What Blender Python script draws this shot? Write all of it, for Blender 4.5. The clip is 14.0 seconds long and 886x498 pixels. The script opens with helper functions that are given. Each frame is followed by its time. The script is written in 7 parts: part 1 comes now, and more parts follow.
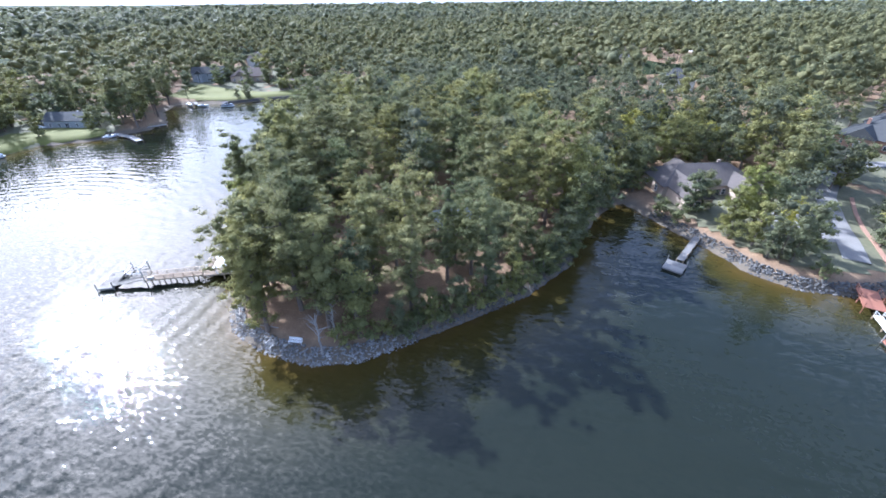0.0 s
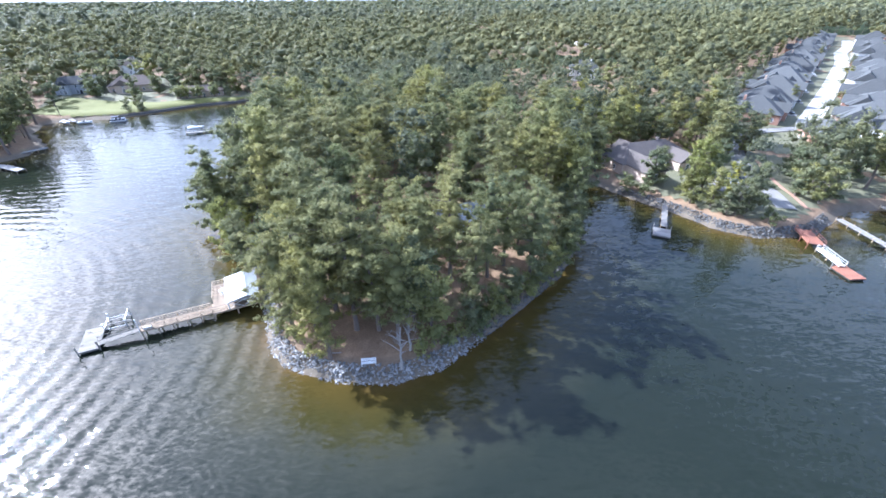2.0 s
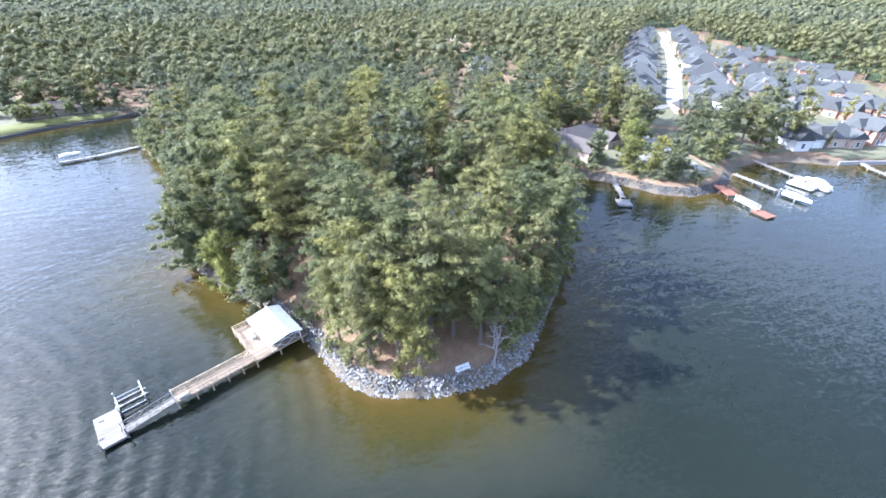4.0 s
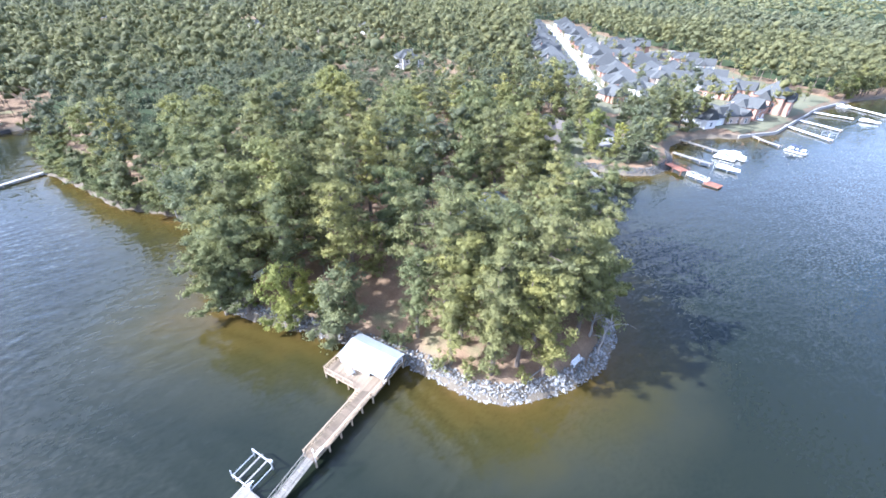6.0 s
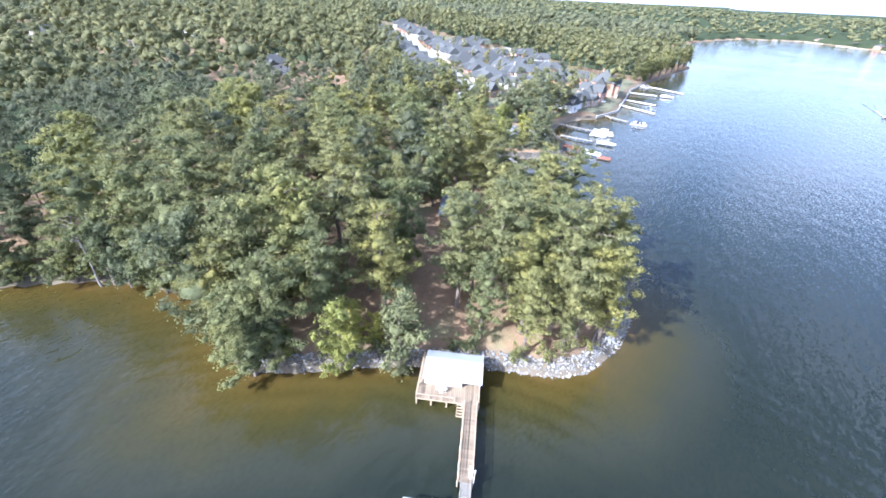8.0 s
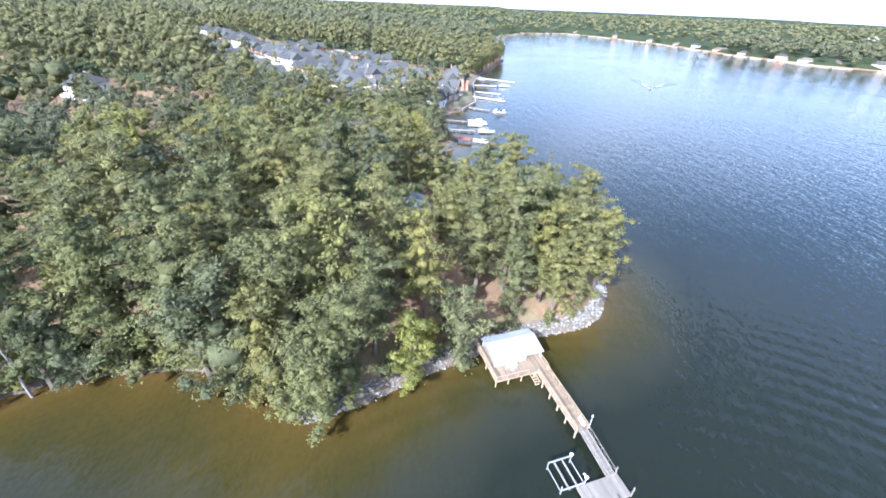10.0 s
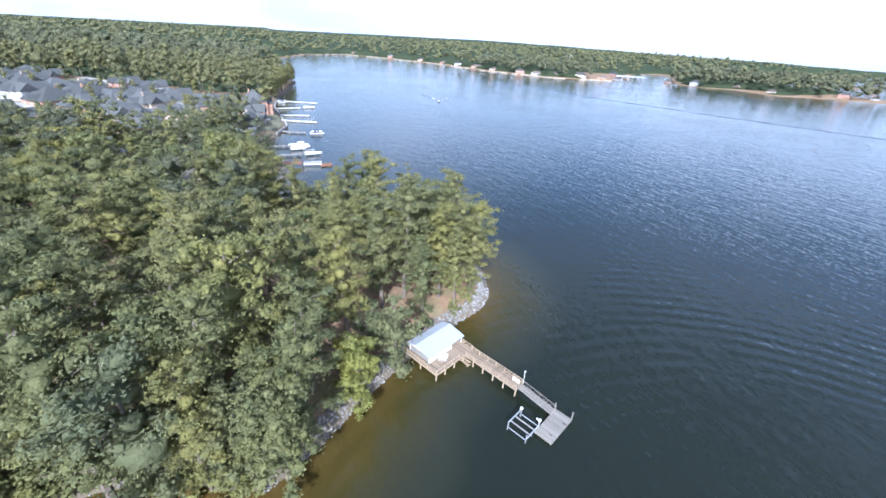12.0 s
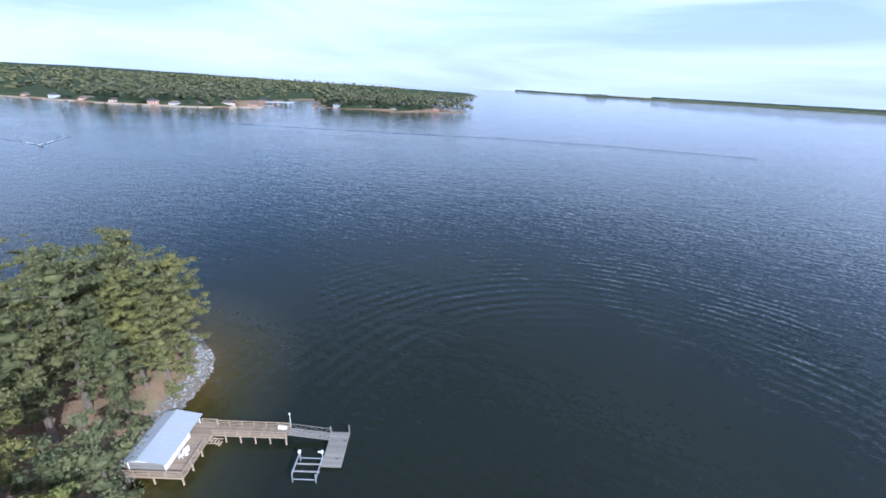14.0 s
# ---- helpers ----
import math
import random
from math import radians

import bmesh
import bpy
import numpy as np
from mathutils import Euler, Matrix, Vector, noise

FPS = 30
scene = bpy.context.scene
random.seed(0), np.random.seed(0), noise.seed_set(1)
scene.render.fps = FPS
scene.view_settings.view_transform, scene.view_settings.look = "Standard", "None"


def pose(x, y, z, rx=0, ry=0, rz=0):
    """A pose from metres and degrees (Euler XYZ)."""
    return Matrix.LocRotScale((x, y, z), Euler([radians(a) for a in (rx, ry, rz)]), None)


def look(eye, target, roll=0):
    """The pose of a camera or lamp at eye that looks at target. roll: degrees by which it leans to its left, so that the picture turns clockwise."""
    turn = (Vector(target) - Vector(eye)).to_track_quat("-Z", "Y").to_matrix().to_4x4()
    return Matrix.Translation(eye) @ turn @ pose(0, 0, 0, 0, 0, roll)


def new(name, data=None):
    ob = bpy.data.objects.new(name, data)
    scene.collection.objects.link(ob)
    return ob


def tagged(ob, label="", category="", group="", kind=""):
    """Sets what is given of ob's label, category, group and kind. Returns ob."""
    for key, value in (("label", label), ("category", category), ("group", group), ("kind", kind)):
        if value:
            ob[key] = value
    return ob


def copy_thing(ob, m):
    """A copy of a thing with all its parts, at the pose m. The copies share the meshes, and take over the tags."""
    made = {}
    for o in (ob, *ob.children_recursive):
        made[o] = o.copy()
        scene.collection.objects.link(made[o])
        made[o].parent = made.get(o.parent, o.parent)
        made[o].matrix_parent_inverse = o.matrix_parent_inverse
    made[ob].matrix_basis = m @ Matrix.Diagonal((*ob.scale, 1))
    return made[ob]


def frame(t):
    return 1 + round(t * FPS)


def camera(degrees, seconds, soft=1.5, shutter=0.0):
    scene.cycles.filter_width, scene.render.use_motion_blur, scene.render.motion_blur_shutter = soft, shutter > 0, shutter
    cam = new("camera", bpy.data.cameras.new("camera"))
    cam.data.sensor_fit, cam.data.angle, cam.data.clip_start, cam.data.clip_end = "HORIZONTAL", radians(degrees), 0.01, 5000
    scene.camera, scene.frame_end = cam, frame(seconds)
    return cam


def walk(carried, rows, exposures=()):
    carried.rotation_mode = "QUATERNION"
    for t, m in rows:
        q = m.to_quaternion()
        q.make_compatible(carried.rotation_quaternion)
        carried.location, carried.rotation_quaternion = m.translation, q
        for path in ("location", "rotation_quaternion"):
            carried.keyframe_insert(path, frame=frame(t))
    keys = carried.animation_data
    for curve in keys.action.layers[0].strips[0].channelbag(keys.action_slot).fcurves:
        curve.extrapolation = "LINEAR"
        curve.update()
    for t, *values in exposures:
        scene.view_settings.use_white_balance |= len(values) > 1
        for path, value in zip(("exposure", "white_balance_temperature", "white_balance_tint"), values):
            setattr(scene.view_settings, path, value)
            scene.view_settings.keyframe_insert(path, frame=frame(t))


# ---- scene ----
cam = camera(95.19, 14.0, soft=1.65)
PATH = [
    (0, (21.34, 14.37, 49.35), (9.81, 55.49, 23.35), -0.48),
    (0.5, (15.32, 12.80, 49.04), (7.58, 54.83, 23.09), -0.34),
    (1, (9.29, 11.91, 49.04), (4.14, 54.29, 23.00), -0.42),
    (1.5, (2.59, 11.34, 49.16), (0.12, 53.90, 23.04), -0.39),
    (2, (-4.10, 11.24, 49.21), (-3.94, 53.82, 23.00), -0.33),
    (2.5, (-11.06, 11.75, 49.35), (-8.01, 54.15, 23.03), -0.32),
    (3, (-18.09, 12.72, 49.40), (-12.39, 54.82, 23.02), -0.25),
    (3.5, (-25.09, 13.99, 49.56), (-15.54, 55.33, 23.12), -0.15),
    (4, (-32.01, 15.98, 49.65), (-18.24, 56.12, 23.21), 0.01),
    (4.2, (-34.69, 17.12, 49.73), (-19.55, 56.70, 23.20), 0.17),
    (6.3, (-62.71, 34.04, 51.61), (-36.54, 66.93, 24.52), 1.51),
    (6.5, (-65.06, 35.97, 51.53), (-37.53, 67.79, 24.52), 1.61),
    (7, (-70.60, 41.13, 51.68), (-39.43, 69.44, 24.71), 1.98),
    (7.2, (-72.76, 43.39, 51.63), (-40.34, 70.33, 24.73), 2.10),
    (9.3, (-90.07, 70.59, 51.94), (-49.31, 82.56, 25.57), 2.40),
    (9.5, (-91.14, 73.36, 51.88), (-49.76, 83.26, 25.61), 2.32),
    (10, (-93.34, 79.75, 51.66), (-50.91, 84.66, 25.67), 2.16),
    (10.5, (-94.66, 85.36, 51.72), (-51.85, 84.49, 25.90), 2.45),
    (11, (-95.23, 89.39, 51.84), (-52.80, 83.14, 26.14), 2.87),
    (11.5, (-95.59, 92.07, 51.83), (-53.98, 81.30, 26.29), 2.87),
    (12, (-95.67, 94.41, 51.83), (-54.63, 77.95, 28.48), 3.06),
    (12.5, (-95.18, 95.56, 51.62), (-57.36, 70.43, 30.70), 3.21),
    (13, (-94.90, 96.21, 51.58), (-62.30, 64.06, 31.48), 3.32),
    (13.5, (-94.45, 96.35, 51.59), (-68.30, 58.55, 31.92), 3.43),
    (14, (-94.56, 96.40, 51.81), (-75.64, 54.38, 32.85), 3.19),
]
walk(cam, [(t, look(eye, target, roll)) for t, eye, target, roll in PATH], [(0.0, 1.44, 5050, 15.0), (1.5, 1.62, 5050, 14.5), (3.0, 1.92, 5150, 14.0), (4.2, 1.98, 5150, 14.5), (6.5, 1.95, 5150, 14.5), (9.5, 1.66, 5250, 14.5), (11.0, 1.46, 5180, 14.0), (12.5, 0.95, 5080, 12.5), (14.0, 0.52, 5000, 13.0)])

# ---- daylight: low-haze sky and one afternoon sun ----
SUN_AZ, SUN_EL = -63.5, 36.0
world = bpy.data.worlds.new("sky")
scene.world = world
world.use_nodes = True
wn, wl = world.node_tree.nodes, world.node_tree.links
wn.clear()
w_out = wn.new("ShaderNodeOutputWorld")
w_bg = wn.new("ShaderNodeBackground")
w_bg.inputs["Strength"].default_value = 0.14
sky = wn.new("ShaderNodeTexSky")
sky.sky_type = "NISHITA"
sky.sun_disc = False
sky.sun_elevation, sky.sun_rotation = radians(SUN_EL), radians(SUN_AZ)
sky.altitude, sky.air_density, sky.dust_density, sky.ozone_density = 100.0, 1.0, 4.5, 2.6
# thin high cloud
w_tc = wn.new("ShaderNodeTexCoord")
w_map = wn.new("ShaderNodeMapping")
w_map.inputs["Scale"].default_value = (0.7, 1.6, 7.0)
w_map.inputs["Rotation"].default_value = (0.0, 0.0, 0.5)
w_noise = wn.new("ShaderNodeTexNoise")
w_noise.inputs["Scale"].default_value = 1.6
w_noise.inputs["Detail"].default_value = 7.0
w_noise.inputs["Distortion"].default_value = 0.6
w_ramp = wn.new("ShaderNodeValToRGB")
w_ramp.color_ramp.elements[0].position, w_ramp.color_ramp.elements[0].color = 0.42, (0.05, 0.06, 0.06, 1)
w_ramp.color_ramp.elements[1].position, w_ramp.color_ramp.elements[1].color = 0.68, (0.8, 0.8, 0.8, 1)
w_mix = wn.new("ShaderNodeMixRGB")
w_mix.inputs["Color2"].default_value = (6.3, 6.55, 7.3, 1)
wl.new(w_tc.outputs["Generated"], w_map.inputs["Vector"])
wl.new(w_map.outputs["Vector"], w_noise.inputs["Vector"])
wl.new(w_noise.outputs["Fac"], w_ramp.inputs["Fac"])
w_sep = wn.new("ShaderNodeSeparateXYZ")
wl.new(w_tc.outputs["Generated"], w_sep.inputs["Vector"])
w_high = wn.new("ShaderNodeMapRange")
w_high.inputs["From Min"].default_value, w_high.inputs["From Max"].default_value = 0.25, 0.65
w_high.inputs["To Min"].default_value, w_high.inputs["To Max"].default_value = 1.0, 0.5
wl.new(w_sep.outputs["Z"], w_high.inputs["Value"])
w_thin = wn.new("ShaderNodeMixRGB")
w_thin.blend_type = "MULTIPLY"
w_thin.inputs["Fac"].default_value = 1.0
wl.new(w_ramp.outputs["Color"], w_thin.inputs["Color1"])
wl.new(w_high.outputs["Result"], w_thin.inputs["Color2"])
wl.new(w_thin.outputs["Color"], w_mix.inputs["Fac"])
wl.new(sky.outputs["Color"], w_mix.inputs["Color1"])
# pale summer haze low over the horizon
w_low = wn.new("ShaderNodeMapRange")
w_low.inputs["From Min"].default_value, w_low.inputs["From Max"].default_value = 0.0, 0.32
w_low.inputs["To Min"].default_value, w_low.inputs["To Max"].default_value = 0.6, 0.0
wl.new(w_sep.outputs["Z"], w_low.inputs["Value"])
w_haze = wn.new("ShaderNodeMixRGB")
w_haze.inputs["Color2"].default_value = (5.3, 5.95, 7.2, 1)
wl.new(w_low.outputs["Result"], w_haze.inputs["Fac"])
wl.new(w_mix.outputs["Color"], w_haze.inputs["Color1"])
wl.new(w_haze.outputs["Color"], w_bg.inputs["Color"])
wl.new(w_bg.outputs["Background"], w_out.inputs["Surface"])

sun_data = bpy.data.lights.new("sun", "SUN")
sun_data.energy, sun_data.angle, sun_data.color = 4.6, radians(0.6), (1.0, 0.95, 0.87)
sun_dir = Vector((math.sin(radians(SUN_AZ)) * math.cos(radians(SUN_EL)), math.cos(radians(SUN_AZ)) * math.cos(radians(SUN_EL)), math.sin(radians(SUN_EL))))
sun = new("sun", sun_data)
sun.matrix_world = look(sun_dir * 300, (0, 0, 0))

# ---- materials ----
def material(name):
    m = bpy.data.materials.new(name)
    m.use_nodes = True
    nt = m.node_tree
    return m, nt, nt.nodes["Principled BSDF"]


def ramp_node(nt, stops):
    r = nt.nodes.new("ShaderNodeValToRGB")
    while len(r.color_ramp.elements) < len(stops):
        r.color_ramp.elements.new(0.5)
    for e, (pos, col) in zip(r.color_ramp.elements, stops):
        e.position, e.color = pos, (*col, 1)
    return r


def noise_node(nt, scale, detail=4.0, rough=0.55, vec=None, distortion=0.0):
    n = nt.nodes.new("ShaderNodeTexNoise")
    n.inputs["Scale"].default_value, n.inputs["Detail"].default_value = scale, detail
    n.inputs["Roughness"].default_value, n.inputs["Distortion"].default_value = rough, distortion
    if vec is not None:
        nt.links.new(vec, n.inputs["Vector"])
    return n


def position(nt):
    return nt.nodes.new("ShaderNodeNewGeometry").outputs["Position"]


def mixed(nt, fac, a, b, blend="MIX"):
    m = nt.nodes.new("ShaderNodeMixRGB")
    m.blend_type = blend
    for sock, v in (("Fac", fac), ("Color1", a), ("Color2", b)):
        if isinstance(v, (int, float)):
            m.inputs[sock].default_value = v
        elif isinstance(v, tuple):
            m.inputs[sock].default_value = (*v, 1)
        else:
            nt.links.new(v, m.inputs[sock])
    return m.outputs["Color"]


def bump(nt, bsdf, height, strength=0.3, distance=0.05):
    b = nt.nodes.new("ShaderNodeBump")
    b.inputs["Strength"].default_value, b.inputs["Distance"].default_value = strength, distance
    nt.links.new(height, b.inputs["Height"])
    nt.links.new(b.outputs["Normal"], bsdf.inputs["Normal"])
    return b


def plain(name, lo, hi, scale=3.0, rough=0.7, metal=0.0, fine=25.0, bump_by=0.15, per_object=0.0, island=0.0, spec=0.5):
    """A surface with two scales of colour variation and a fine relief."""
    m, nt, b = material(name)
    pos = position(nt)
    big, small = noise_node(nt, scale, 5, vec=pos), noise_node(nt, fine, 3, vec=pos)
    col = mixed(nt, big.outputs["Fac"], lo, hi)
    dark = tuple(c * 0.72 for c in lo)
    r = ramp_node(nt, [(0.35, (0, 0, 0)), (0.75, (1, 1, 1))])
    nt.links.new(small.outputs["Fac"], r.inputs["Fac"])
    inv = mixed(nt, r.outputs["Color"], dark, hi)
    col = mixed(nt, 0.35, col, inv)
    if per_object or island:
        if per_object:
            rnd = nt.nodes.new("ShaderNodeObjectInfo").outputs["Random"]
        else:
            rnd = nt.nodes.new("ShaderNodeNewGeometry").outputs["Random Per Island"]
        v = per_object or island
        rr = ramp_node(nt, [(0.0, (1 - v,) * 3), (1.0, (1 + v,) * 3)])
        nt.links.new(rnd, rr.inputs["Fac"])
        col = mixed(nt, 1.0, col, rr.outputs["Color"], "MULTIPLY")
    nt.links.new(col, b.inputs["Base Color"])
    b.inputs["Roughness"].default_value, b.inputs["Metallic"].default_value = rough, metal
    b.inputs["Specular IOR Level"].default_value = spec
    bump(nt, b, small.outputs["Fac"], bump_by, 0.03)
    return m


def foliage(name, shade, lit, relief=0.18, size=0.16, grain=3.2):
    """Leaf and needle clumps: tone varies clump by clump and tree by tree, some light passes through."""
    m, nt, b = material(name)
    geo = nt.nodes.new("ShaderNodeNewGeometry")
    info = nt.nodes.new("ShaderNodeObjectInfo")
    big = noise_node(nt, size, 3, vec=geo.outputs["Position"])
    clump = noise_node(nt, 0.75, 2, vec=geo.outputs["Position"])
    even = nt.nodes.new("ShaderNodeMapRange")
    even.inputs["From Min"].default_value, even.inputs["From Max"].default_value = 0.3, 0.7
    nt.links.new(clump.outputs["Fac"], even.inputs["Value"])
    tone = mixed(nt, 0.55, geo.outputs["Random Per Island"], even.outputs["Result"])
    col = mixed(nt, tone, shade, lit)
    r = ramp_node(nt, [(0.3, (1 - relief * 1.1, 1 - relief * 0.85, 1 - relief * 0.7)), (0.7, (1 + relief * 0.9, 1 + relief * 0.7, 1 - relief * 0.3))])
    nt.links.new(big.outputs["Fac"], r.inputs["Fac"])
    col = mixed(nt, 1.0, col, r.outputs["Color"], "MULTIPLY")
    rr = ramp_node(nt, [(0.0, (0.76, 0.83, 0.86)), (0.5, (1.0, 1.0, 1.0)), (1.0, (1.22, 1.16, 0.90))])
    nt.links.new(info.outputs["Random"], rr.inputs["Fac"])
    col = mixed(nt, 1.0, col, rr.outputs["Color"], "MULTIPLY")
    nt.links.new(col, b.inputs["Base Color"])
    b.inputs["Roughness"].default_value = 0.6
    b.inputs["Specular IOR Level"].default_value = 0.12
    leaves = noise_node(nt, grain, 4, 0.7, vec=geo.outputs["Position"])
    bump(nt, b, leaves.outputs["Fac"], 1.0, 0.9 / grain)
    tr = nt.nodes.new("ShaderNodeBsdfTranslucent")
    nt.links.new(col, tr.inputs["Color"])
    mx = nt.nodes.new("ShaderNodeMixShader")
    mx.inputs["Fac"].default_value = 0.42
    nt.links.new(b.outputs["BSDF"], mx.inputs[1])
    nt.links.new(tr.outputs["BSDF"], mx.inputs[2])
    nt.links.new(mx.outputs["Shader"], nt.nodes["Material Output"].inputs["Surface"])
    return m


M_PINE = foliage("pine_needles", (0.160, 0.164, 0.078), (0.300, 0.290, 0.138))
M_OAK = foliage("oak_leaves", (0.150, 0.164, 0.074), (0.282, 0.280, 0.134))
M_PALEPINE = foliage("pale_pine_needles", (0.176, 0.180, 0.080), (0.310, 0.300, 0.136))
M_LIGHT = foliage("young_leaves", (0.23, 0.24, 0.072), (0.37, 0.36, 0.12))
M_DULL = foliage("grey_green_leaves", (0.142, 0.156, 0.086), (0.248, 0.254, 0.146))
M_WOODS = foliage("woods_leaves", (0.118, 0.127, 0.078), (0.202, 0.204, 0.129), 0.20, 0.05, 2.0)
# canopy green darkened for the shade between crowns that a smooth sheet lacks
M_CANOPY_SHADE = plain("canopy_with_shade", (0.030, 0.042, 0.022), (0.060, 0.074, 0.038), 0.06, 0.95, fine=0.5, bump_by=0.5)
M_CANOPY_SHADE.node_tree.nodes["Principled BSDF"].inputs["Specular IOR Level"].default_value = 0.05
M_BARK = plain("pine_bark", (0.10, 0.078, 0.062), (0.20, 0.16, 0.13), 4, 0.95, fine=18, bump_by=0.5)
M_DEAD = plain("dead_wood", (0.21, 0.19, 0.17), (0.35, 0.325, 0.295), 3, 0.9, fine=20)
M_ROCK = plain("riprap_stone", (0.12, 0.116, 0.108), (0.28, 0.271, 0.252), 1.2, 0.9, fine=9, bump_by=0.4, island=0.4)
# dark grey stone of the cove; on the point it holds painted tree shade
M_ROCKD = plain("dark_and_tree_shaded_stone", (0.060, 0.057, 0.052), (0.16, 0.154, 0.143), 1.2, 0.9, fine=9, bump_by=0.4, island=0.4)
M_ROCKP = plain("boulder_stone", (0.16, 0.155, 0.146), (0.36, 0.35, 0.33), 1.2, 0.9, fine=9, bump_by=0.4, per_object=0.4)
M_PLANK = plain("weathered_planks", (0.185, 0.138, 0.090), (0.275, 0.212, 0.148), 2.0, 0.85, fine=30, per_object=0.22)
M_TIMBER = plain("weathered_timber", (0.29, 0.215, 0.140), (0.45, 0.35, 0.24), 2.0, 0.88, fine=30)
M_GREYWOOD = plain("grey_planks", (0.17, 0.16, 0.145), (0.27, 0.255, 0.235), 2.0, 0.85, fine=30, per_object=0.18)
M_PALEWOOD = plain("pale_planks", (0.158, 0.143, 0.121), (0.245, 0.226, 0.194), 2.0, 0.85, fine=30, per_object=0.18)
M_REDWOOD = plain("red_stained_planks", (0.21, 0.080, 0.046), (0.30, 0.130, 0.080), 2.0, 0.75, fine=30, per_object=0.15)
M_ALU = plain("dull_aluminium", (0.42, 0.43, 0.44), (0.60, 0.61, 0.62), 4, 0.45, 0.6, fine=40, bump_by=0.05)
M_WHITE = plain("white_paint", (0.70, 0.70, 0.68), (0.84, 0.84, 0.83), 1.5, 0.55, fine=30, bump_by=0.08)
M_ROOFWHITE = plain("white_sheet_roof", (0.29, 0.31, 0.33), (0.38, 0.40, 0.42), 0.8, 0.45, 0.0, fine=14, bump_by=0.06)
M_BLACK = plain("black_rubber", (0.015, 0.015, 0.016), (0.035, 0.035, 0.036), 6, 0.7)
M_FLOAT = plain("dark_float", (0.03, 0.03, 0.03), (0.07, 0.07, 0.065), 4, 0.8)
M_SHINGLE = plain("grey_shingles", (0.060, 0.062, 0.061), (0.100, 0.103, 0.102), 0.7, 0.85, fine=5, per_object=0.2)
M_BROWNROOF = plain("brown_shingles", (0.078, 0.067, 0.060), (0.135, 0.118, 0.108), 0.7, 0.85, fine=5, per_object=0.12)
M_TANROOF = plain("tan_shingles", (0.12, 0.095, 0.078), (0.19, 0.155, 0.13), 0.7, 0.85, fine=5, per_object=0.12)
M_BRICK = plain("red_brick_wall", (0.30, 0.165, 0.115), (0.44, 0.26, 0.185), 1.2, 0.88, fine=9, per_object=0.2)
M_TANBRICK = plain("tan_brick_wall", (0.40, 0.31, 0.24), (0.54, 0.43, 0.34), 1.2, 0.88, fine=9, per_object=0.15)
M_STUCCO = plain("pale_siding", (0.60, 0.58, 0.54), (0.76, 0.74, 0.70), 1.0, 0.75, fine=9, per_object=0.1)
M_GREYSIDE = plain("grey_siding", (0.30, 0.32, 0.34), (0.42, 0.44, 0.46), 1.0, 0.75, fine=9)
M_METALROOF = plain("blue_grey_metal_roof", (0.13, 0.15, 0.18), (0.20, 0.225, 0.26), 0.8, 0.5, fine=10)
M_TRIM = plain("white_trim", (0.72, 0.72, 0.70), (0.84, 0.84, 0.82), 3, 0.5, fine=30)
M_CONC = plain("concrete", (0.29, 0.275, 0.25), (0.41, 0.39, 0.355), 0.5, 0.9, fine=6)
M_SAND = plain("pale_sand", (0.30, 0.25, 0.19), (0.44, 0.38, 0.30), 0.8, 0.95, fine=8)
M_CLAY = plain("red_clay_edge", (0.26, 0.15, 0.10), (0.38, 0.23, 0.16), 0.8, 0.95, fine=8)
for roof_mat in (M_SHINGLE, M_BROWNROOF, M_TANROOF):
    roof_mat.node_tree.nodes["Principled BSDF"].inputs["Specular IOR Level"].default_value = 0.12
M_LAWN = plain("mown_lawn", (0.098, 0.104, 0.020), (0.160, 0.158, 0.034), 0.25, 0.95, fine=7, bump_by=0.3)
M_DRIVE = plain("old_concrete", (0.17, 0.162, 0.148), (0.27, 0.256, 0.235), 0.5, 0.9, fine=6)
M_YARD = plain("dry_grass", (0.085, 0.092, 0.045), (0.18, 0.165, 0.10), 0.09, 0.95, fine=1.2, bump_by=0.3)
M_WALLSTONE = plain("dark_sea_wall", (0.07, 0.065, 0.06), (0.14, 0.13, 0.12), 1, 0.9, fine=8)
M_HULL = plain("white_gelcoat", (0.74, 0.75, 0.76), (0.85, 0.85, 0.85), 3, 0.25, fine=40, bump_by=0.02)
M_NAVY = plain("dark_blue_canvas", (0.02, 0.03, 0.06), (0.05, 0.06, 0.10), 5, 0.7)
M_CARDARK = plain("dark_car_paint", (0.03, 0.035, 0.045), (0.06, 0.065, 0.075), 3, 0.25)
M_CARLIGHT = plain("silver_car_paint", (0.5, 0.52, 0.54), (0.6, 0.62, 0.64), 3, 0.25)
M_FOAM = plain("wake_foam", (0.75, 0.78, 0.80), (0.88, 0.90, 0.90), 2, 0.8, fine=6)


def glass_material():
    m, nt, b = material("window_glass")
    b.inputs["Base Color"].default_value = (0.03, 0.04, 0.05, 1)
    b.inputs["Roughness"].default_value, b.inputs["Specular IOR Level"].default_value = 0.3, 0.5
    return m


M_GLASS = glass_material()


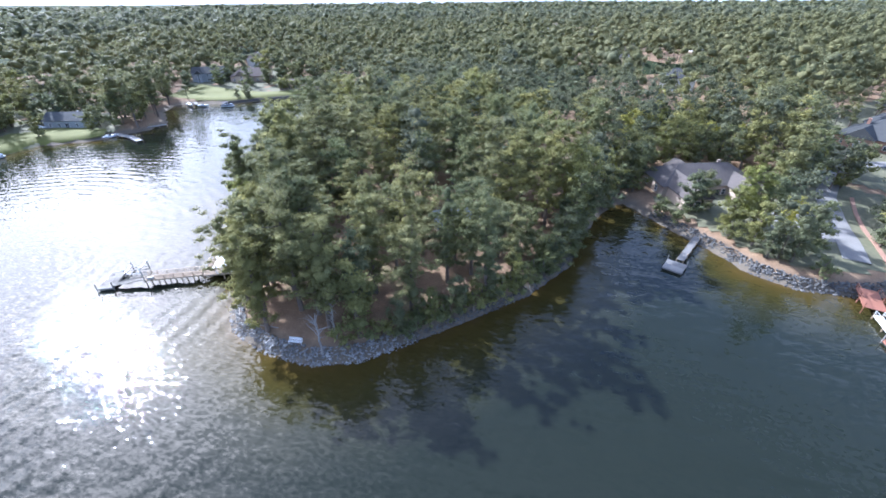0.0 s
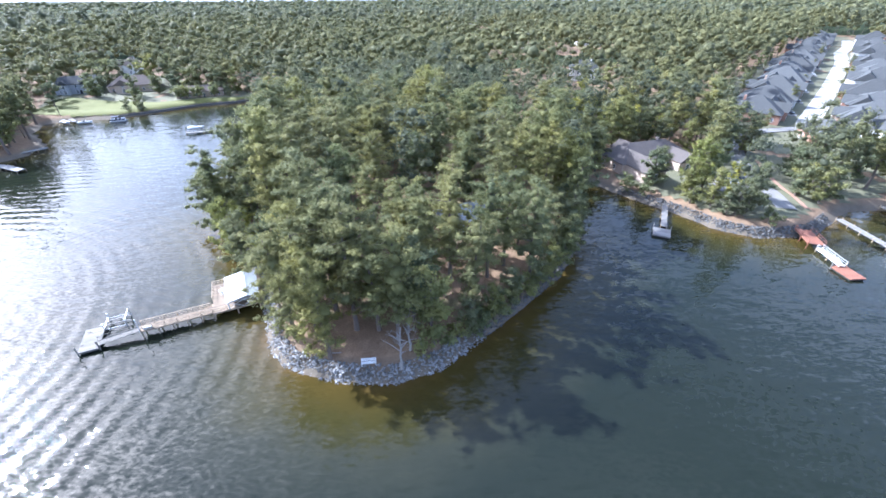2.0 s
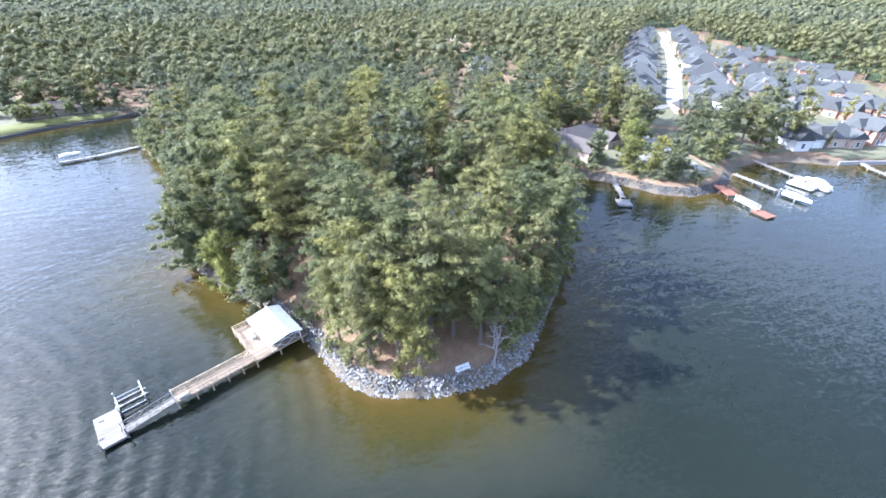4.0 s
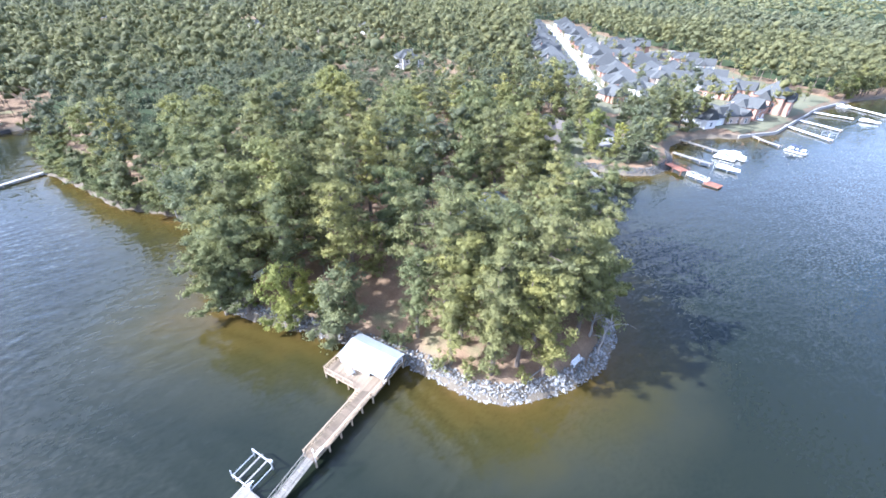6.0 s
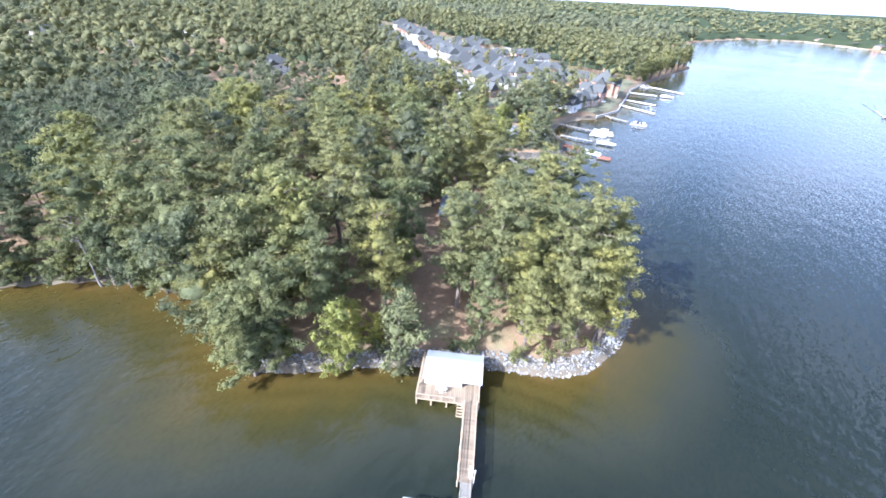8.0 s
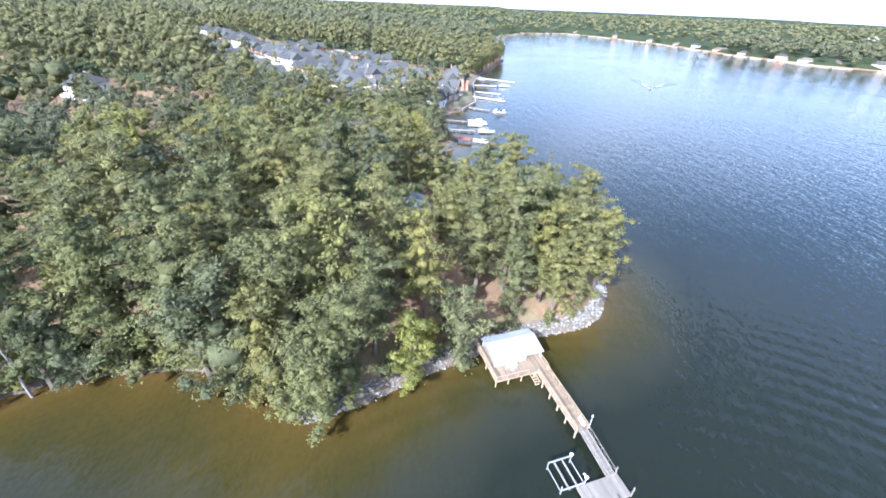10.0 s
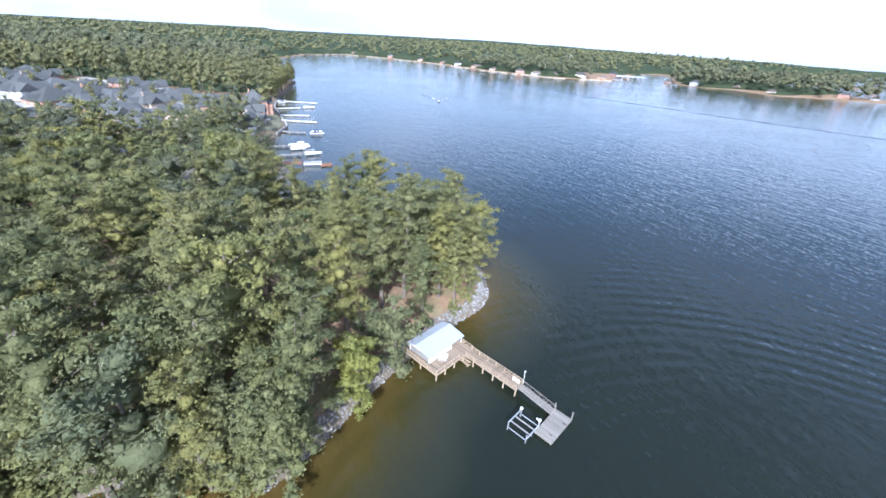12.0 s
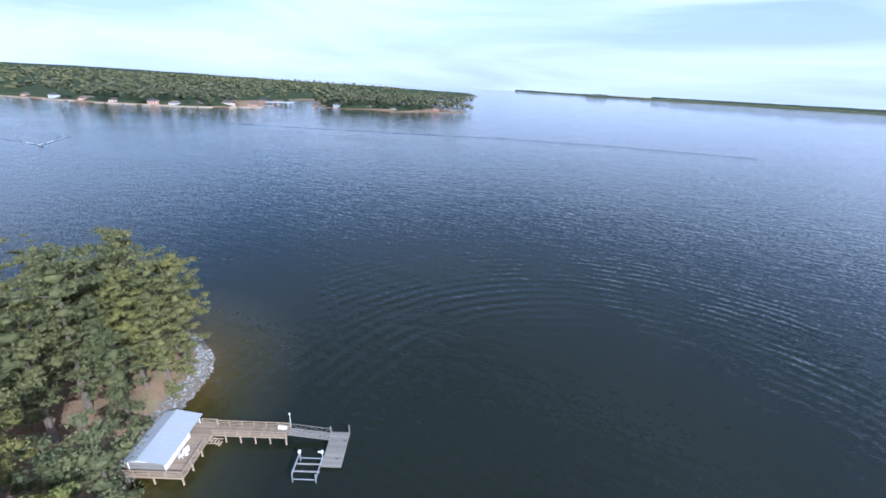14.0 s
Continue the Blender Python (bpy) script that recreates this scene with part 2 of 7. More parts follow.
def ground_material():
    """Forest floor of red-brown needles and leaf litter, sandy bank at the water, grassy patches, silt under water."""
    m, nt, b = material("forest_floor")
    pos = position(nt)
    at = nt.nodes.new("ShaderNodeAttribute")
    at.attribute_name = "shore"
    n1, n2, n3 = noise_node(nt, 0.09, 5, vec=pos), noise_node(nt, 0.6, 6, 0.65, vec=pos), noise_node(nt, 6.0, 4, 0.6, vec=pos)
    litter = mixed(nt, n2.outputs["Fac"], (0.155, 0.096, 0.056), (0.34, 0.235, 0.145))
    r = ramp_node(nt, [(0.56, (0, 0, 0)), (0.68, (0.7, 0.7, 0.7))])
    nt.links.new(n1.outputs["Fac"], r.inputs["Fac"])
    grass = mixed(nt, n3.outputs["Fac"], (0.10, 0.13, 0.05), (0.24, 0.24, 0.12))
    col = mixed(nt, r.outputs["Color"], litter, grass)
    fine = ramp_node(nt, [(0.3, (0.6, 0.6, 0.6)), (0.7, (1.2, 1.2, 1.2))])
    nt.links.new(n3.outputs["Fac"], fine.inputs["Fac"])
    col = mixed(nt, 1.0, col, fine.outputs["Color"], "MULTIPLY")
    bank = ramp_node(nt, [(0.0, (1, 1, 1)), (0.08, (1, 1, 1)), (0.34, (0, 0, 0))])
    add = nt.nodes.new("ShaderNodeMath")
    add.operation = "MULTIPLY_ADD"
    add.inputs[1].default_value, add.inputs[2].default_value = 0.1, 0.0
    nt.links.new(at.outputs["Fac"], add.inputs[0])
    nt.links.new(add.outputs["Value"], bank.inputs["Fac"])
    sand = mixed(nt, n2.outputs["Fac"], (0.085, 0.070, 0.052), (0.19, 0.158, 0.115))
    col = mixed(nt, bank.outputs["Color"], col, sand)
    nt.links.new(col, b.inputs["Base Color"])
    b.inputs["Roughness"].default_value = 0.95
    b.inputs["Specular IOR Level"].default_value = 0.2
    bump(nt, b, n3.outputs["Fac"], 0.5, 0.12)
    return m


def water_material():
    """Lake water: ochre over the shallow bed, dark green-brown where it is deep; small wind waves and a few wakes."""
    m, nt, b = material("lake_water")
    pos = position(nt)
    at = nt.nodes.new("ShaderNodeAttribute")
    at.attribute_name = "depth"
    n1 = noise_node(nt, 0.12, 4, vec=pos)
    wob = nt.nodes.new("ShaderNodeMath")
    wob.operation = "MULTIPLY_ADD"
    wob.inputs[1].default_value, wob.inputs[2].default_value = 0.35, -0.175
    nt.links.new(n1.outputs["Fac"], wob.inputs[0])
    s = nt.nodes.new("ShaderNodeMath")
    s.operation = "ADD"
    nt.links.new(at.outputs["Fac"], s.inputs[0])
    nt.links.new(wob.outputs["Value"], s.inputs[1])
    col = ramp_node(nt, [(0.0, (0.074, 0.048, 0.015)), (0.12, (0.050, 0.037, 0.0095)), (0.36, (0.031, 0.028, 0.009)), (0.66, (0.020, 0.022, 0.013)), (1.0, (0.0105, 0.0138, 0.0088))])
    nt.links.new(s.outputs["Value"], col.inputs["Fac"])
    nt.links.new(col.outputs["Color"], b.inputs["Base Color"])
    b.inputs["Roughness"].default_value = 0.022
    b.inputs["IOR"].default_value = 1.33

    def waves_at(turn, stretch, scale, detail, rough):
        v = nt.nodes.new("ShaderNodeMapping")
        v.inputs["Rotation"].default_value, v.inputs["Scale"].default_value = (0, 0, turn), stretch
        nt.links.new(pos, v.inputs["Vector"])
        return noise_node(nt, scale, detail, rough, vec=v.outputs["Vector"]).outputs["Fac"]

    def rings(x, y, length, inner, outer):
        """Ring waves left by a passing boat, between two radii."""
        v = nt.nodes.new("ShaderNodeVectorMath")
        v.operation = "DISTANCE"
        v.inputs[1].default_value = (x, y, 0)
        nt.links.new(pos, v.inputs[0])
        w = nt.nodes.new("ShaderNodeTexWave")
        w.wave_type, w.rings_direction = "RINGS", "Z"
        w.inputs["Scale"].default_value = 0.314 / length
        w.inputs["Distortion"].default_value, w.inputs["Detail"].default_value, w.inputs["Detail Scale"].default_value = 1.6, 2.0, 0.6
        mv = nt.nodes.new("ShaderNodeMapping")
        mv.inputs["Location"].default_value = (-x, -y, 0)
        nt.links.new(pos, mv.inputs["Vector"])
        nt.links.new(mv.outputs["Vector"], w.inputs["Vector"])
        mid = ramp_node(nt, [(0.0, (0,) * 3), (0.4, (1,) * 3), (0.6, (1,) * 3), (1.0, (0,) * 3)])
        band = nt.nodes.new("ShaderNodeMapRange")
        band.inputs["From Min"].default_value, band.inputs["From Max"].default_value = inner, outer
        nt.links.new(v.outputs["Value"], band.inputs["Value"])
        nt.links.new(band.outputs["Result"], mid.inputs["Fac"])
        broken = ramp_node(nt, [(0.42, (0,) * 3), (0.6, (1,) * 3)])
        nt.links.new(noise_node(nt, 0.035, 2, vec=pos).outputs["Fac"], broken.inputs["Fac"])
        m1 = mixed(nt, 1.0, w.outputs["Fac"], mid.outputs["Color"], "MULTIPLY")
        return mixed(nt, 1.0, m1, broken.outputs["Color"], "MULTIPLY")

    def bump(height, strength, distance, under=None):
        n = nt.nodes.new("ShaderNodeBump")
        n.inputs["Strength"].default_value, n.inputs["Distance"].default_value = strength, distance
        nt.links.new(height, n.inputs["Height"])
        if under:
            nt.links.new(under, n.inputs["Normal"])
        return n.outputs["Normal"]

    # calm and ruffled stretches
    pr = ramp_node(nt, [(0.36, (0.55,) * 3), (0.62, (1, 1, 1))])
    nt.links.new(noise_node(nt, 0.018, 3, vec=pos).outputs["Fac"], pr.inputs["Fac"])
    n = bump(waves_at(-0.5, (0.4, 1.0, 1.0), 0.42, 2, 0.45), 0.5, 0.30)
    n = bump(waves_at(0.9, (0.5, 1.0, 1.0), 0.16, 2, 0.4), 0.4, 0.28, n)
    n = bump(rings(-112.0, 52.0, 3.4, 30.0, 105.0), 0.7, 0.15, n)
    n = bump(rings(-70.0, 86.0, 2.2, 14.0, 44.0), 0.6, 0.075, n)

    def slopes(scale, detail, turn, amount, under):
        """Small wind waves as slopes in two directions, added to the normal below."""
        v = nt.nodes.new("ShaderNodeMapping")
        v.inputs["Rotation"].default_value, v.inputs["Scale"].default_value = (0, 0, turn), (0.6, 1.0, 1.0)
        nt.links.new(pos, v.inputs["Vector"])
        tex = noise_node(nt, scale, detail, 0.55, vec=v.outputs["Vector"])
        even = nt.nodes.new("ShaderNodeVectorMath")
        even.operation = "SUBTRACT"
        even.inputs[1].default_value = (0.5, 0.5, 0.5)
        nt.links.new(tex.outputs["Color"], even.inputs[0])
        size = nt.nodes.new("ShaderNodeVectorMath")
        size.operation = "MULTIPLY"
        size.inputs[1].default_value = (amount, amount, 0.0)
        nt.links.new(even.outputs["Vector"], size.inputs[0])
        calm = nt.nodes.new("ShaderNodeVectorMath")
        calm.operation = "MULTIPLY"
        nt.links.new(size.outputs["Vector"], calm.inputs[0])
        nt.links.new(pr.outputs["Color"], calm.inputs[1])
        both = nt.nodes.new("ShaderNodeVectorMath")
        both.operation = "ADD"
        nt.links.new(under, both.inputs[0])
        nt.links.new(calm.outputs["Vector"], both.inputs[1])
        return both.outputs["Vector"]

    n = slopes(2.0, 1, 0.3, 0.34, n)
    n = slopes(0.9, 1, -0.5, 0.11, n)
    unit = nt.nodes.new("ShaderNodeVectorMath")
    unit.operation = "NORMALIZE"
    nt.links.new(n, unit.inputs[0])
    n = unit.outputs["Vector"]
    nt.links.new(n, b.inputs["Normal"])
    return m


M_GROUND = ground_material()
M_WATER = water_material()

# ---- mesh helpers ----
def mesh_from(name, verts, faces, mats, smooth=False, mat_ids=None):
    me = bpy.data.meshes.new(name)
    me.from_pydata([tuple(v) for v in verts], [], [tuple(f) for f in faces])
    for mt in mats if isinstance(mats, (list, tuple)) else [mats]:
        me.materials.append(mt)
    if mat_ids is not None:
        me.polygons.foreach_set("material_index", mat_ids)
    if smooth:
        me.polygons.foreach_set("use_smooth", [True] * len(me.polygons))
    me.update()
    return me


def array_mesh(name, verts, faces, mat, smooth=False):
    """A mesh from numpy arrays; faces all have the same number of corners."""
    me = bpy.data.meshes.new(name)
    verts, faces = np.asarray(verts, np.float32), np.asarray(faces, np.int32)
    k = faces.shape[1]
    me.vertices.add(len(verts))
    me.vertices.foreach_set("co", verts.ravel())
    me.loops.add(faces.size)
    me.loops.foreach_set("vertex_index", faces.ravel())
    me.polygons.add(len(faces))
    me.polygons.foreach_set("loop_start", np.arange(0, faces.size, k, dtype=np.int32))
    me.polygons.foreach_set("use_smooth", np.broadcast_to(np.asarray(smooth, bool), len(faces)).copy())
    me.materials.append(mat)
    me.update(calc_edges=True)
    return me


def part(name, bm, mat, parent=None, label=""):
    """Links a bmesh as one mesh object, a child of parent."""
    me = bpy.data.meshes.new(name)
    bm.to_mesh(me)
    bm.free()
    me.materials.append(mat)
    ob = new(name, me)
    ob.parent = parent
    if label:
        ob["label"] = label
    return ob


def share(name, me, parent=None, m=None, label=""):
    ob = new(name, me)
    ob.parent = parent
    if m is not None:
        ob.matrix_basis = m
    if label:
        ob["label"] = label
    return ob


def box(bm, size, at=(0, 0, 0), rz=0.0, bevel=0.0, m=None):
    t = (m or Matrix()) @ Matrix.Translation(at) @ Matrix.Rotation(rz, 4, "Z") @ Matrix.Diagonal((*size, 1))
    made = bmesh.ops.create_cube(bm, size=1, matrix=t)["verts"]
    if bevel:
        edges = list({e for v in made for e in v.link_edges})
        bmesh.ops.bevel(bm, geom=edges, offset=bevel, segments=1, affect="EDGES")
    return made


def tube(bm, a, b, r1, r2=None, sides=8):
    a, b = Vector(a), Vector(b)
    d = b - a
    m = Matrix.Translation((a + b) / 2) @ d.to_track_quat("Z", "Y").to_matrix().to_4x4()
    return bmesh.ops.create_cone(bm, cap_ends=True, segments=sides, radius1=r1, radius2=r1 if r2 is None else r2, depth=d.length, matrix=m)["verts"]


def thing(name, at=(0, 0, 0), rz=0.0, label="", category="", group="", kind=""):
    ob = new(name)
    ob.matrix_basis = Matrix.Translation(at) @ Matrix.Rotation(rz, 4, "Z")
    ob.empty_display_size = 0.3
    return tagged(ob, label, category, group, kind)


# ---- the shore ----
POINT = [(-53.0, 121.5), (-54.6, 113.5), (-59.6, 102.8), (-53.8, 93.8), (-47.8, 87.0), (-42.3, 79.3), (-35.8, 68.2), (-32.4, 60.3), (-28.3, 56.2), (-19.6, 53.3),
         (-11.4, 52.9), (-4.2, 55.8), (3.0, 62.5), (10.6, 70.0), (19.6, 79.2), (27.6, 92.4), (30.5, 106.0), (35.0, 120.0)]
COVE = [(40.8, 130.2), (44.0, 128.5), (48.0, 122.8), (55.0, 113.5), (60.5, 107.0), (65.0, 99.6), (72.2, 95.4), (82.0, 95.6), (88.0, 97.5), (96.0, 103.0), (104.0, 109.0), (115.0, 110.0), (131.0, 107.0)]
TOWN = [(141.0, 99.0), (162.0, 93.0), (200.0, 96.5), (231.0, 99.5), (256.0, 98.0), (285.0, 96.0), (306.0, 90.0), (350.0, 84.0), (395.0, 76.0), (418.0, 82.0), (424.0, 104.0), (480.0, 122.0),
        (590.0, 120.0), (757.0, 92.0), (914.0, 31.0), (975.0, -62.0), (892.0, -126.0), (745.0, -199.0), (634.0, -232.0), (591.0, -246.0), (520.0, -291.0), (487.0, -310.0), (455.0, -400.0),
        (505.0, -470.0), (560.0, -540.0), (600.0, -640.0), (560.0, -660.0), (500.0, -560.0), (428.0, -486.0), (378.0, -496.0), (350.0, -536.0), (288.0, -530.0), (266.0, -578.0), (207.0, -660.0),
        (218.0, -690.0), (262.0, -700.0), (330.0, -725.0), (450.0, -740.0), (620.0, -830.0), (560.0, -870.0), (425.0, -880.0), (300.0, -890.0), (285.0, -915.0), (420.0, -960.0), (612.0, -975.0),
        (725.0, -1000.0), (900.0, -1200.0), (720.0, -1500.0), (560.0, -1690.0), (620.0, -1760.0), (1300.0, -1900.0), (4950.0, -2600.0), (4950.0, 4950.0), (-4950.0, 4950.0), (-4950.0, -400.0), (-900.0, -40.0)]
WEST = [(-420.0, 40.0), (-230.0, 78.0), (-182.0, 104.0), (-184.0, 128.0), (-166.0, 142.0), (-168.0, 150.0), (-160.0, 158.0), (-163.0, 172.0), (-184.0, 190.0), (-192.0, 205.0), (-186.0, 212.0), (-165.0, 216.5), (-152.0, 228.0),
        (-137.0, 242.5), (-119.0, 250.5), (-105.0, 262.0), (-94.0, 255.0), (-91.0, 228.0), (-92.0, 200.0), (-82.5, 181.0), (-74.2, 160.5), (-67.0, 153.0), (-59.5, 144.0), (-55.0, 133.0)]
SHORE = np.array(POINT + COVE + TOWN + WEST)
FAR_BANK = np.array([(1300.0, -4820.0), (500.0, -4500.0), (-60.0, -4150.0), (-700.0, -4050.0), (-1650.0, -3800.0), (-2600.0, -3500.0), (-4950.0, -2900.0), (-4950.0, -4950.0), (0.0, -4950.0)])
ISLAND = np.array([(385.0, -3900.0), (250.0, -3880.0), (240.0, -3930.0), (380.0, -3950.0)])


def ring_distance(ring, x, y):
    """Distance to a closed outline, positive inside."""
    x, y = np.asarray(x, float), np.asarray(y, float)
    best, inside = np.full(x.shape, 1e18), np.zeros(x.shape, bool)
    for (x1, y1), (x2, y2) in zip(ring, np.roll(ring, -1, 0)):
        dx, dy = x2 - x1, y2 - y1
        u = np.clip(((x - x1) * dx + (y - y1) * dy) / (dx * dx + dy * dy), 0, 1)
        best = np.minimum(best, (x - x1 - u * dx) ** 2 + (y - y1 - u * dy) ** 2)
        if y1 != y2:
            inside ^= ((y1 > y) != (y2 > y)) & (x < dx * (y - y1) / dy + x1)
    return np.sqrt(best) * np.where(inside, 1, -1)


def shore_distance(x, y):
    return np.maximum(np.maximum(ring_distance(SHORE, x, y), ring_distance(FAR_BANK, x, y)), ring_distance(ISLAND, x, y))


def waves(x, y, scale, seed=0.0):
    """A cheap smooth field between -1 and 1."""
    x, y = np.asarray(x) / scale + seed, np.asarray(y) / scale - seed * 1.7
    return (np.sin(x + 1.3 * np.sin(0.7 * y + seed)) + np.sin(1.1 * y + 1.1 * np.sin(0.8 * x)) + np.sin(0.6 * (x + y) + 2.0 * np.sin(0.37 * (x - y)))) / 3


def land_height(x, y, d):
    bank = (0.8 + 1.7 * np.clip((420 - np.hypot(x, y - 80)) / 150, 0, 1)) * (1 - np.exp(-np.maximum(d, 0) / 2.2))
    rise = np.clip(0.055 * (d - 18), 0, 12) + np.clip(0.016 * (d - 200), 0, 14)
    far = np.hypot(x, y - 80)
    rise *= 1 - 0.45 * np.clip((x - 380) / 200, 0, 1) * np.clip((140 - y) / 80, 0, 1)
    hills = np.clip((300 + y - x) / 900, 0, 1) * np.clip((far - 900) / 2500, 0, 1) * (8 + 7 * waves(x, y, 420.0, 2.0)) * np.clip(d / 300, 0, 1)
    lumps = 0.18 * waves(x, y, 3.1) * np.clip(d / 4, 0, 1)
    bed = np.maximum(0.28 * d, -9.0)
    return np.where(d > 0, bank + rise + hills + lumps, bed)


def height_at(x, y):
    d = shore_distance(np.array([x]), np.array([y]))
    return float(land_height(np.array([x]), np.array([y]), d)[0])


def warped_axis(n, centre, near, far):
    top = math.asinh(far / near)
    return centre + near * np.sinh(np.linspace(-top, top, n))


def sheet(name, n, centre, near, far, zfun, attribute, afun, mat):
    xs, ys = warped_axis(n, centre[0], near, far), warped_axis(n, centre[1], near, far)
    X, Y = np.meshgrid(np.clip(xs, -4950, 4950), np.clip(ys, -4950, 4950))
    X, Y = X.ravel(), Y.ravel()
    d = shore_distance(X, Y)
    verts = np.stack([X, Y, zfun(X, Y, d)], 1)
    i = np.arange(n * n).reshape(n, n)
    faces = np.stack([i[:-1, :-1], i[:-1, 1:], i[1:, 1:], i[1:, :-1]], -1).reshape(-1, 4)
    me = array_mesh(name, verts, faces, mat, True)
    me.attributes.new(attribute, "FLOAT", "POINT").data.foreach_set("value", afun(X, Y, d).astype(np.float32))
    return new(name, me)


def shallow(x, y, d):
    """0 at the waterline, 1 where the bed is out of sight; the western inlet stays shallow further out."""
    west = np.clip(1 - np.hypot((x + 72) / 42, (y - 118) / 46), 0, 1)
    reach = 19 + 18 * west
    return np.clip(-d / reach, 0, 1.2)


ground = tagged(sheet("ground", 256, (-10, 85), 45, 4960, land_height, "shore", lambda x, y, d: np.clip(d, -5, 60), M_GROUND),
                "red-brown leaf-littered ground with sandy lake banks", "ground", kind="structure")
water = tagged(sheet("water", 200, (-10, 85), 45, 4960, lambda x, y, d: np.zeros_like(x), "depth", shallow, M_WATER),
               "dark green lake with small wind waves and ochre shallows", "lake", kind="structure")

# ---- trees ----
def round_bough():
    """A twenty-sided unit bough: vertices and faces."""
    bm = bmesh.new()
    bmesh.ops.create_icosphere(bm, subdivisions=1, radius=1.0)
    v = np.array([q.co[:] for q in bm.verts])
    f = np.array([[q.index for q in p.verts] for p in bm.faces])
    bm.free()
    return v, f


BOUGH_V, BOUGH_F = round_bough()


def leafy(rng, centres, sizes, per, leaf, core=0.56, rough=0.34, flat=0.6):
    """Dense, uneven boughs with small leaf sprays (one triangle each) over them. Returns vertices, faces and smooth flags."""
    m, k = len(centres), len(BOUGH_V)
    swell = 1 + rough * rng.normal(size=(m, k, 1)).clip(-1.6, 1.6)
    cv = (centres[:, None] + BOUGH_V[None] * sizes[:, None] * core * swell).reshape(-1, 3)
    cf = (np.arange(m)[:, None, None] * k + BOUGH_F[None]).reshape(-1, 3)
    n = m * per
    c, sz = np.repeat(centres, per, 0), np.repeat(sizes, per, 0)
    out = rng.normal(size=(n, 3))
    out /= np.linalg.norm(out, axis=1)[:, None]
    out[:, 2] = np.where(out[:, 2] < -0.35, -out[:, 2], out[:, 2])
    at = c + out * sz * rng.uniform(0.55, 1.42, (n, 1))
    nrm = out / sz * sz.mean(1)[:, None] * 0.5 + rng.normal(size=(n, 3)) * 0.42 + (0, 0, 0.22)
    nrm /= np.linalg.norm(nrm, axis=1)[:, None]
    u = np.cross(nrm, rng.normal(size=(n, 3)))
    u /= np.linalg.norm(u, axis=1)[:, None]
    v = np.cross(nrm, u)
    L = leaf * rng.uniform(0.55, 1.4, (n, 1))
    lv = np.stack([at - u * L, at + u * L, at + v * L * flat * 2], 1).reshape(-1, 3)
    lf = np.arange(3 * n).reshape(n, 3) + len(cv)
    return np.concatenate([cv, lv]), np.concatenate([cf, lf]), np.r_[np.ones(len(cf), bool), np.zeros(n, bool)]


def trunk_bm(rng, height, radius, lean, limbs, top_r=0.05, bare_from=0.35):
    bm = bmesh.new()
    pts = [Vector((0, 0, -0.6))]
    steps = 6
    for i in range(1, steps + 1):
        f = i / steps
        pts.append(Vector((lean[0] * f * f + rng.normal() * 0.12, lean[1] * f * f + rng.normal() * 0.12, height * f)))
    for i in range(steps):
        f0, f1 = i / steps, (i + 1) / steps
        r0, r1 = radius * (1 - f0) ** 0.8 + top_r, radius * (1 - f1) ** 0.8 + top_r
        tube(bm, pts[i], pts[i + 1], r0 * (1.25 if i == 0 else 1), r1, 6)
    for tip in limbs:
        tip = Vector(tip)
        f = min(0.95, max(bare_from, (tip.z - 1.2) / height))
        k = min(steps - 1, int(f * steps))
        base = pts[k].lerp(pts[k + 1], f * steps - k)
        mid = base.lerp(tip, 0.55) + Vector((0, 0, 0.25))
        tube(bm, base, mid, 0.10, 0.06, 4)
        tube(bm, mid, tip, 0.06, 0.02, 4)
    return bm


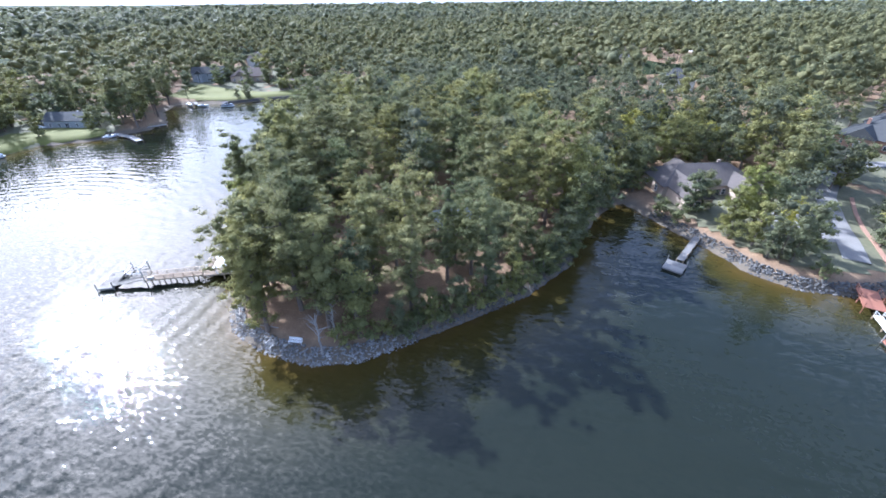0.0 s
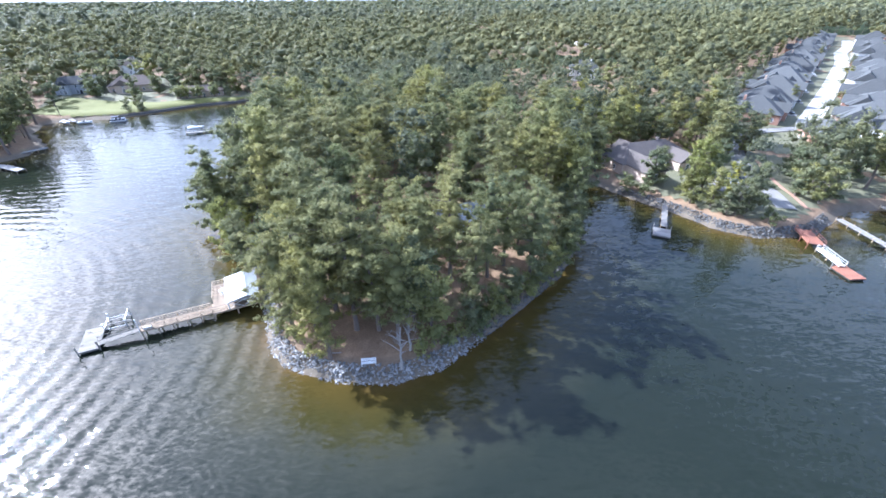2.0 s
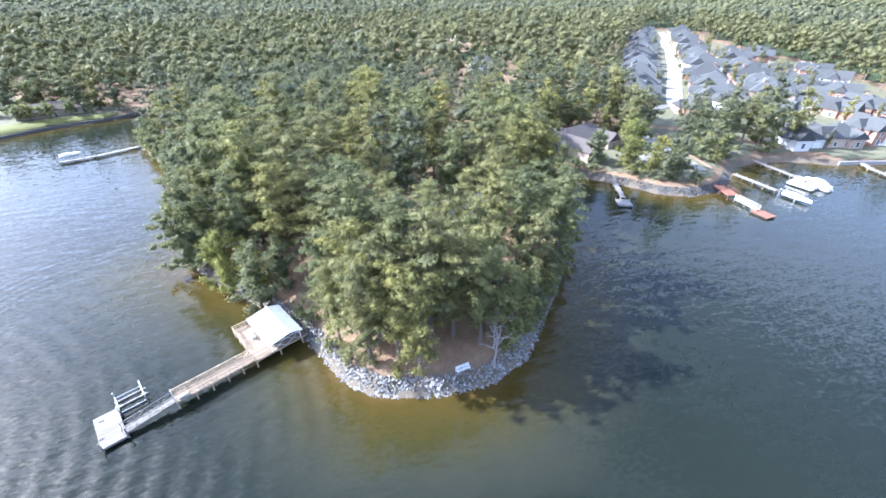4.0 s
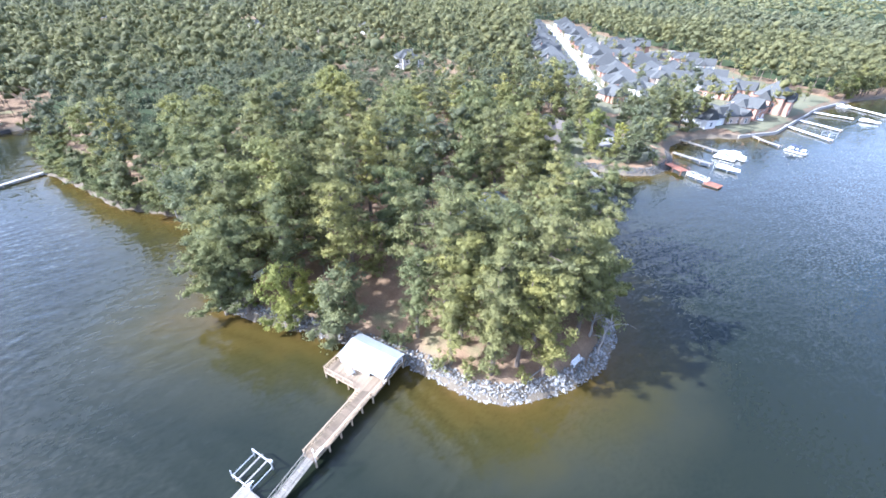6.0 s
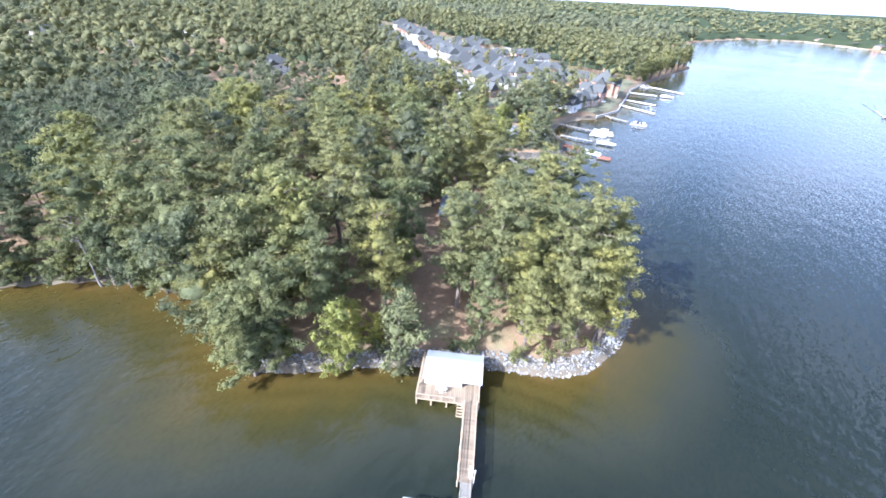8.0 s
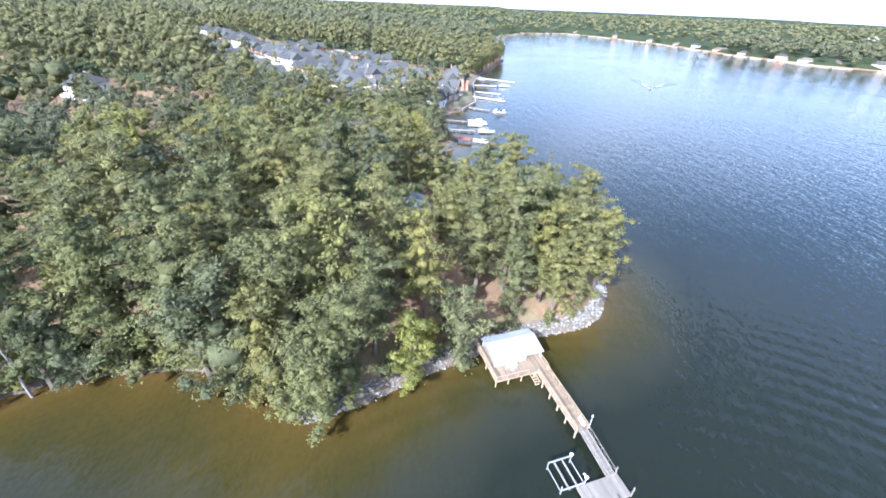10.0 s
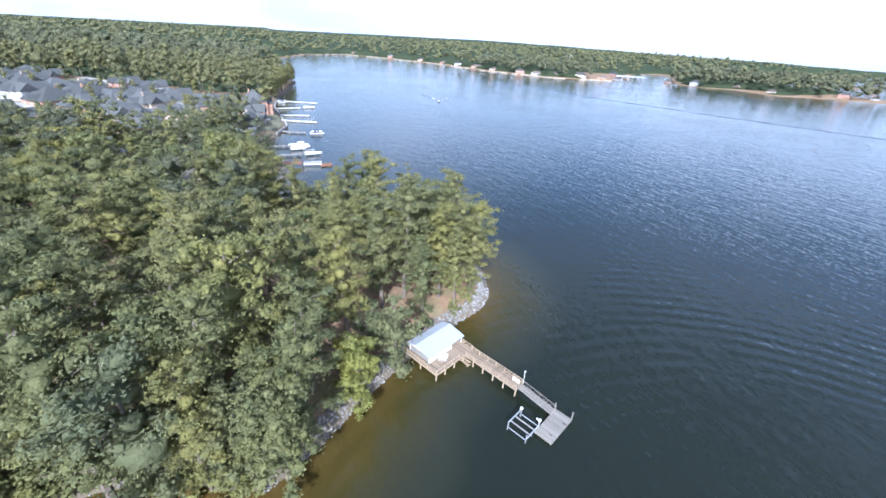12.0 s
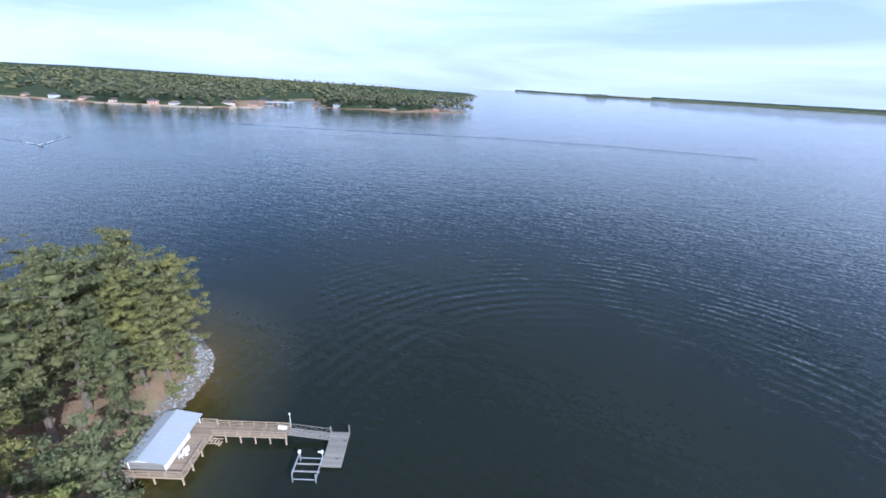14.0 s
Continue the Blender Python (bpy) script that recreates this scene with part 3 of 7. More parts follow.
def pine(name, seed, height, spread, crown_from, limbs, per, leaf, mat, label, category="pine tree", lean=(0.0, 0.0), shape="pine", puff=1.15):
    """A tree at the origin: tapered trunk with limbs, and leafy boughs strung along the outer part of each limb."""
    rng = np.random.default_rng(seed)
    z0 = height * crown_from
    f = (np.arange(limbs) + rng.uniform(0.1, 0.9, limbs)) / limbs
    if shape == "pine":
        reach = spread * np.sqrt(np.clip(1 - np.clip((f - 0.30) / 0.74, 0, 1) ** 2, 0.03, 1)) * np.clip(0.55 + 1.5 * f, 0, 1)
    else:
        reach = spread * np.sqrt(np.clip(1 - np.clip((f - 0.42) / 0.60, -0.78, 1) ** 2, 0.04, 1))
    ang = np.arange(limbs) * 2.4 + rng.normal(size=limbs) * 0.5
    reach *= (1 + 0.2 * np.sin(2 * ang + seed) + 0.12 * np.sin(5 * ang)) * rng.uniform(0.7, 1.12, limbs)
    base = z0 + (height - z0) * f - 0.10 * reach
    centres, sizes, tips = [], [], []
    for a, r, z in zip(ang, reach, base):
        tips.append((r * math.cos(a), r * math.sin(a), z + 0.15 * r))
        for along_limb, grow in ((1.0, 0.9), (0.78, 1.0), (0.54, 1.0), (0.30, 0.85)):
            if r * along_limb < 0.8 and along_limb < 1:
                continue
            side = rng.normal(size=2) * 0.5
            q = r * along_limb
            centres.append((q * math.cos(a) + side[0], q * math.sin(a) + side[1], z + 0.22 * q * along_limb + rng.normal() * 0.4))
            w = puff * grow * rng.uniform(0.72, 1.25)
            sizes.append((w, w * rng.uniform(0.8, 1.1), w * (rng.uniform(0.42, 0.60) if shape == "pine" else rng.uniform(0.62, 0.85))))
    for z in np.arange(z0 + 1.2, height - 0.3, 1.35 * puff):
        r = max(0.34 * float(np.interp((z - z0) / (height - z0), f, reach)), 0.75)
        a = z * 2.1 + seed
        centres.append((0.4 * r * math.cos(a), 0.4 * r * math.sin(a), z))
        sizes.append((r * 1.35, r * 1.35, min(1.5, 0.95 * r + 0.3)))
    centres, sizes = np.array(centres), np.array(sizes)
    bend = (centres[:, 2] / height) ** 2
    centres[:, 0] += lean[0] * bend
    centres[:, 1] += lean[1] * bend
    root = thing(name, label=label, category=category)
    part("trunk", trunk_bm(rng, height * 0.96, 0.12 + height * 0.0105, lean, tips[::3], bare_from=crown_from * 0.8), M_BARK, root)
    v, fa, sm = leafy(rng, centres, sizes, per, leaf)
    share("crown", array_mesh("crown", v, fa, mat, sm), root)
    return root


PINE_LABEL = "tall pine with a bare trunk and clumped green crown"
OAK_LABEL, DULL_LABEL, LIGHT_LABEL = "broad green oak with a dense rounded crown", "grey-green broadleaf tree with a dense rounded crown", "yellow-green sweetgum with a loose leafy crown"
PROTOS = {
    "pine_a": pine("pine_tree", 11, 22.0, 5.0, 0.22, 23, 60, 0.163, M_PINE, PINE_LABEL, puff=0.98),
    "pine_b": pine("pine_tree", 12, 21.0, 4.5, 0.18, 22, 60, 0.158, M_PINE, PINE_LABEL, lean=(1.2, 0.4), puff=0.92),
    "pine_c": pine("pine_tree", 13, 23.0, 5.3, 0.30, 22, 62, 0.167, M_PINE, PINE_LABEL, lean=(-0.8, 0.9), puff=1.05),
    "pine_d": pine("pine_tree", 14, 18.0, 3.9, 0.12, 21, 58, 0.152, M_PINE, PINE_LABEL, lean=(0.5, -0.6), puff=0.88),
    "pine_e": pine("pine_tree", 15, 22.0, 4.8, 0.24, 21, 62, 0.163, M_PALEPINE, PINE_LABEL, lean=(-0.5, -0.5), puff=1.0),
    "oak_a": pine("oak_tree", 21, 17.5, 5.0, 0.12, 21, 60, 0.178, M_OAK, OAK_LABEL, "oak tree", shape="oak", puff=1.08),
    "oak_b": pine("oak_tree", 22, 14.5, 4.3, 0.10, 19, 60, 0.170, M_DULL, DULL_LABEL, "broadleaf tree", shape="oak", puff=0.98),
    "small_oak": pine("oak_tree", 23, 14.5, 4.4, 0.06, 10, 48, 0.26, M_OAK, "young green oak crowding the bank", "oak tree", shape="oak", puff=1.3),
    "small_dull": pine("oak_tree", 24, 14.5, 4.4, 0.06, 10, 48, 0.26, M_DULL, "young grey-green broadleaf tree crowding the bank", "broadleaf tree", shape="oak", puff=1.3),
    "light_a": pine("sweetgum_tree", 31, 13.0, 3.7, 0.08, 16, 50, 0.17, M_LIGHT, LIGHT_LABEL, "sweetgum tree", shape="oak", puff=0.8),
    "far_oak": pine("oak_tree", 51, 12.5, 5.0, 0.06, 8, 26, 0.34, M_OAK, OAK_LABEL, "oak tree", shape="oak", puff=1.6),
    "far_dull": pine("oak_tree", 52, 11.5, 4.5, 0.05, 8, 26, 0.33, M_DULL, DULL_LABEL, "broadleaf tree", shape="oak", puff=1.5),
    "far_light": pine("sweetgum_tree", 53, 11.5, 4.0, 0.05, 8, 26, 0.32, M_LIGHT, LIGHT_LABEL, "sweetgum tree", shape="oak", puff=1.35),
    "far_pine": pine("pine_tree", 54, 19.5, 4.4, 0.26, 10, 26, 0.33, M_PINE, PINE_LABEL, puff=1.4),
    "far_bush": pine("shrub", 55, 3.4, 1.8, 0.05, 4, 22, 0.26, M_OAK, "low green shrub beside the road", "shrub", shape="oak", puff=0.8),
    "bush": pine("shrub", 41, 3.4, 1.8, 0.05, 6, 36, 0.15, M_OAK, "low green shrub on the bank", "shrub", shape="oak", puff=0.66),
}


def plant(kind, x, y, size=1.0, turn=0.0, group="", z=None):
    """A copy of one of the grown trees, standing on the ground at (x, y)."""
    z = height_at(x, y) if z is None else z
    if x > 84 or x < -120:
        kind = {"oak_a": "far_oak", "oak_b": "far_dull", "light_a": "far_light", "bush": "far_bush"}.get(kind, "far_pine")
    elif size < 0.97:
        kind = {"oak_a": "small_oak", "oak_b": "small_dull"}.get(kind, kind)
    ob = copy_thing(PROTOS[kind], Matrix.Translation((x, y, z)) @ Matrix.Rotation(turn, 4, "Z") @ Matrix.Diagonal((size, size, size * random.uniform(0.94, 1.06), 1)))
    if group:
        ob["group"] = group
    return ob


def scatter(rng, x0, x1, y0, y1, gap, keep):
    """Points in a box, no two nearer than gap, for which keep(x, y, d) holds."""
    got, cell = [], {}
    for _ in range(int((x1 - x0) * (y1 - y0) / gap ** 2 * 8)):
        p = (rng.uniform(x0, x1), rng.uniform(y0, y1))
        k = (int(p[0] // gap), int(p[1] // gap))
        if any((p[0] - q[0]) ** 2 + (p[1] - q[1]) ** 2 < gap * gap for a in (-1, 0, 1) for b in (-1, 0, 1) for q in cell.get((k[0] + a, k[1] + b), ())):
            continue
        cell.setdefault(k, []).append(p)
        got.append(p)
    P = np.array(got)
    return P[keep(P[:, 0], P[:, 1], shore_distance(P[:, 0], P[:, 1]))]


WOOD_HOMES = [(40.0, 460.0), (66.0, 385.0), (121.0, 413.0), (3.0, 631.0), (-71.0, 665.0), (90.0, 618.0), (48.0, 720.0), (-217.0, 318.0), (80.0, 268.0), (145.0, 665.0)]
# clearings: houses, lawns, streets (centre x, y, half sizes, turn)
CLEAR = [(62, 136, 17, 20, -0.35), (86, 116, 6, 18, -0.2), (1, 99, 6, 5, 0.3)] + [(x - 0.05 * (x + 20), y - 0.05 * y, 15, 24, 0.0) for x, y in WOOD_HOMES]


def clear_of(x, y, grow=0.0):
    ok = np.ones(np.shape(x), bool)
    for cx, cy, hx, hy, a in CLEAR:
        u, v = (x - cx) * math.cos(a) + (y - cy) * math.sin(a), -(x - cx) * math.sin(a) + (y - cy) * math.cos(a)
        ok &= ~((abs(u) < hx + grow) & (abs(v) < hy + grow))
    return ok


TOWN_RING = np.array([(104.0, 150.0), (120.0, 140.0), (140.0, 101.0), (240.0, 104.0), (258.0, 150.0), (296.0, 215.0), (316.0, 275.0), (345.0, 352.0), (412.0, 446.0), (395.0, 485.0), (291.0, 372.0), (173.0, 256.0), (106.0, 182.0)])


def in_town(x, y):
    """The village of close-set houses north of the docks."""
    return ring_distance(TOWN_RING, x, y) > 0


def town_gap(x, y):
    return -ring_distance(TOWN_RING, x, y)


def west_lawns(x, y):
    return ring_distance(np.array([(-208.0, 216.0), (-165.0, 215.0), (-119.0, 250.0), (-114.0, 262.0), (-150.0, 268.0), (-186.0, 280.0), (-228.0, 277.0)]), x, y) > 0


def west_houses(x, y):
    return ring_distance(np.array([(-185.0, 106.0), (-184.0, 128.0), (-166.0, 143.0), (-176.0, 160.0), (-205.0, 172.0), (-225.0, 160.0), (-255.0, 192.0), (-275.0, 190.0), (-268.0, 168.0), (-240.0, 150.0), (-215.0, 110.0)]), x, y) > 0


def woods_ok(x, y, d):
    return (d > 3.0) & clear_of(x, y) & ~in_town(x, y) & ~west_lawns(x, y) & ~west_houses(x, y)


rng_near = np.random.default_rng(5)
# the tall trees that make the outline of the point: kind, x, y, height of the top above the lake
TIP_STAND = [("pine_a", -18.3, 61.8, 25.5), ("pine_e", -11.0, 58.8, 22.5), ("pine_a", -22.7, 66.5, 25.5), ("pine_b", -28.3, 60.8, 21.5), ("pine_d", -26.3, 63.8, 22.5), ("pine_e", -28.8, 68.0, 23.0), ("pine_c", -27.0, 75.2, 27.5),
             ("pine_a", -29.6, 80.6, 26.5), ("pine_d", -33.7, 73.4, 18.5), ("pine_b", -22.0, 73.6, 23.0), ("pine_d", -21.7, 56.4, 19.5), ("oak_a", -5.6, 58.8, 18.5), ("pine_b", -14.8, 66.4, 22.0), ("oak_b", -8.8, 64.4, 17.0), ("pine_e", -24.2, 59.6, 20.5), ("pine_b", -14.6, 61.6, 22.0), ("pine_a", -20.2, 69.2, 24.0), ("pine_e", -32.2, 66.0, 17.0), ("pine_b", -25.4, 70.8, 24.5), ("pine_e", -7.4, 70.0, 21.0)]
EAST_STAND = [("pine_b", 0.9, 66.2, 21.0), ("pine_a", -2.5, 75.0, 25.8), ("pine_b", 4.8, 76.4, 21.8), ("pine_c", 12.6, 74.6, 23.0), ("pine_a", 8.6, 80.6, 23.0), ("pine_e", -12.0, 81.0, 22.0), ("pine_b", -10.6, 74.4, 20.5), ("pine_c", 8.2, 103.2, 27.0),
              ("pine_a", 21.6, 104.4, 23.5), ("oak_a", 21.0, 110.4, 26.0), ("pine_a", 13.4, 100.8, 25.5), ("oak_a", 2.0, 107.0, 21.5), ("oak_a", 14.0, 122.5, 27.0), ("pine_e", -18.8, 86.4, 21.0), ("oak_a", 27.4, 106.4, 22.5), ("oak_b", 30.4, 113.0, 20.0), ("pine_d", 28.0, 99.6, 18.5), ("pine_b", 16.6, 82.0, 18.5), ("oak_a", 4.0, 85.0, 19.0),
              ("pine_d", -3.0, 85.0, 20.5), ("oak_b", 12.8, 88.6, 16.0), ("pine_a", 8.4, 94.0, 22.0), ("oak_a", 22.8, 86.6, 12.0), ("oak_b", 25.6, 93.4, 13.0), ("pine_d", -7.0, 79.4, 20.5), ("oak_a", 18.8, 91.2, 14.5)]
WEST_STAND = [("pine_a", -47.4, 95.4, 24.0), ("pine_c", -40.2, 88.6, 24.8), ("pine_b", -55.4, 97.4, 23.2), ("oak_b", -45.0, 81.8, 13.6), ("light_a", -50.6, 89.0, 13.4), ("oak_a", -45.4, 103.4, 29.0), ("pine_a", -39.8, 111.6, 27.5), ("oak_a", -49.2, 112.6, 23.0), ("pine_b", -55.4, 119.2, 26.0),
              ("oak_a", -54.4, 133.0, 24.0), ("oak_a", -59.0, 99.6, 17.4), ("pine_a", -42.4, 119.0, 27.0), ("pine_c", -49.6, 124.4, 30.0), ("pine_a", -51.0, 135.6, 30.0), ("pine_c", -38.0, 139.2, 31.0), ("pine_d", -52.0, 106.4, 25.5), ("oak_b", -56.4, 114.2, 21.5), ("pine_b", -34.8, 96.8, 27.2)]
INNER_STAND = [("pine_c", -18.6, 101.4, 23.5), ("oak_a", -26.0, 95.6, 23.0), ("pine_a", -22.0, 114.4, 25.8), ("pine_c", -28.6, 110.8, 29.5), ("pine_a", -6.0, 134.4, 28.8), ("pine_a", -11.2, 146.6, 28.8), ("oak_a", -6.0, 123.6, 26.4), ("oak_a", -11.0, 111.0, 22.0)]
# low bank trees at the corner of the inlet and round the back of the point
BANK_TREES = [("oak_a", -57.6, 101.8, 14.5), ("pine_d", -56.4, 109.0, 19.5), ("oak_b", -53.2, 124.0, 14.0), ("oak_a", -55.8, 131.0, 15.0), ("oak_b", -58.6, 138.6, 14.0), ("oak_a", -64.0, 148.6, 15.0), ("oak_b", -70.6, 157.0, 14.0), ("pine_b", -60.0, 142.0, 24.0)]
TALL = {"pine_a": 22.0, "pine_b": 21.0, "pine_c": 23.0, "pine_d": 18.0, "pine_e": 22.0, "oak_a": 17.5, "oak_b": 14.5, "light_a": 13.0}
# open floor under the trees (x, y, radius)
GLADES = [(19.5, 97.0, 3.6), (9.5, 78.0, 2.5), (-30.0, 71.0, 2.8), (-36.0, 77.5, 4.2), (-36.5, 83.0, 3.5), (-32.5, 104.5, 4.0), (-17.0, 94.0, 3.5), (-4.0, 68.0, 3.0), (-13.0, 73.0, 2.5), (-36.0, 102.0, 3.0)]
STANDS = TIP_STAND + EAST_STAND + WEST_STAND + INNER_STAND + BANK_TREES
bank_at = np.array([t[1:3] for t in STANDS])
near_box = scatter(rng_near, -84, 60, 52, 186, 6.4, lambda x, y, d: woods_ok(x, y, d - 1.0))
near_box = near_box[(near_box[:, 0] < 40) | (near_box[:, 1] > 132)]
near_box = near_box[np.hypot(near_box[:, None, 0] - bank_at[None, :, 0], near_box[:, None, 1] - bank_at[None, :, 1]).min(1) > 5.3]
for gx, gy, gr in GLADES:
    near_box = near_box[np.hypot(near_box[:, 0] - gx, near_box[:, 1] - gy) > gr]
order = np.argsort(np.hypot((near_box[:, 0] + 45) * 1.05, (near_box[:, 1] - 70) * 0.85))
near_box = near_box[order][:84]
near_d = shore_distance(near_box[:, 0], near_box[:, 1])
WOOD = "pines and oaks of the wooded point"
for kind, x, y, top in STANDS:
    plant(kind, x, y, (top - height_at(x, y)) / TALL[kind], x * 2.7 + y, WOOD)
for (x, y), dd in zip(near_box, near_d):
    weights = [0.22, 0.16, 0.16, 0.12, 0.08, 0.16, 0.10] if x > -48 else [0.16, 0.12, 0.12, 0.12, 0.04, 0.26, 0.18]
    pick = str(rng_near.choice(["pine_a", "pine_b", "pine_c", "pine_d", "pine_e", "oak_a", "oak_b"], p=weights))
    high = rng_near.uniform() < (0.12 if y < 100 else 0.45)
    top = rng_near.uniform(20.0, 26.0) if high else rng_near.uniform(11.5, 17.0)
    plant(pick, float(x), float(y), (top * (0.8 + 0.2 * min(1.0, float(dd) / 14))) / (TALL[pick] * (1.08 if "pine" in pick else 1.0)), float(rng_near.uniform(0, 6.28)), WOOD)
near_set = np.concatenate([near_box, bank_at])


def blob_trees(name, spots, per, leaf, seed, label, low=9.0, high=20.0, wide=(3.6, 5.4), clumps=5, low_from=0.45, core=0.62):
    """Many trees as one mass of uneven leafy boughs."""
    rng = np.random.default_rng(seed)
    n = len(spots)
    d = shore_distance(spots[:, 0], spots[:, 1])
    base = land_height(spots[:, 0], spots[:, 1], d)
    tall = rng.uniform(low, high, n) * (1 + 0.13 * waves(spots[:, 0], spots[:, 1], 14.0, 3.0))
    w = rng.uniform(*wide, n)
    rep = np.repeat(np.arange(n), clumps)
    first = np.tile(np.arange(clumps), n) == 0
    turn = np.tile(np.arange(clumps), n) * 2.4 + np.repeat(rng.uniform(0, 6.28, n), clumps)
    up = np.tile((np.arange(clumps) + 0.5) / clumps, n) if clumps > 2 else np.full(n * clumps, 0.6)
    up = np.where(first, 0.98, up * rng.uniform(0.8, 1.1, n * clumps))
    out = np.where(first, 0.05, np.sqrt(np.clip(1.05 - up ** 2, 0.05, 1))) * w[rep] * 0.68 * rng.uniform(0.75, 1.15, n * clumps)
    h = tall * low_from * rng.uniform(0.7, 1.15, n)
    cent = np.stack([spots[rep, 0] + out * np.cos(turn), spots[rep, 1] + out * np.sin(turn), base[rep] + h[rep] + up * (tall[rep] - h[rep]) * 0.88], 1)
    k = 0.36 if clumps > 10 else 0.50 if clumps > 4 else 0.66
    size = np.stack([w[rep] * k, w[rep] * k, np.minimum((tall[rep] - h[rep]) * 0.36, w[rep] * k * 0.8)], 1) * rng.uniform(0.6, 1.3, (len(rep), 1))
    v, f, sm = leafy(rng, cent, size, per, leaf, core, 0.36, 0.7)
    return tagged(new(name, array_mesh(name, v, f, M_WOODS, sm)), label, "woodland", kind="stuff")


rng_mid = np.random.default_rng(8)


def not_near(x, y, d):
    far = np.ones(len(x), bool)
    for i in range(0, len(x)):
        far[i] = (np.hypot(near_set[:, 0] - x[i], near_set[:, 1] - y[i]) > 4.5).all()
    return woods_ok(x, y, d) & far


mid = scatter(rng_mid, -330, 430, 60, 520, 9.0, not_near)
mid = mid[(mid[:, 1] > 100) | (mid[:, 0] < -100) | (mid[:, 0] > 40)]
close = np.hypot(mid[:, 0] + 25, mid[:, 1] - 90) < 150
blob_trees("near_woods", mid[close], 46, 0.27, 3, "dense green pine and oak woods behind the point", 15, 28, (4.0, 6.2), 17, 0.3, 0.45)
blob_trees("mid_woods", mid[~close], 22, 0.50, 6, "dense green pine and oak woods beyond the coves", 14, 28, (4.2, 7.2), 7, 0.35)


def woods_trunks(name, spots, label):
    """Bare stems under the crowns of the joined woods."""
    rng = np.random.default_rng(12)
    d = shore_distance(spots[:, 0], spots[:, 1])
    base = land_height(spots[:, 0], spots[:, 1], d)
    n = len(spots)
    verts, faces = [], []
    ang = np.array((0.0, 2.1, 4.2))
    r, top = rng.uniform(0.12, 0.22, n), rng.uniform(8.0, 11.0, n)
    for z, k in ((base - 0.5, 1.0), (base + top, 0.55)):
        for a in ang:
            verts.append(np.stack([spots[:, 0] + np.cos(a) * r * k, spots[:, 1] + np.sin(a) * r * k, z], 1))
    verts = np.stack(verts, 1).reshape(-1, 3)
    i = np.arange(n)[:, None] * 6
    faces = np.concatenate([i + np.array(f) for f in ((0, 1, 4, 3), (1, 2, 5, 4), (2, 0, 3, 5))])
    return tagged(new(name, array_mesh(name, verts, faces, M_BARK)), label, "tree trunks", kind="stuff")


woods_trunks("woods_trunks", mid, "brown pine trunks standing in the woods")
FAR_HOMES = [(1010, -30, 0.6, 16), (985, -80, 0.6, 14), (930, -122, 0.9, 15), (885, -148, 0.9, 12), (800, -190, 1.0, 14), (738, -215, 1.0, 13), (690, -232, 1.0, 16), (645, -250, 1.0, 26), (600, -258, 0.9, 12), (553, -288, 0.9, 16),
             (530, -304, 0.8, 18), (508, -325, 0.8, 13), (492, -365, 0.7, 20), (476, -395, 0.6, 16), (470, -420, 0.4, 14), (520, -455, 0.2, 18), (497, -462, 0.2, 16), (440, -500, 0.5, 13), (400, -510, 0.5, 14), (360, -550, 0.6, 12),
             (305, -548, 0.5, 12), (262, -628, 0.4, 15), (240, -658, 0.4, 10), (640, -520, 0.3, 16), (820, -420, 0.4, 16), (420, -905, 0.2, 14), (520, -960, 0.2, 14), (360, -900, 0.1, 12), (600, -990, 0.2, 14)]
homes = np.array([h[:2] for h in FAR_HOMES])


def far_ok(x, y, d):
    away = np.hypot(x[:, None] - homes[None, :, 0], y[:, None] - homes[None, :, 1]).min(1) > 9
    front = (np.hypot(x[:, None] - homes[None, :, 0] + 14, y[:, None] - homes[None, :, 1] - 12).min(1) > 5)
    inlet = np.hypot(x - 490, y + 445) > 52
    return (d > 2) & (np.hypot(x + 20, y - 80) > 160) & inlet & clear_of(x, y) & away & front & ~((x > -330) & (x < 420) & (y > 60) & (y < 520)) & ~in_town(x, y) & (np.hypot(x, y - 80) < 1300)


def in_sight(x, y):
    """Open to the view from over the point: north and east, not the back country to the west."""
    return ~((x < -60) & (y - 60 < -0.38 * (x + 60))) & ~((y < 60) & (x < 150))


far_a = scatter(rng_mid, -760, 1060, -1000, 800, 13.2, lambda x, y, d: far_ok(x, y, d) & in_sight(x, y) & ((np.hypot(x + 10, y - 80) < 780) | ((x < 480) & (y < -450))))
blob_trees("far_woods", far_a, 18, 0.95, 4, "green woods along the far shores", 13, 25, (5.2, 9.0), 4)
far_b = scatter(rng_mid, -1700, 2000, -1500, 2000, 27.0, lambda x, y, d: (d > 6) & in_sight(x, y) & (np.hypot(x + 10, y - 80) > 770) & (np.hypot(x + 10, y - 80) < 1950) & (np.hypot(x[:, None] - homes[None, :, 0], y[:, None] - homes[None, :, 1]).min(1) > 16))
blob_trees("farthest_woods", far_b, 2, 2.2, 9, "green woods towards the horizon", 12, 21, (9.0, 15.0), 2)


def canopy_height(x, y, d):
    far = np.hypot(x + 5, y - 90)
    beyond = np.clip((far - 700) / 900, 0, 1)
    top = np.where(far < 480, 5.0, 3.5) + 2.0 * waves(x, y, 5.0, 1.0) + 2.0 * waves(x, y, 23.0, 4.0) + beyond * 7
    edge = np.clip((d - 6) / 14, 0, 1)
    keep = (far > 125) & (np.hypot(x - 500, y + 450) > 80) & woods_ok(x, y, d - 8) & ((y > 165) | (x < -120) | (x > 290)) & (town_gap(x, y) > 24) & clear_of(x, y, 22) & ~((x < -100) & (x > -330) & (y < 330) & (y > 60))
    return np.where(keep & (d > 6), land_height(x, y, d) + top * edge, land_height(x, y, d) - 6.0)


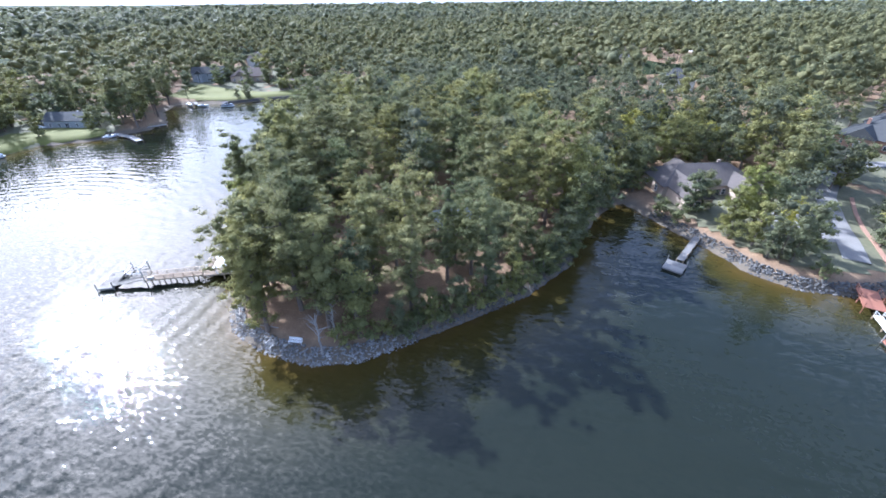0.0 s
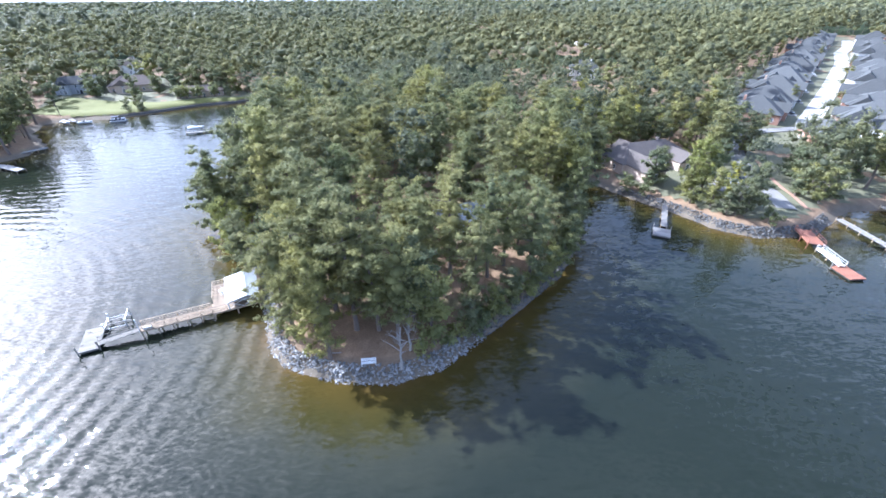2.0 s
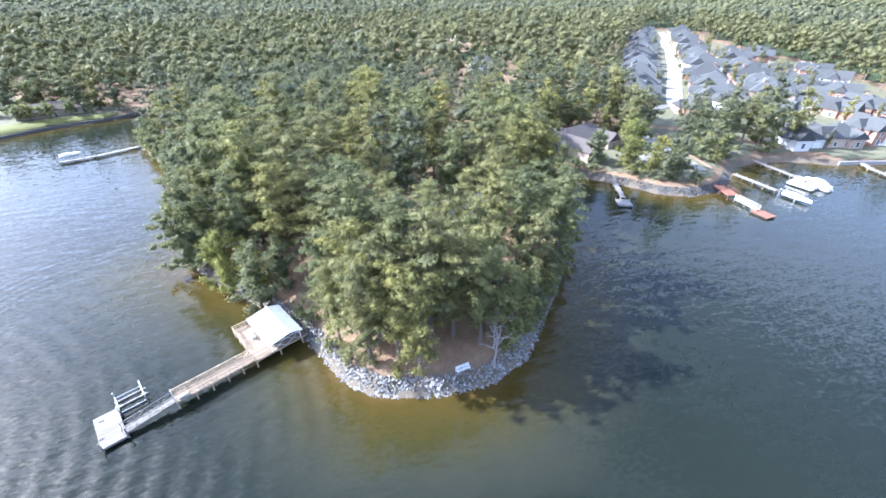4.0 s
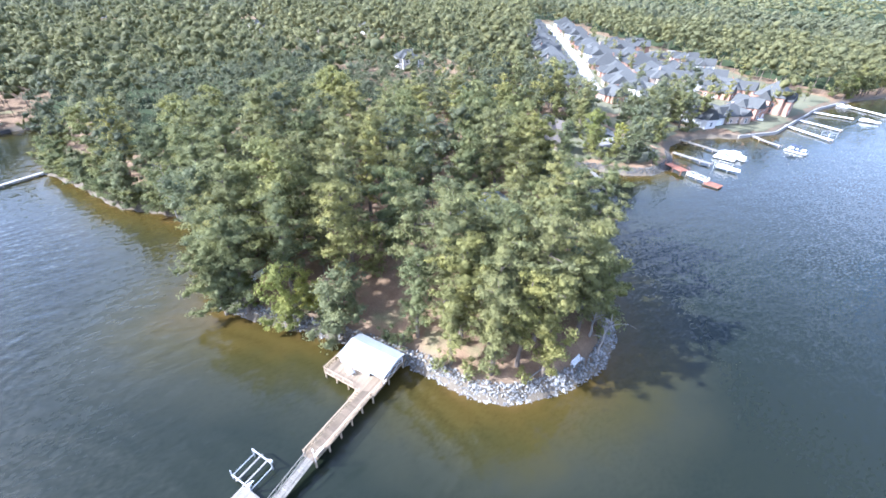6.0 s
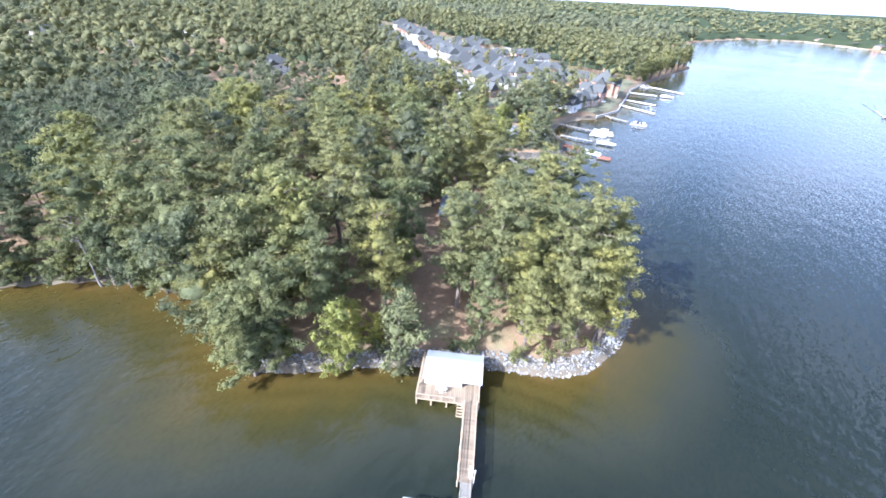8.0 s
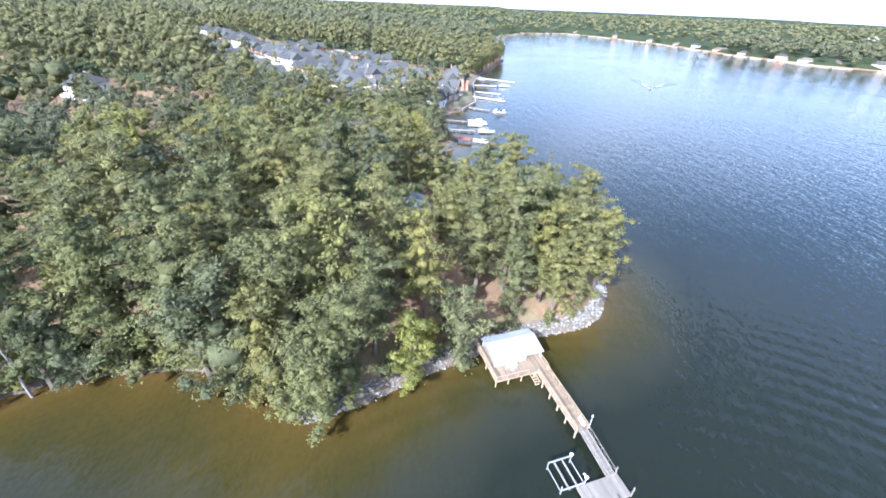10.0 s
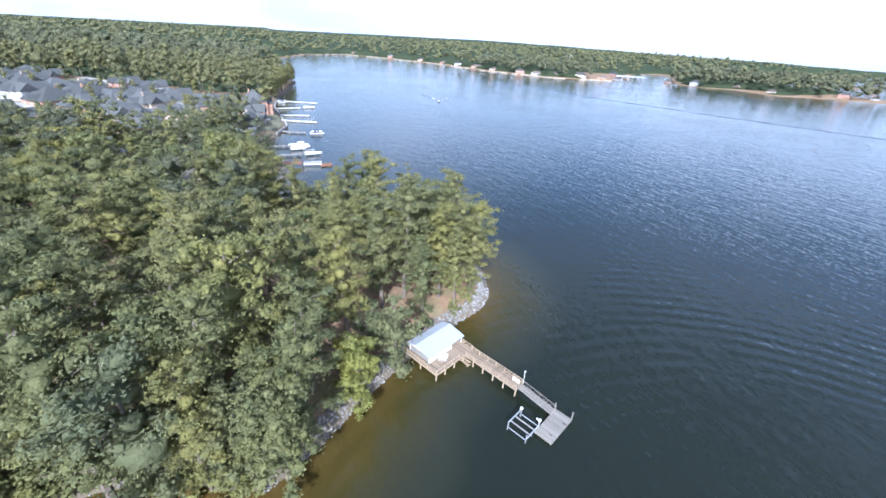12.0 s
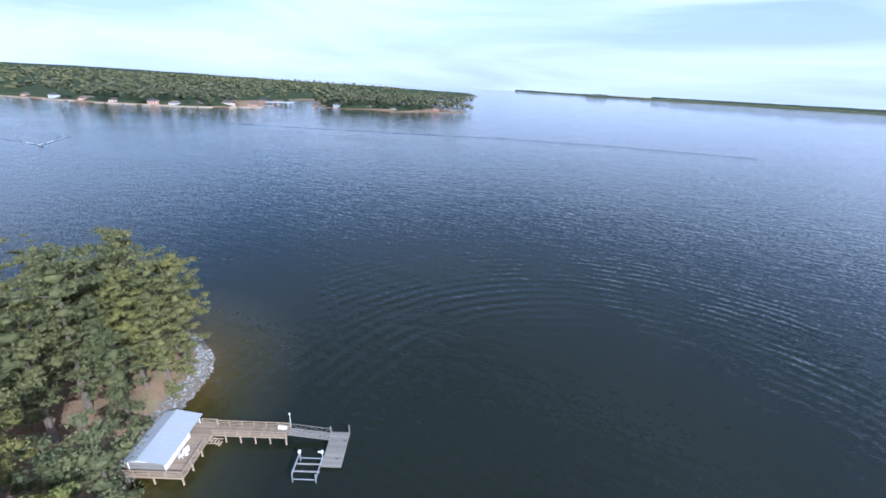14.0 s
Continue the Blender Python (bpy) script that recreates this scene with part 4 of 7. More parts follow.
# fills the gaps between crowns; their shade is painted in as dark green
canopy = tagged(sheet("distant_forest", 180, (0, 110), 150, 4960, canopy_height, "shore", lambda x, y, d: d, M_CANOPY_SHADE),
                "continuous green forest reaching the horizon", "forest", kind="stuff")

# ---- stones of the bank ----
def stone_mesh(seed, size, mat, flat=0.7):
    rng = np.random.default_rng(seed)
    bm = bmesh.new()
    p = rng.normal(size=(11, 3))
    p /= np.linalg.norm(p, axis=1)[:, None]
    for q in p * rng.uniform(0.75, 1.05, (11, 1)) * np.array((size, size * rng.uniform(0.7, 1.0), size * flat)):
        bm.verts.new(q)
    bmesh.ops.convex_hull(bm, input=bm.verts)
    me = bpy.data.meshes.new("stone")
    bm.to_mesh(me)
    bm.free()
    me.materials.append(mat)
    return me


def along(line, s):
    line = np.array(line, float)
    seg = np.hypot(*np.diff(line, axis=0).T)
    acc = np.r_[0, np.cumsum(seg)]
    k = np.clip(np.searchsorted(acc, s) - 1, 0, len(seg) - 1)
    u = ((s - acc[k]) / seg[k])[:, None]
    tang = np.diff(line, axis=0)[k] / seg[k][:, None]
    return line[k] * (1 - u) + line[k + 1] * u, np.stack([-tang[:, 1], tang[:, 0]], 1), acc[-1]


def revetment(name, line, per_metre, lo, hi, sizes, seed, label, singles=0, span=None, mat=None):
    """A band of dumped stone along the waterline; some of the stones are parts of their own."""
    rng = np.random.default_rng(seed)
    total = float(np.hypot(*np.diff(np.array(line), axis=0).T).sum())
    n = int(total * per_metre)
    s = rng.uniform(0, total, n)
    at, side, _ = along(line, s)
    off = rng.uniform(lo, hi, n)
    x, y = at[:, 0] + side[:, 0] * off, at[:, 1] + side[:, 1] * off
    d = shore_distance(x, y)
    z = np.maximum(land_height(x, y, d), -0.35)
    kinds = [stone_mesh(seed * 10 + i, 1.0, M_ROCK) for i in range(6)]
    data = []
    for me in kinds:
        co = np.array([v.co[:] for v in me.vertices])
        data.append((co, [tuple(p.vertices) for p in me.polygons]))
    verts, faces, base = [], [], 0
    big = rng.uniform(*sizes, n) ** 1.0
    for i in range(n):
        co, fa = data[i % 6]
        a = rng.uniform(0, 6.28)
        c, sn = math.cos(a), math.sin(a)
        q = co @ np.array(((c, sn, 0), (-sn, c, 0), (0, 0, 1))) * big[i] + (x[i], y[i], z[i] + big[i] * 0.32)
        verts.append(q)
        faces += [tuple(j + base for j in f) for f in fa]
        base += len(q)
    root = tagged(new(name, mesh_from(name, np.concatenate(verts), faces, mat or M_ROCK)), label, "riprap", kind="stuff")
    if singles:
        proto = [stone_mesh(900 + i, 1.0, M_ROCKP) for i in range(8)]
        done = 0
        while done < singles:
            p, sd, _ = along(line, np.array([rng.uniform(*span)]))
            o = rng.uniform(lo, hi * 0.85)
            px, py = p[0] + sd[0] * o
            r = rng.uniform(0.26, 0.44)
            zz = max(height_at(px, py), -0.3) + r * 0.3
            share("stone", proto[done % 8], root, Matrix.Translation((px, py, zz)) @ Euler((rng.uniform(-0.4, 0.4), rng.uniform(-0.4, 0.4), rng.uniform(0, 6.28))).to_matrix().to_4x4() @ Matrix.Diagonal((r, r, r, 1)))
            done += 1
    return root


# side is to the left of the direction of travel, so the outline is followed with the land on the left
revetment("riprap_bank", POINT[2:13], 34, -0.8, 2.0, (0.15, 0.33), 7, "pale grey dumped stone along the waterline of the wooded point", 280, (18.0, 88.0))
# east bank: the shade of the trees is put into the stone colour
revetment("shaded_riprap", POINT[12:17], 18, -0.5, 0.9, (0.14, 0.32), 17, "grey dumped stone darkened to stand for the shade of overhanging trees", mat=M_ROCKD)
revetment("inlet_stones", [(-66.0, 152.0), (-59.4, 143.8), (-55.0, 133.0), (-53.0, 121.5), (-54.4, 114.0)], 7, -0.4, 1.0, (0.14, 0.32), 8, "small grey stones at the edge of the inlet")
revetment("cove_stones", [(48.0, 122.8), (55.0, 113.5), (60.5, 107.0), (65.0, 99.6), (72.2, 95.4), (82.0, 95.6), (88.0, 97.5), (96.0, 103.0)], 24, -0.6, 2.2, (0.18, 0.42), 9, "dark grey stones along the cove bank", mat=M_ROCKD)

# ---- dock with boathouse: u runs along the shore, v out over the lake ----
DOCK = Matrix.Translation((-37.9, 70.5, 0)) @ Matrix(((-0.43, -0.903, 0, 0), (0.903, -0.43, 0, 0), (0, 0, 1, 0), (0, 0, 0, 1)))
DECK_Z = 1.45


def boards(bm, u0, u1, v0, v1, z, across, width=0.28, thick=0.05, gap=0.02):
    """Deck boards laid side by side; across: they lie along u, one after another in v."""
    a, b = (v0, v1) if across else (u0, u1)
    n = max(1, round((b - a) / width))
    w = (b - a) / n
    for i in range(n):
        c = a + (i + 0.5) * w
        jig = random.uniform(-0.012, 0.012)
        if across:
            box(bm, (u1 - u0 + jig, w - gap, thick), ((u0 + u1) / 2, c, z - thick / 2 + jig * 0.4))
        else:
            box(bm, (w - gap, v1 - v0 + jig, thick), (c, (v0 + v1) / 2, z - thick / 2 + jig * 0.4))


def plank_parts(root, name, u0, u1, v0, v1, z, across, width=0.28, thick=0.05, gap=0.025, mat=None):
    """The same boards, each a part of its own on one shared mesh."""
    a, b = (v0, v1) if across else (u0, u1)
    n = max(1, round((b - a) / width))
    w = (b - a) / n
    bm = bmesh.new()
    box(bm, (u1 - u0, w - gap, thick) if across else (w - gap, v1 - v0, thick))
    me = bpy.data.meshes.new(name)
    bm.to_mesh(me)
    bm.free()
    me.materials.append(mat or M_PLANK)
    for i in range(n):
        c = a + (i + 0.5) * w
        at = ((u0 + u1) / 2, c) if across else (c, (v0 + v1) / 2)
        share(name, me, root, Matrix.Translation((at[0] + random.uniform(-0.02, 0.02) * across, at[1] + random.uniform(-0.02, 0.02) * (not across), z - thick / 2 + random.uniform(-0.006, 0.006))))


def dock_thing(name, label, m, category="dock"):
    root = thing(name, label=label, category=category)
    root.matrix_basis = m
    return root


def post_mesh(r, h, mat, sides=8, square=False):
    bm = bmesh.new()
    if square:
        box(bm, (r * 2, r * 2, h), (0, 0, h / 2), bevel=r * 0.15)
    else:
        tube(bm, (0, 0, 0), (0, 0, h), r, r * 0.94, sides)
    me = bpy.data.meshes.new("post")
    bm.to_mesh(me)
    bm.free()
    me.materials.append(mat)
    return me


def railing(root, a, b, z, high=0.95, spacing=1.8, rails=(0.92, 0.55, 0.25), mat=None, r=0.05):
    """Posts and rails between two plan points of a dock."""
    mat = mat or M_TIMBER
    a, b = Vector((*a, z)), Vector((*b, z))
    n = max(1, round((b - a).length / spacing))
    pm = post_mesh(r, high, mat, square=True)
    for i in range(n + 1):
        share("rail_post", pm, root, Matrix.Translation(a.lerp(b, i / n)))
    for h in rails:
        bm = bmesh.new()
        d = (b - a)
        ang = math.atan2(d.y, d.x)
        box(bm, (d.length + 0.1, 0.05 if h < max(rails) else 0.14, 0.09 if h < max(rails) else 0.045), ((a + b) / 2 + Vector((0, 0, h))), ang)
        part("rail", bm, mat, root)


def piles(root, spots, top, r=0.13, bottom=-2.4, mat=None):
    pm = post_mesh(r, top - bottom, mat or M_TIMBER)
    for u, v in spots:
        share("pier_post", pm, root, Matrix.Translation((u, v, bottom)))


pier = dock_thing("pier", "weathered brown timber pier with deck, railings and piles", DOCK)
plank_parts(pier, "deck_board", 0.25, 9.6, -0.6, 8.0, DECK_Z, False, 0.3)
plank_parts(pier, "walkway_board", 0.55, 2.45, 8.0, 19.2, DECK_Z, True, 0.3)
joists = [((0.12, 8.6, 0.24), (u, 3.7, DECK_Z - 0.18)) for u in (0.3, 3.4, 6.5, 9.55)]
joists += [((9.3, 0.10, 0.22), (4.93, v, DECK_Z - 0.17)) for v in (-0.5, 3.8, 7.95)]
joists += [((0.09, 11.2, 0.22), (u, 13.6, DECK_Z - 0.17)) for u in (0.62, 2.38)]
for size, at in joists:
    bm = bmesh.new()
    box(bm, size, at)
    part("joist", bm, M_TIMBER, pier)
piles(pier, [(u, v) for u in (0.35, 2.7, 5.0, 7.3, 9.5) for v in (0.2, 4.0, 7.85)] + [(u, v) for v in (10.0, 12.2, 14.4, 16.6, 19.0) for u in (0.6, 2.4)], DECK_Z - 0.05)
railing(pier, (0.6, 8.0), (0.6, 19.1), DECK_Z)
railing(pier, (2.42, 8.2), (2.42, 19.1), DECK_Z)
railing(pier, (9.55, 5.8), (9.55, 7.95), DECK_Z)
railing(pier, (9.55, -0.4), (9.55, 5.6), DECK_Z, rails=(0.9, 0.5))
railing(pier, (3.9, 7.95), (9.5, 7.95), DECK_Z, rails=(0.9,), high=0.92)
railing(pier, (0.4, 5.6), (0.4, 8.0), DECK_Z)
# steps down to the water beside the walkway
bm = bmesh.new()
for u in (2.55, 3.45):
    box(bm, (0.06, 1.9, 0.16), (u, 8.75, DECK_Z - 0.62), m=Matrix())
for i in range(5):
    box(bm, (0.9, 0.24, 0.05), (3.0, 8.15 + i * 0.32, DECK_Z - 0.18 - i * 0.24))
part("water_steps", bm, M_TIMBER, pier)

gangway = dock_thing("gangway", "pale timber gangway with cross-braced railings to the float", DOCK)
bm = bmesh.new()
box(bm, (1.25, 0.24, 0.05))
tread = bpy.data.meshes.new("tread_board")
bm.to_mesh(tread)
bm.free()
tread.materials.append(M_PALEWOOD)
n = 24
for i in range(n):
    f = (i + 0.5) / n
    share("tread_board", tread, gangway, Matrix.Translation((1.35, 19.2 + 6.3 * f, DECK_Z - 0.02 - (DECK_Z - 0.75) * f)))
for u in (0.72, 1.98):
    bm = bmesh.new()
    z0, z1 = DECK_Z, 0.72
    tube(bm, (u, 19.2, z0 + 0.95), (u, 25.5, z1 + 0.95), 0.045, sides=6)
    tube(bm, (u, 19.2, z0 + 0.05), (u, 25.5, z1 + 0.05), 0.06, sides=6)
    for i in range(5):
        f = i / 4
        zz = z0 + (z1 - z0) * f
        tube(bm, (u, 19.2 + 6.3 * f, zz), (u, 19.2 + 6.3 * f, zz + 0.95), 0.035, sides=6)
        if i < 4:
            g = (i + 1) / 4
            lo, hi = (0.05, 0.95) if i % 2 else (0.95, 0.05)
            tube(bm, (u, 19.2 + 6.3 * f, zz + lo), (u, 19.2 + 6.3 * g, z0 + (z1 - z0) * g + hi), 0.028, sides=6)
    part("side_rail", bm, M_PALEWOOD, gangway)

platform = dock_thing("floating_platform", "grey-white floating swim platform at the end of the gangway", DOCK, "float")
plank_parts(platform, "deck_board", 0.3, 6.3, 25.3, 28.1, 0.62, False, 0.3, mat=M_PALEWOOD)
bm = bmesh.new()
for v in (25.3, 28.1):
    box(bm, (6.05, 0.08, 0.26), (3.3, v, 0.47), bevel=0.015)
for u in (0.3, 6.3):
    box(bm, (0.08, 2.85, 0.26), (u, 26.7, 0.47), bevel=0.015)
part("skirt", bm, M_PALEWOOD, platform)
for u in (1.3, 3.3, 5.3):
    bm = bmesh.new()
    box(bm, (1.5, 2.4, 0.5), (u, 26.7, 0.12), bevel=0.08)
    part("float_drum", bm, M_FLOAT, platform)
piles(platform, [(0.15, 28.0), (0.45, 25.2)], 1.9, 0.11, mat=M_PALEWOOD)
for u, v in ((5.2, 27.3), (2.0, 27.8)):
    bm = bmesh.new()
    box(bm, (0.10, 0.55, 0.07), (u, v, 0.75), bevel=0.02)
    for e in (-0.15, 0.15):
        box(bm, (0.06, 0.06, 0.10), (u, v + e, 0.67))
    part("cleat", bm, M_BLACK, platform, "dark mooring cleat")

lift = dock_thing("boat_lift", "empty white-grey metal boat lift with four posts", DOCK, "boat lift")
for u in (5.1, 8.5):
    for v in (22.0, 25.2):
        bm = bmesh.new()
        box(bm, (0.15, 0.15, 4.2), (u, v, -0.45), bevel=0.015)
        part("lift_post", bm, M_ALU, lift)
for v in (22.0, 25.2):
    bm = bmesh.new()
    box(bm, (3.5, 0.16, 0.18), (6.8, v, 1.55 if v < 23 else 0.75), bevel=0.02)
    part("beam", bm, M_ALU, lift)
for u in (5.1, 8.5):
    bm = bmesh.new()
    tube(bm, (u, 22.0, 0.55), (u, 25.2, 0.55), 0.07, sides=8)
    part("cross_tube", bm, M_ALU, lift)
for u in (6.2, 7.4):
    bm = bmesh.new()
    box(bm, (0.22, 3.9, 0.12), (u, 23.5, 0.72), bevel=0.02)
    part("bunk", bm, M_GREYWOOD, lift)
bm = bmesh.new()
box(bm, (0.42, 0.36, 0.36), (5.0, 25.15, 1.75), bevel=0.05)
tube(bm, (5.0, 24.9, 1.75), (5.0, 24.6, 1.75), 0.12)
part("winch", bm, M_WHITE, lift)
bm = bmesh.new()
box(bm, (0.42, 0.36, 0.36), (5.1, 21.95, 1.75), bevel=0.05)
part("winch", bm, M_WHITE, lift)

lamp_post = dock_thing("lamp_post", "slim white lamp post at the head of the gangway", DOCK, "lamp post")
bm = bmesh.new()
tube(bm, (0.42, 19.1, DECK_Z), (0.42, 19.1, 4.0), 0.05, 0.04)
part("pole", bm, M_WHITE, lamp_post)
bm = bmesh.new()
tube(bm, (0.42, 19.1, 3.95), (0.42, 19.1, 4.25), 0.12, 0.08)
part("lantern", bm, M_WHITE, lamp_post)
bm = bmesh.new()
box(bm, (0.35, 1.3, 0.4), (0.85, 18.0, DECK_Z + 0.2), bevel=0.03)
box(bm, (0.39, 1.34, 0.05), (0.85, 18.0, DECK_Z + 0.43), bevel=0.01)
me = bpy.data.meshes.new("dock_box")
bm.to_mesh(me)
bm.free()
me.materials.append(M_WHITE)
dock_box = tagged(new("dock_box", me), "white storage box on the pier walkway", "storage box")
dock_box.matrix_basis = DOCK

boathouse = dock_thing("boathouse", "boathouse with a white sheet-metal gable roof on the pier deck", DOCK, "boathouse")
EAVE, RIDGE, R0, R1 = 2.95, 3.6, -0.1, 5.65
MIDV = R0 + 0.36 * (R1 - R0)


def roof_plane(u0, u1, va, za, vb, zb, thick):
    bm = bmesh.new()
    n = Vector((0, vb - va, zb - za)).normalized()
    up = Vector((0, -n.z, n.y)) * thick
    if up.z < 0:
        up = -up
    q = [Vector((u0, va, za)), Vector((u1, va, za)), Vector((u1, vb, zb)), Vector((u0, vb, zb))]
    lo, hi = [bm.verts.new(p) for p in q], [bm.verts.new(p + up) for p in q]
    bm.faces.new(hi)
    bm.faces.new(lo[::-1])
    for i in range(4):
        bm.faces.new((lo[i], lo[(i + 1) % 4], hi[(i + 1) % 4], hi[i]))
    bmesh.ops.recalc_face_normals(bm, faces=bm.faces)
    return bm


for va in (R0, R1):
    slope = part("roof_sheet", roof_plane(0.0, 9.0, va, EAVE, MIDV, RIDGE, 0.05), M_ROOFWHITE, boathouse, "pale standing-seam roof slope")
    d = Vector((0, MIDV - va, RIDGE - EAVE))
    bm = bmesh.new()
    box(bm, (0.03, d.length, 0.035))
    seam = bpy.data.meshes.new("seam")
    bm.to_mesh(seam)
    bm.free()
    seam.materials.append(M_ROOFWHITE)
    turn = Matrix.Rotation(math.atan2(d.z, d.y), 4, "X")
    for i in range(13):
        share("seam", seam, slope, Matrix.Translation((0.06 + 8.88 * i / 12, (va + MIDV) / 2, (EAVE + RIDGE) / 2 + 0.066)) @ turn)
bm = bmesh.new()
box(bm, (9.05, 0.3, 0.05), (4.5, MIDV, RIDGE + 0.06), bevel=0.015)
part("ridge_cap", bm, M_ROOFWHITE, boathouse)
for u in (0.35, 3.1, 5.9, 8.65):
    for v in (0.35, 5.2):
        bm = bmesh.new()
        box(bm, (0.14, 0.14, EAVE - DECK_Z + 0.05), (u, v, (EAVE + DECK_Z) / 2), bevel=0.015)
        part("corner_post", bm, M_WHITE, boathouse)
# far gable: grey boarding below, white triangle above
for i in range(7):
    bm = bmesh.new()
    box(bm, (0.05, 4.8, 0.19), (8.62, 2.78, DECK_Z + 0.12 + i * 0.2))
    part("wall_board", bm, M_GREYWOOD, boathouse, "grey weathered board")
for u in (8.62,):
    bm = bmesh.new()
    tri = [(R0 + 0.2, EAVE - 0.1), (R1 - 0.2, EAVE - 0.1), (MIDV, RIDGE - 0.06)]
    lo, hi = [bm.verts.new((u - 0.03, v, z)) for v, z in tri], [bm.verts.new((u + 0.03, v, z)) for v, z in tri]
    bm.faces.new(lo)
    bm.faces.new(hi[::-1])
    for i in range(3):
        bm.faces.new((lo[i], lo[(i + 1) % 3], hi[(i + 1) % 3], hi[i]))
    bmesh.ops.recalc_face_normals(bm, faces=bm.faces)
    part("gable_panel", bm, M_WHITE, boathouse)
# near gable: open timber truss and lattice rail
beams = [((0.3, R0 + 0.2, EAVE - 0.08), (0.3, R1 - 0.2, EAVE - 0.08), 0.07), ((0.3, MIDV, EAVE - 0.08), (0.3, MIDV, RIDGE - 0.1), 0.06)]
for v in (R0 + 1.5, R1 - 1.5):
    beams.append(((0.3, v, EAVE - 0.08), (0.3, MIDV, RIDGE - 0.15), 0.05))
for a, b in ((0.35, 2.8), (2.8, 5.2)):
    beams += [((0.3, a, DECK_Z), (0.3, b, EAVE - 0.1), 0.045), ((0.3, b, DECK_Z), (0.3, a, EAVE - 0.1), 0.045)]
for a, b, r in beams:
    bm = bmesh.new()
    tube(bm, a, b, r, sides=4)
    part("truss_beam", bm, M_WHITE, boathouse)
for i in range(7):
    bm = bmesh.new()
    box(bm, (8.3, 0.05, 0.19), (4.5, 0.3, DECK_Z + 0.12 + i * 0.2))
    part("wall_board", bm, M_GREYWOOD, boathouse, "grey weathered board")
bm = bmesh.new()
box(bm, (8.9, 0.06, 0.24), (4.5, R1 - 0.22, EAVE - 0.10), bevel=0.01)
box(bm, (8.9, 0.06, 0.24), (4.5, R0 + 0.22, EAVE - 0.10), bevel=0.01)
part("eave_board", bm, M_WHITE, boathouse)
for a, b in ((3.2, 5.8), (6.0, 8.6)):
    bm = bmesh.new()
    box(bm, (b - a, 0.05, 0.95), ((a + b) / 2, 5.2, DECK_Z + 0.5), bevel=0.01)
    for i in range(5):
        box(bm, (0.03, 0.07, 0.95), (a + (b - a) * (i + 0.5) / 5, 5.22, DECK_Z + 0.5))
    part("half_wall", bm, M_WHITE, boathouse)


def deck_chair(u, v, a):
    root = thing("deck_chair", label="white slatted deck chair on the boathouse deck", category="chair", group="white chairs on the boathouse deck")
    root.matrix_basis = DOCK @ Matrix.Translation((u, v, DECK_Z)) @ Matrix.Rotation(a, 4, "Z")
    bm = bmesh.new()
    for i in range(5):
        box(bm, (0.5, 0.09, 0.03), (0, -0.2 + i * 0.11, 0.40), bevel=0.008)
    part("seat", bm, M_WHITE, root)
    bm = bmesh.new()
    for i in range(5):
        box(bm, (0.09, 0.03, 0.65), (-0.22 + i * 0.11, 0.30, 0.75), bevel=0.008)
    box(bm, (0.55, 0.04, 0.07), (0, 0.33, 1.0), bevel=0.01)
    part("backrest", bm, M_WHITE, root)
    for x in (-0.24, 0.24):
        for y in (-0.2, 0.26):
            bm = bmesh.new()
            box(bm, (0.05, 0.05, 0.6 if y < 0 else 0.42), (x, y, 0.3 if y < 0 else 0.21))
            part("leg", bm, M_WHITE, root)
        bm = bmesh.new()
        box(bm, (0.08, 0.6, 0.03), (x, 0.02, 0.61), bevel=0.008)
        part("armrest", bm, M_WHITE, root)
    return root


deck_chair(6.6, 6.0, 0.4)
deck_chair(5.4, 6.1, -0.5)
grill = dock_thing("deck_table", "small round white table on the boathouse deck", DOCK, "table")
bm = bmesh.new()
tube(bm, (6.0, 6.4, DECK_Z + 0.68), (6.0, 6.4, DECK_Z + 0.73), 0.45, sides=20)
part("tabletop", bm, M_WHITE, grill)
bm = bmesh.new()
tube(bm, (6.0, 6.4, DECK_Z), (6.0, 6.4, DECK_Z + 0.68), 0.06)
tube(bm, (6.0, 6.4, DECK_Z), (6.0, 6.4, DECK_Z + 0.05), 0.25, 0.1, 12)
part("pedestal", bm, M_WHITE, grill)

# ---- bench, dead snag, fallen wood ----
bench = thing("bench", (-15.4, 55.0, height_at(-15.4, 55.0)), 0.12, "white slatted bench facing the lake on the bank", "bench")
bm = bmesh.new()
for i in range(4):
    box(bm, (2.3, 0.11, 0.04), (0, -0.22 + i * 0.14, 0.46), bevel=0.008)
part("seat", bm, M_WHITE, bench)
bm = bmesh.new()
for i in range(4):
    box(bm, (2.3, 0.04, 0.11), (0, 0.30 + i * 0.02, 0.60 + i * 0.14), bevel=0.008)
part("backrest", bm, M_WHITE, bench)
for x in (-1.05, 1.05):
    bm = bmesh.new()
    box(bm, (0.08, 0.09, 0.7), (x, -0.22, 0.33))
    box(bm, (0.08, 0.09, 1.1), (x, 0.34, 0.53))
    box(bm, (0.10, 0.66, 0.05), (x, 0.04, 0.70), bevel=0.01)
    part("leg", bm, M_WHITE, bench)


def snag(x, y, high, seed, label):
    rng = np.random.default_rng(seed)
    root = thing("dead_tree", (x, y, height_at(x, y)), label=label, category="dead tree")
    tips = [(rng.normal() * 0.9, rng.normal() * 0.9, high * rng.uniform(0.45, 0.98)) for _ in range(16)]
    part("trunk", trunk_bm(rng, high, 0.16, (0.3, -0.2), tips), M_DEAD, root)
    bm = bmesh.new()
    for t in tips:
        for _ in range(3):
            d = Vector(t) + Vector((rng.normal() * 0.6, rng.normal() * 0.6, rng.normal() * 0.4))
            tube(bm, t, d, 0.022, 0.008, 4)
    part("twigs", bm, M_DEAD, root)


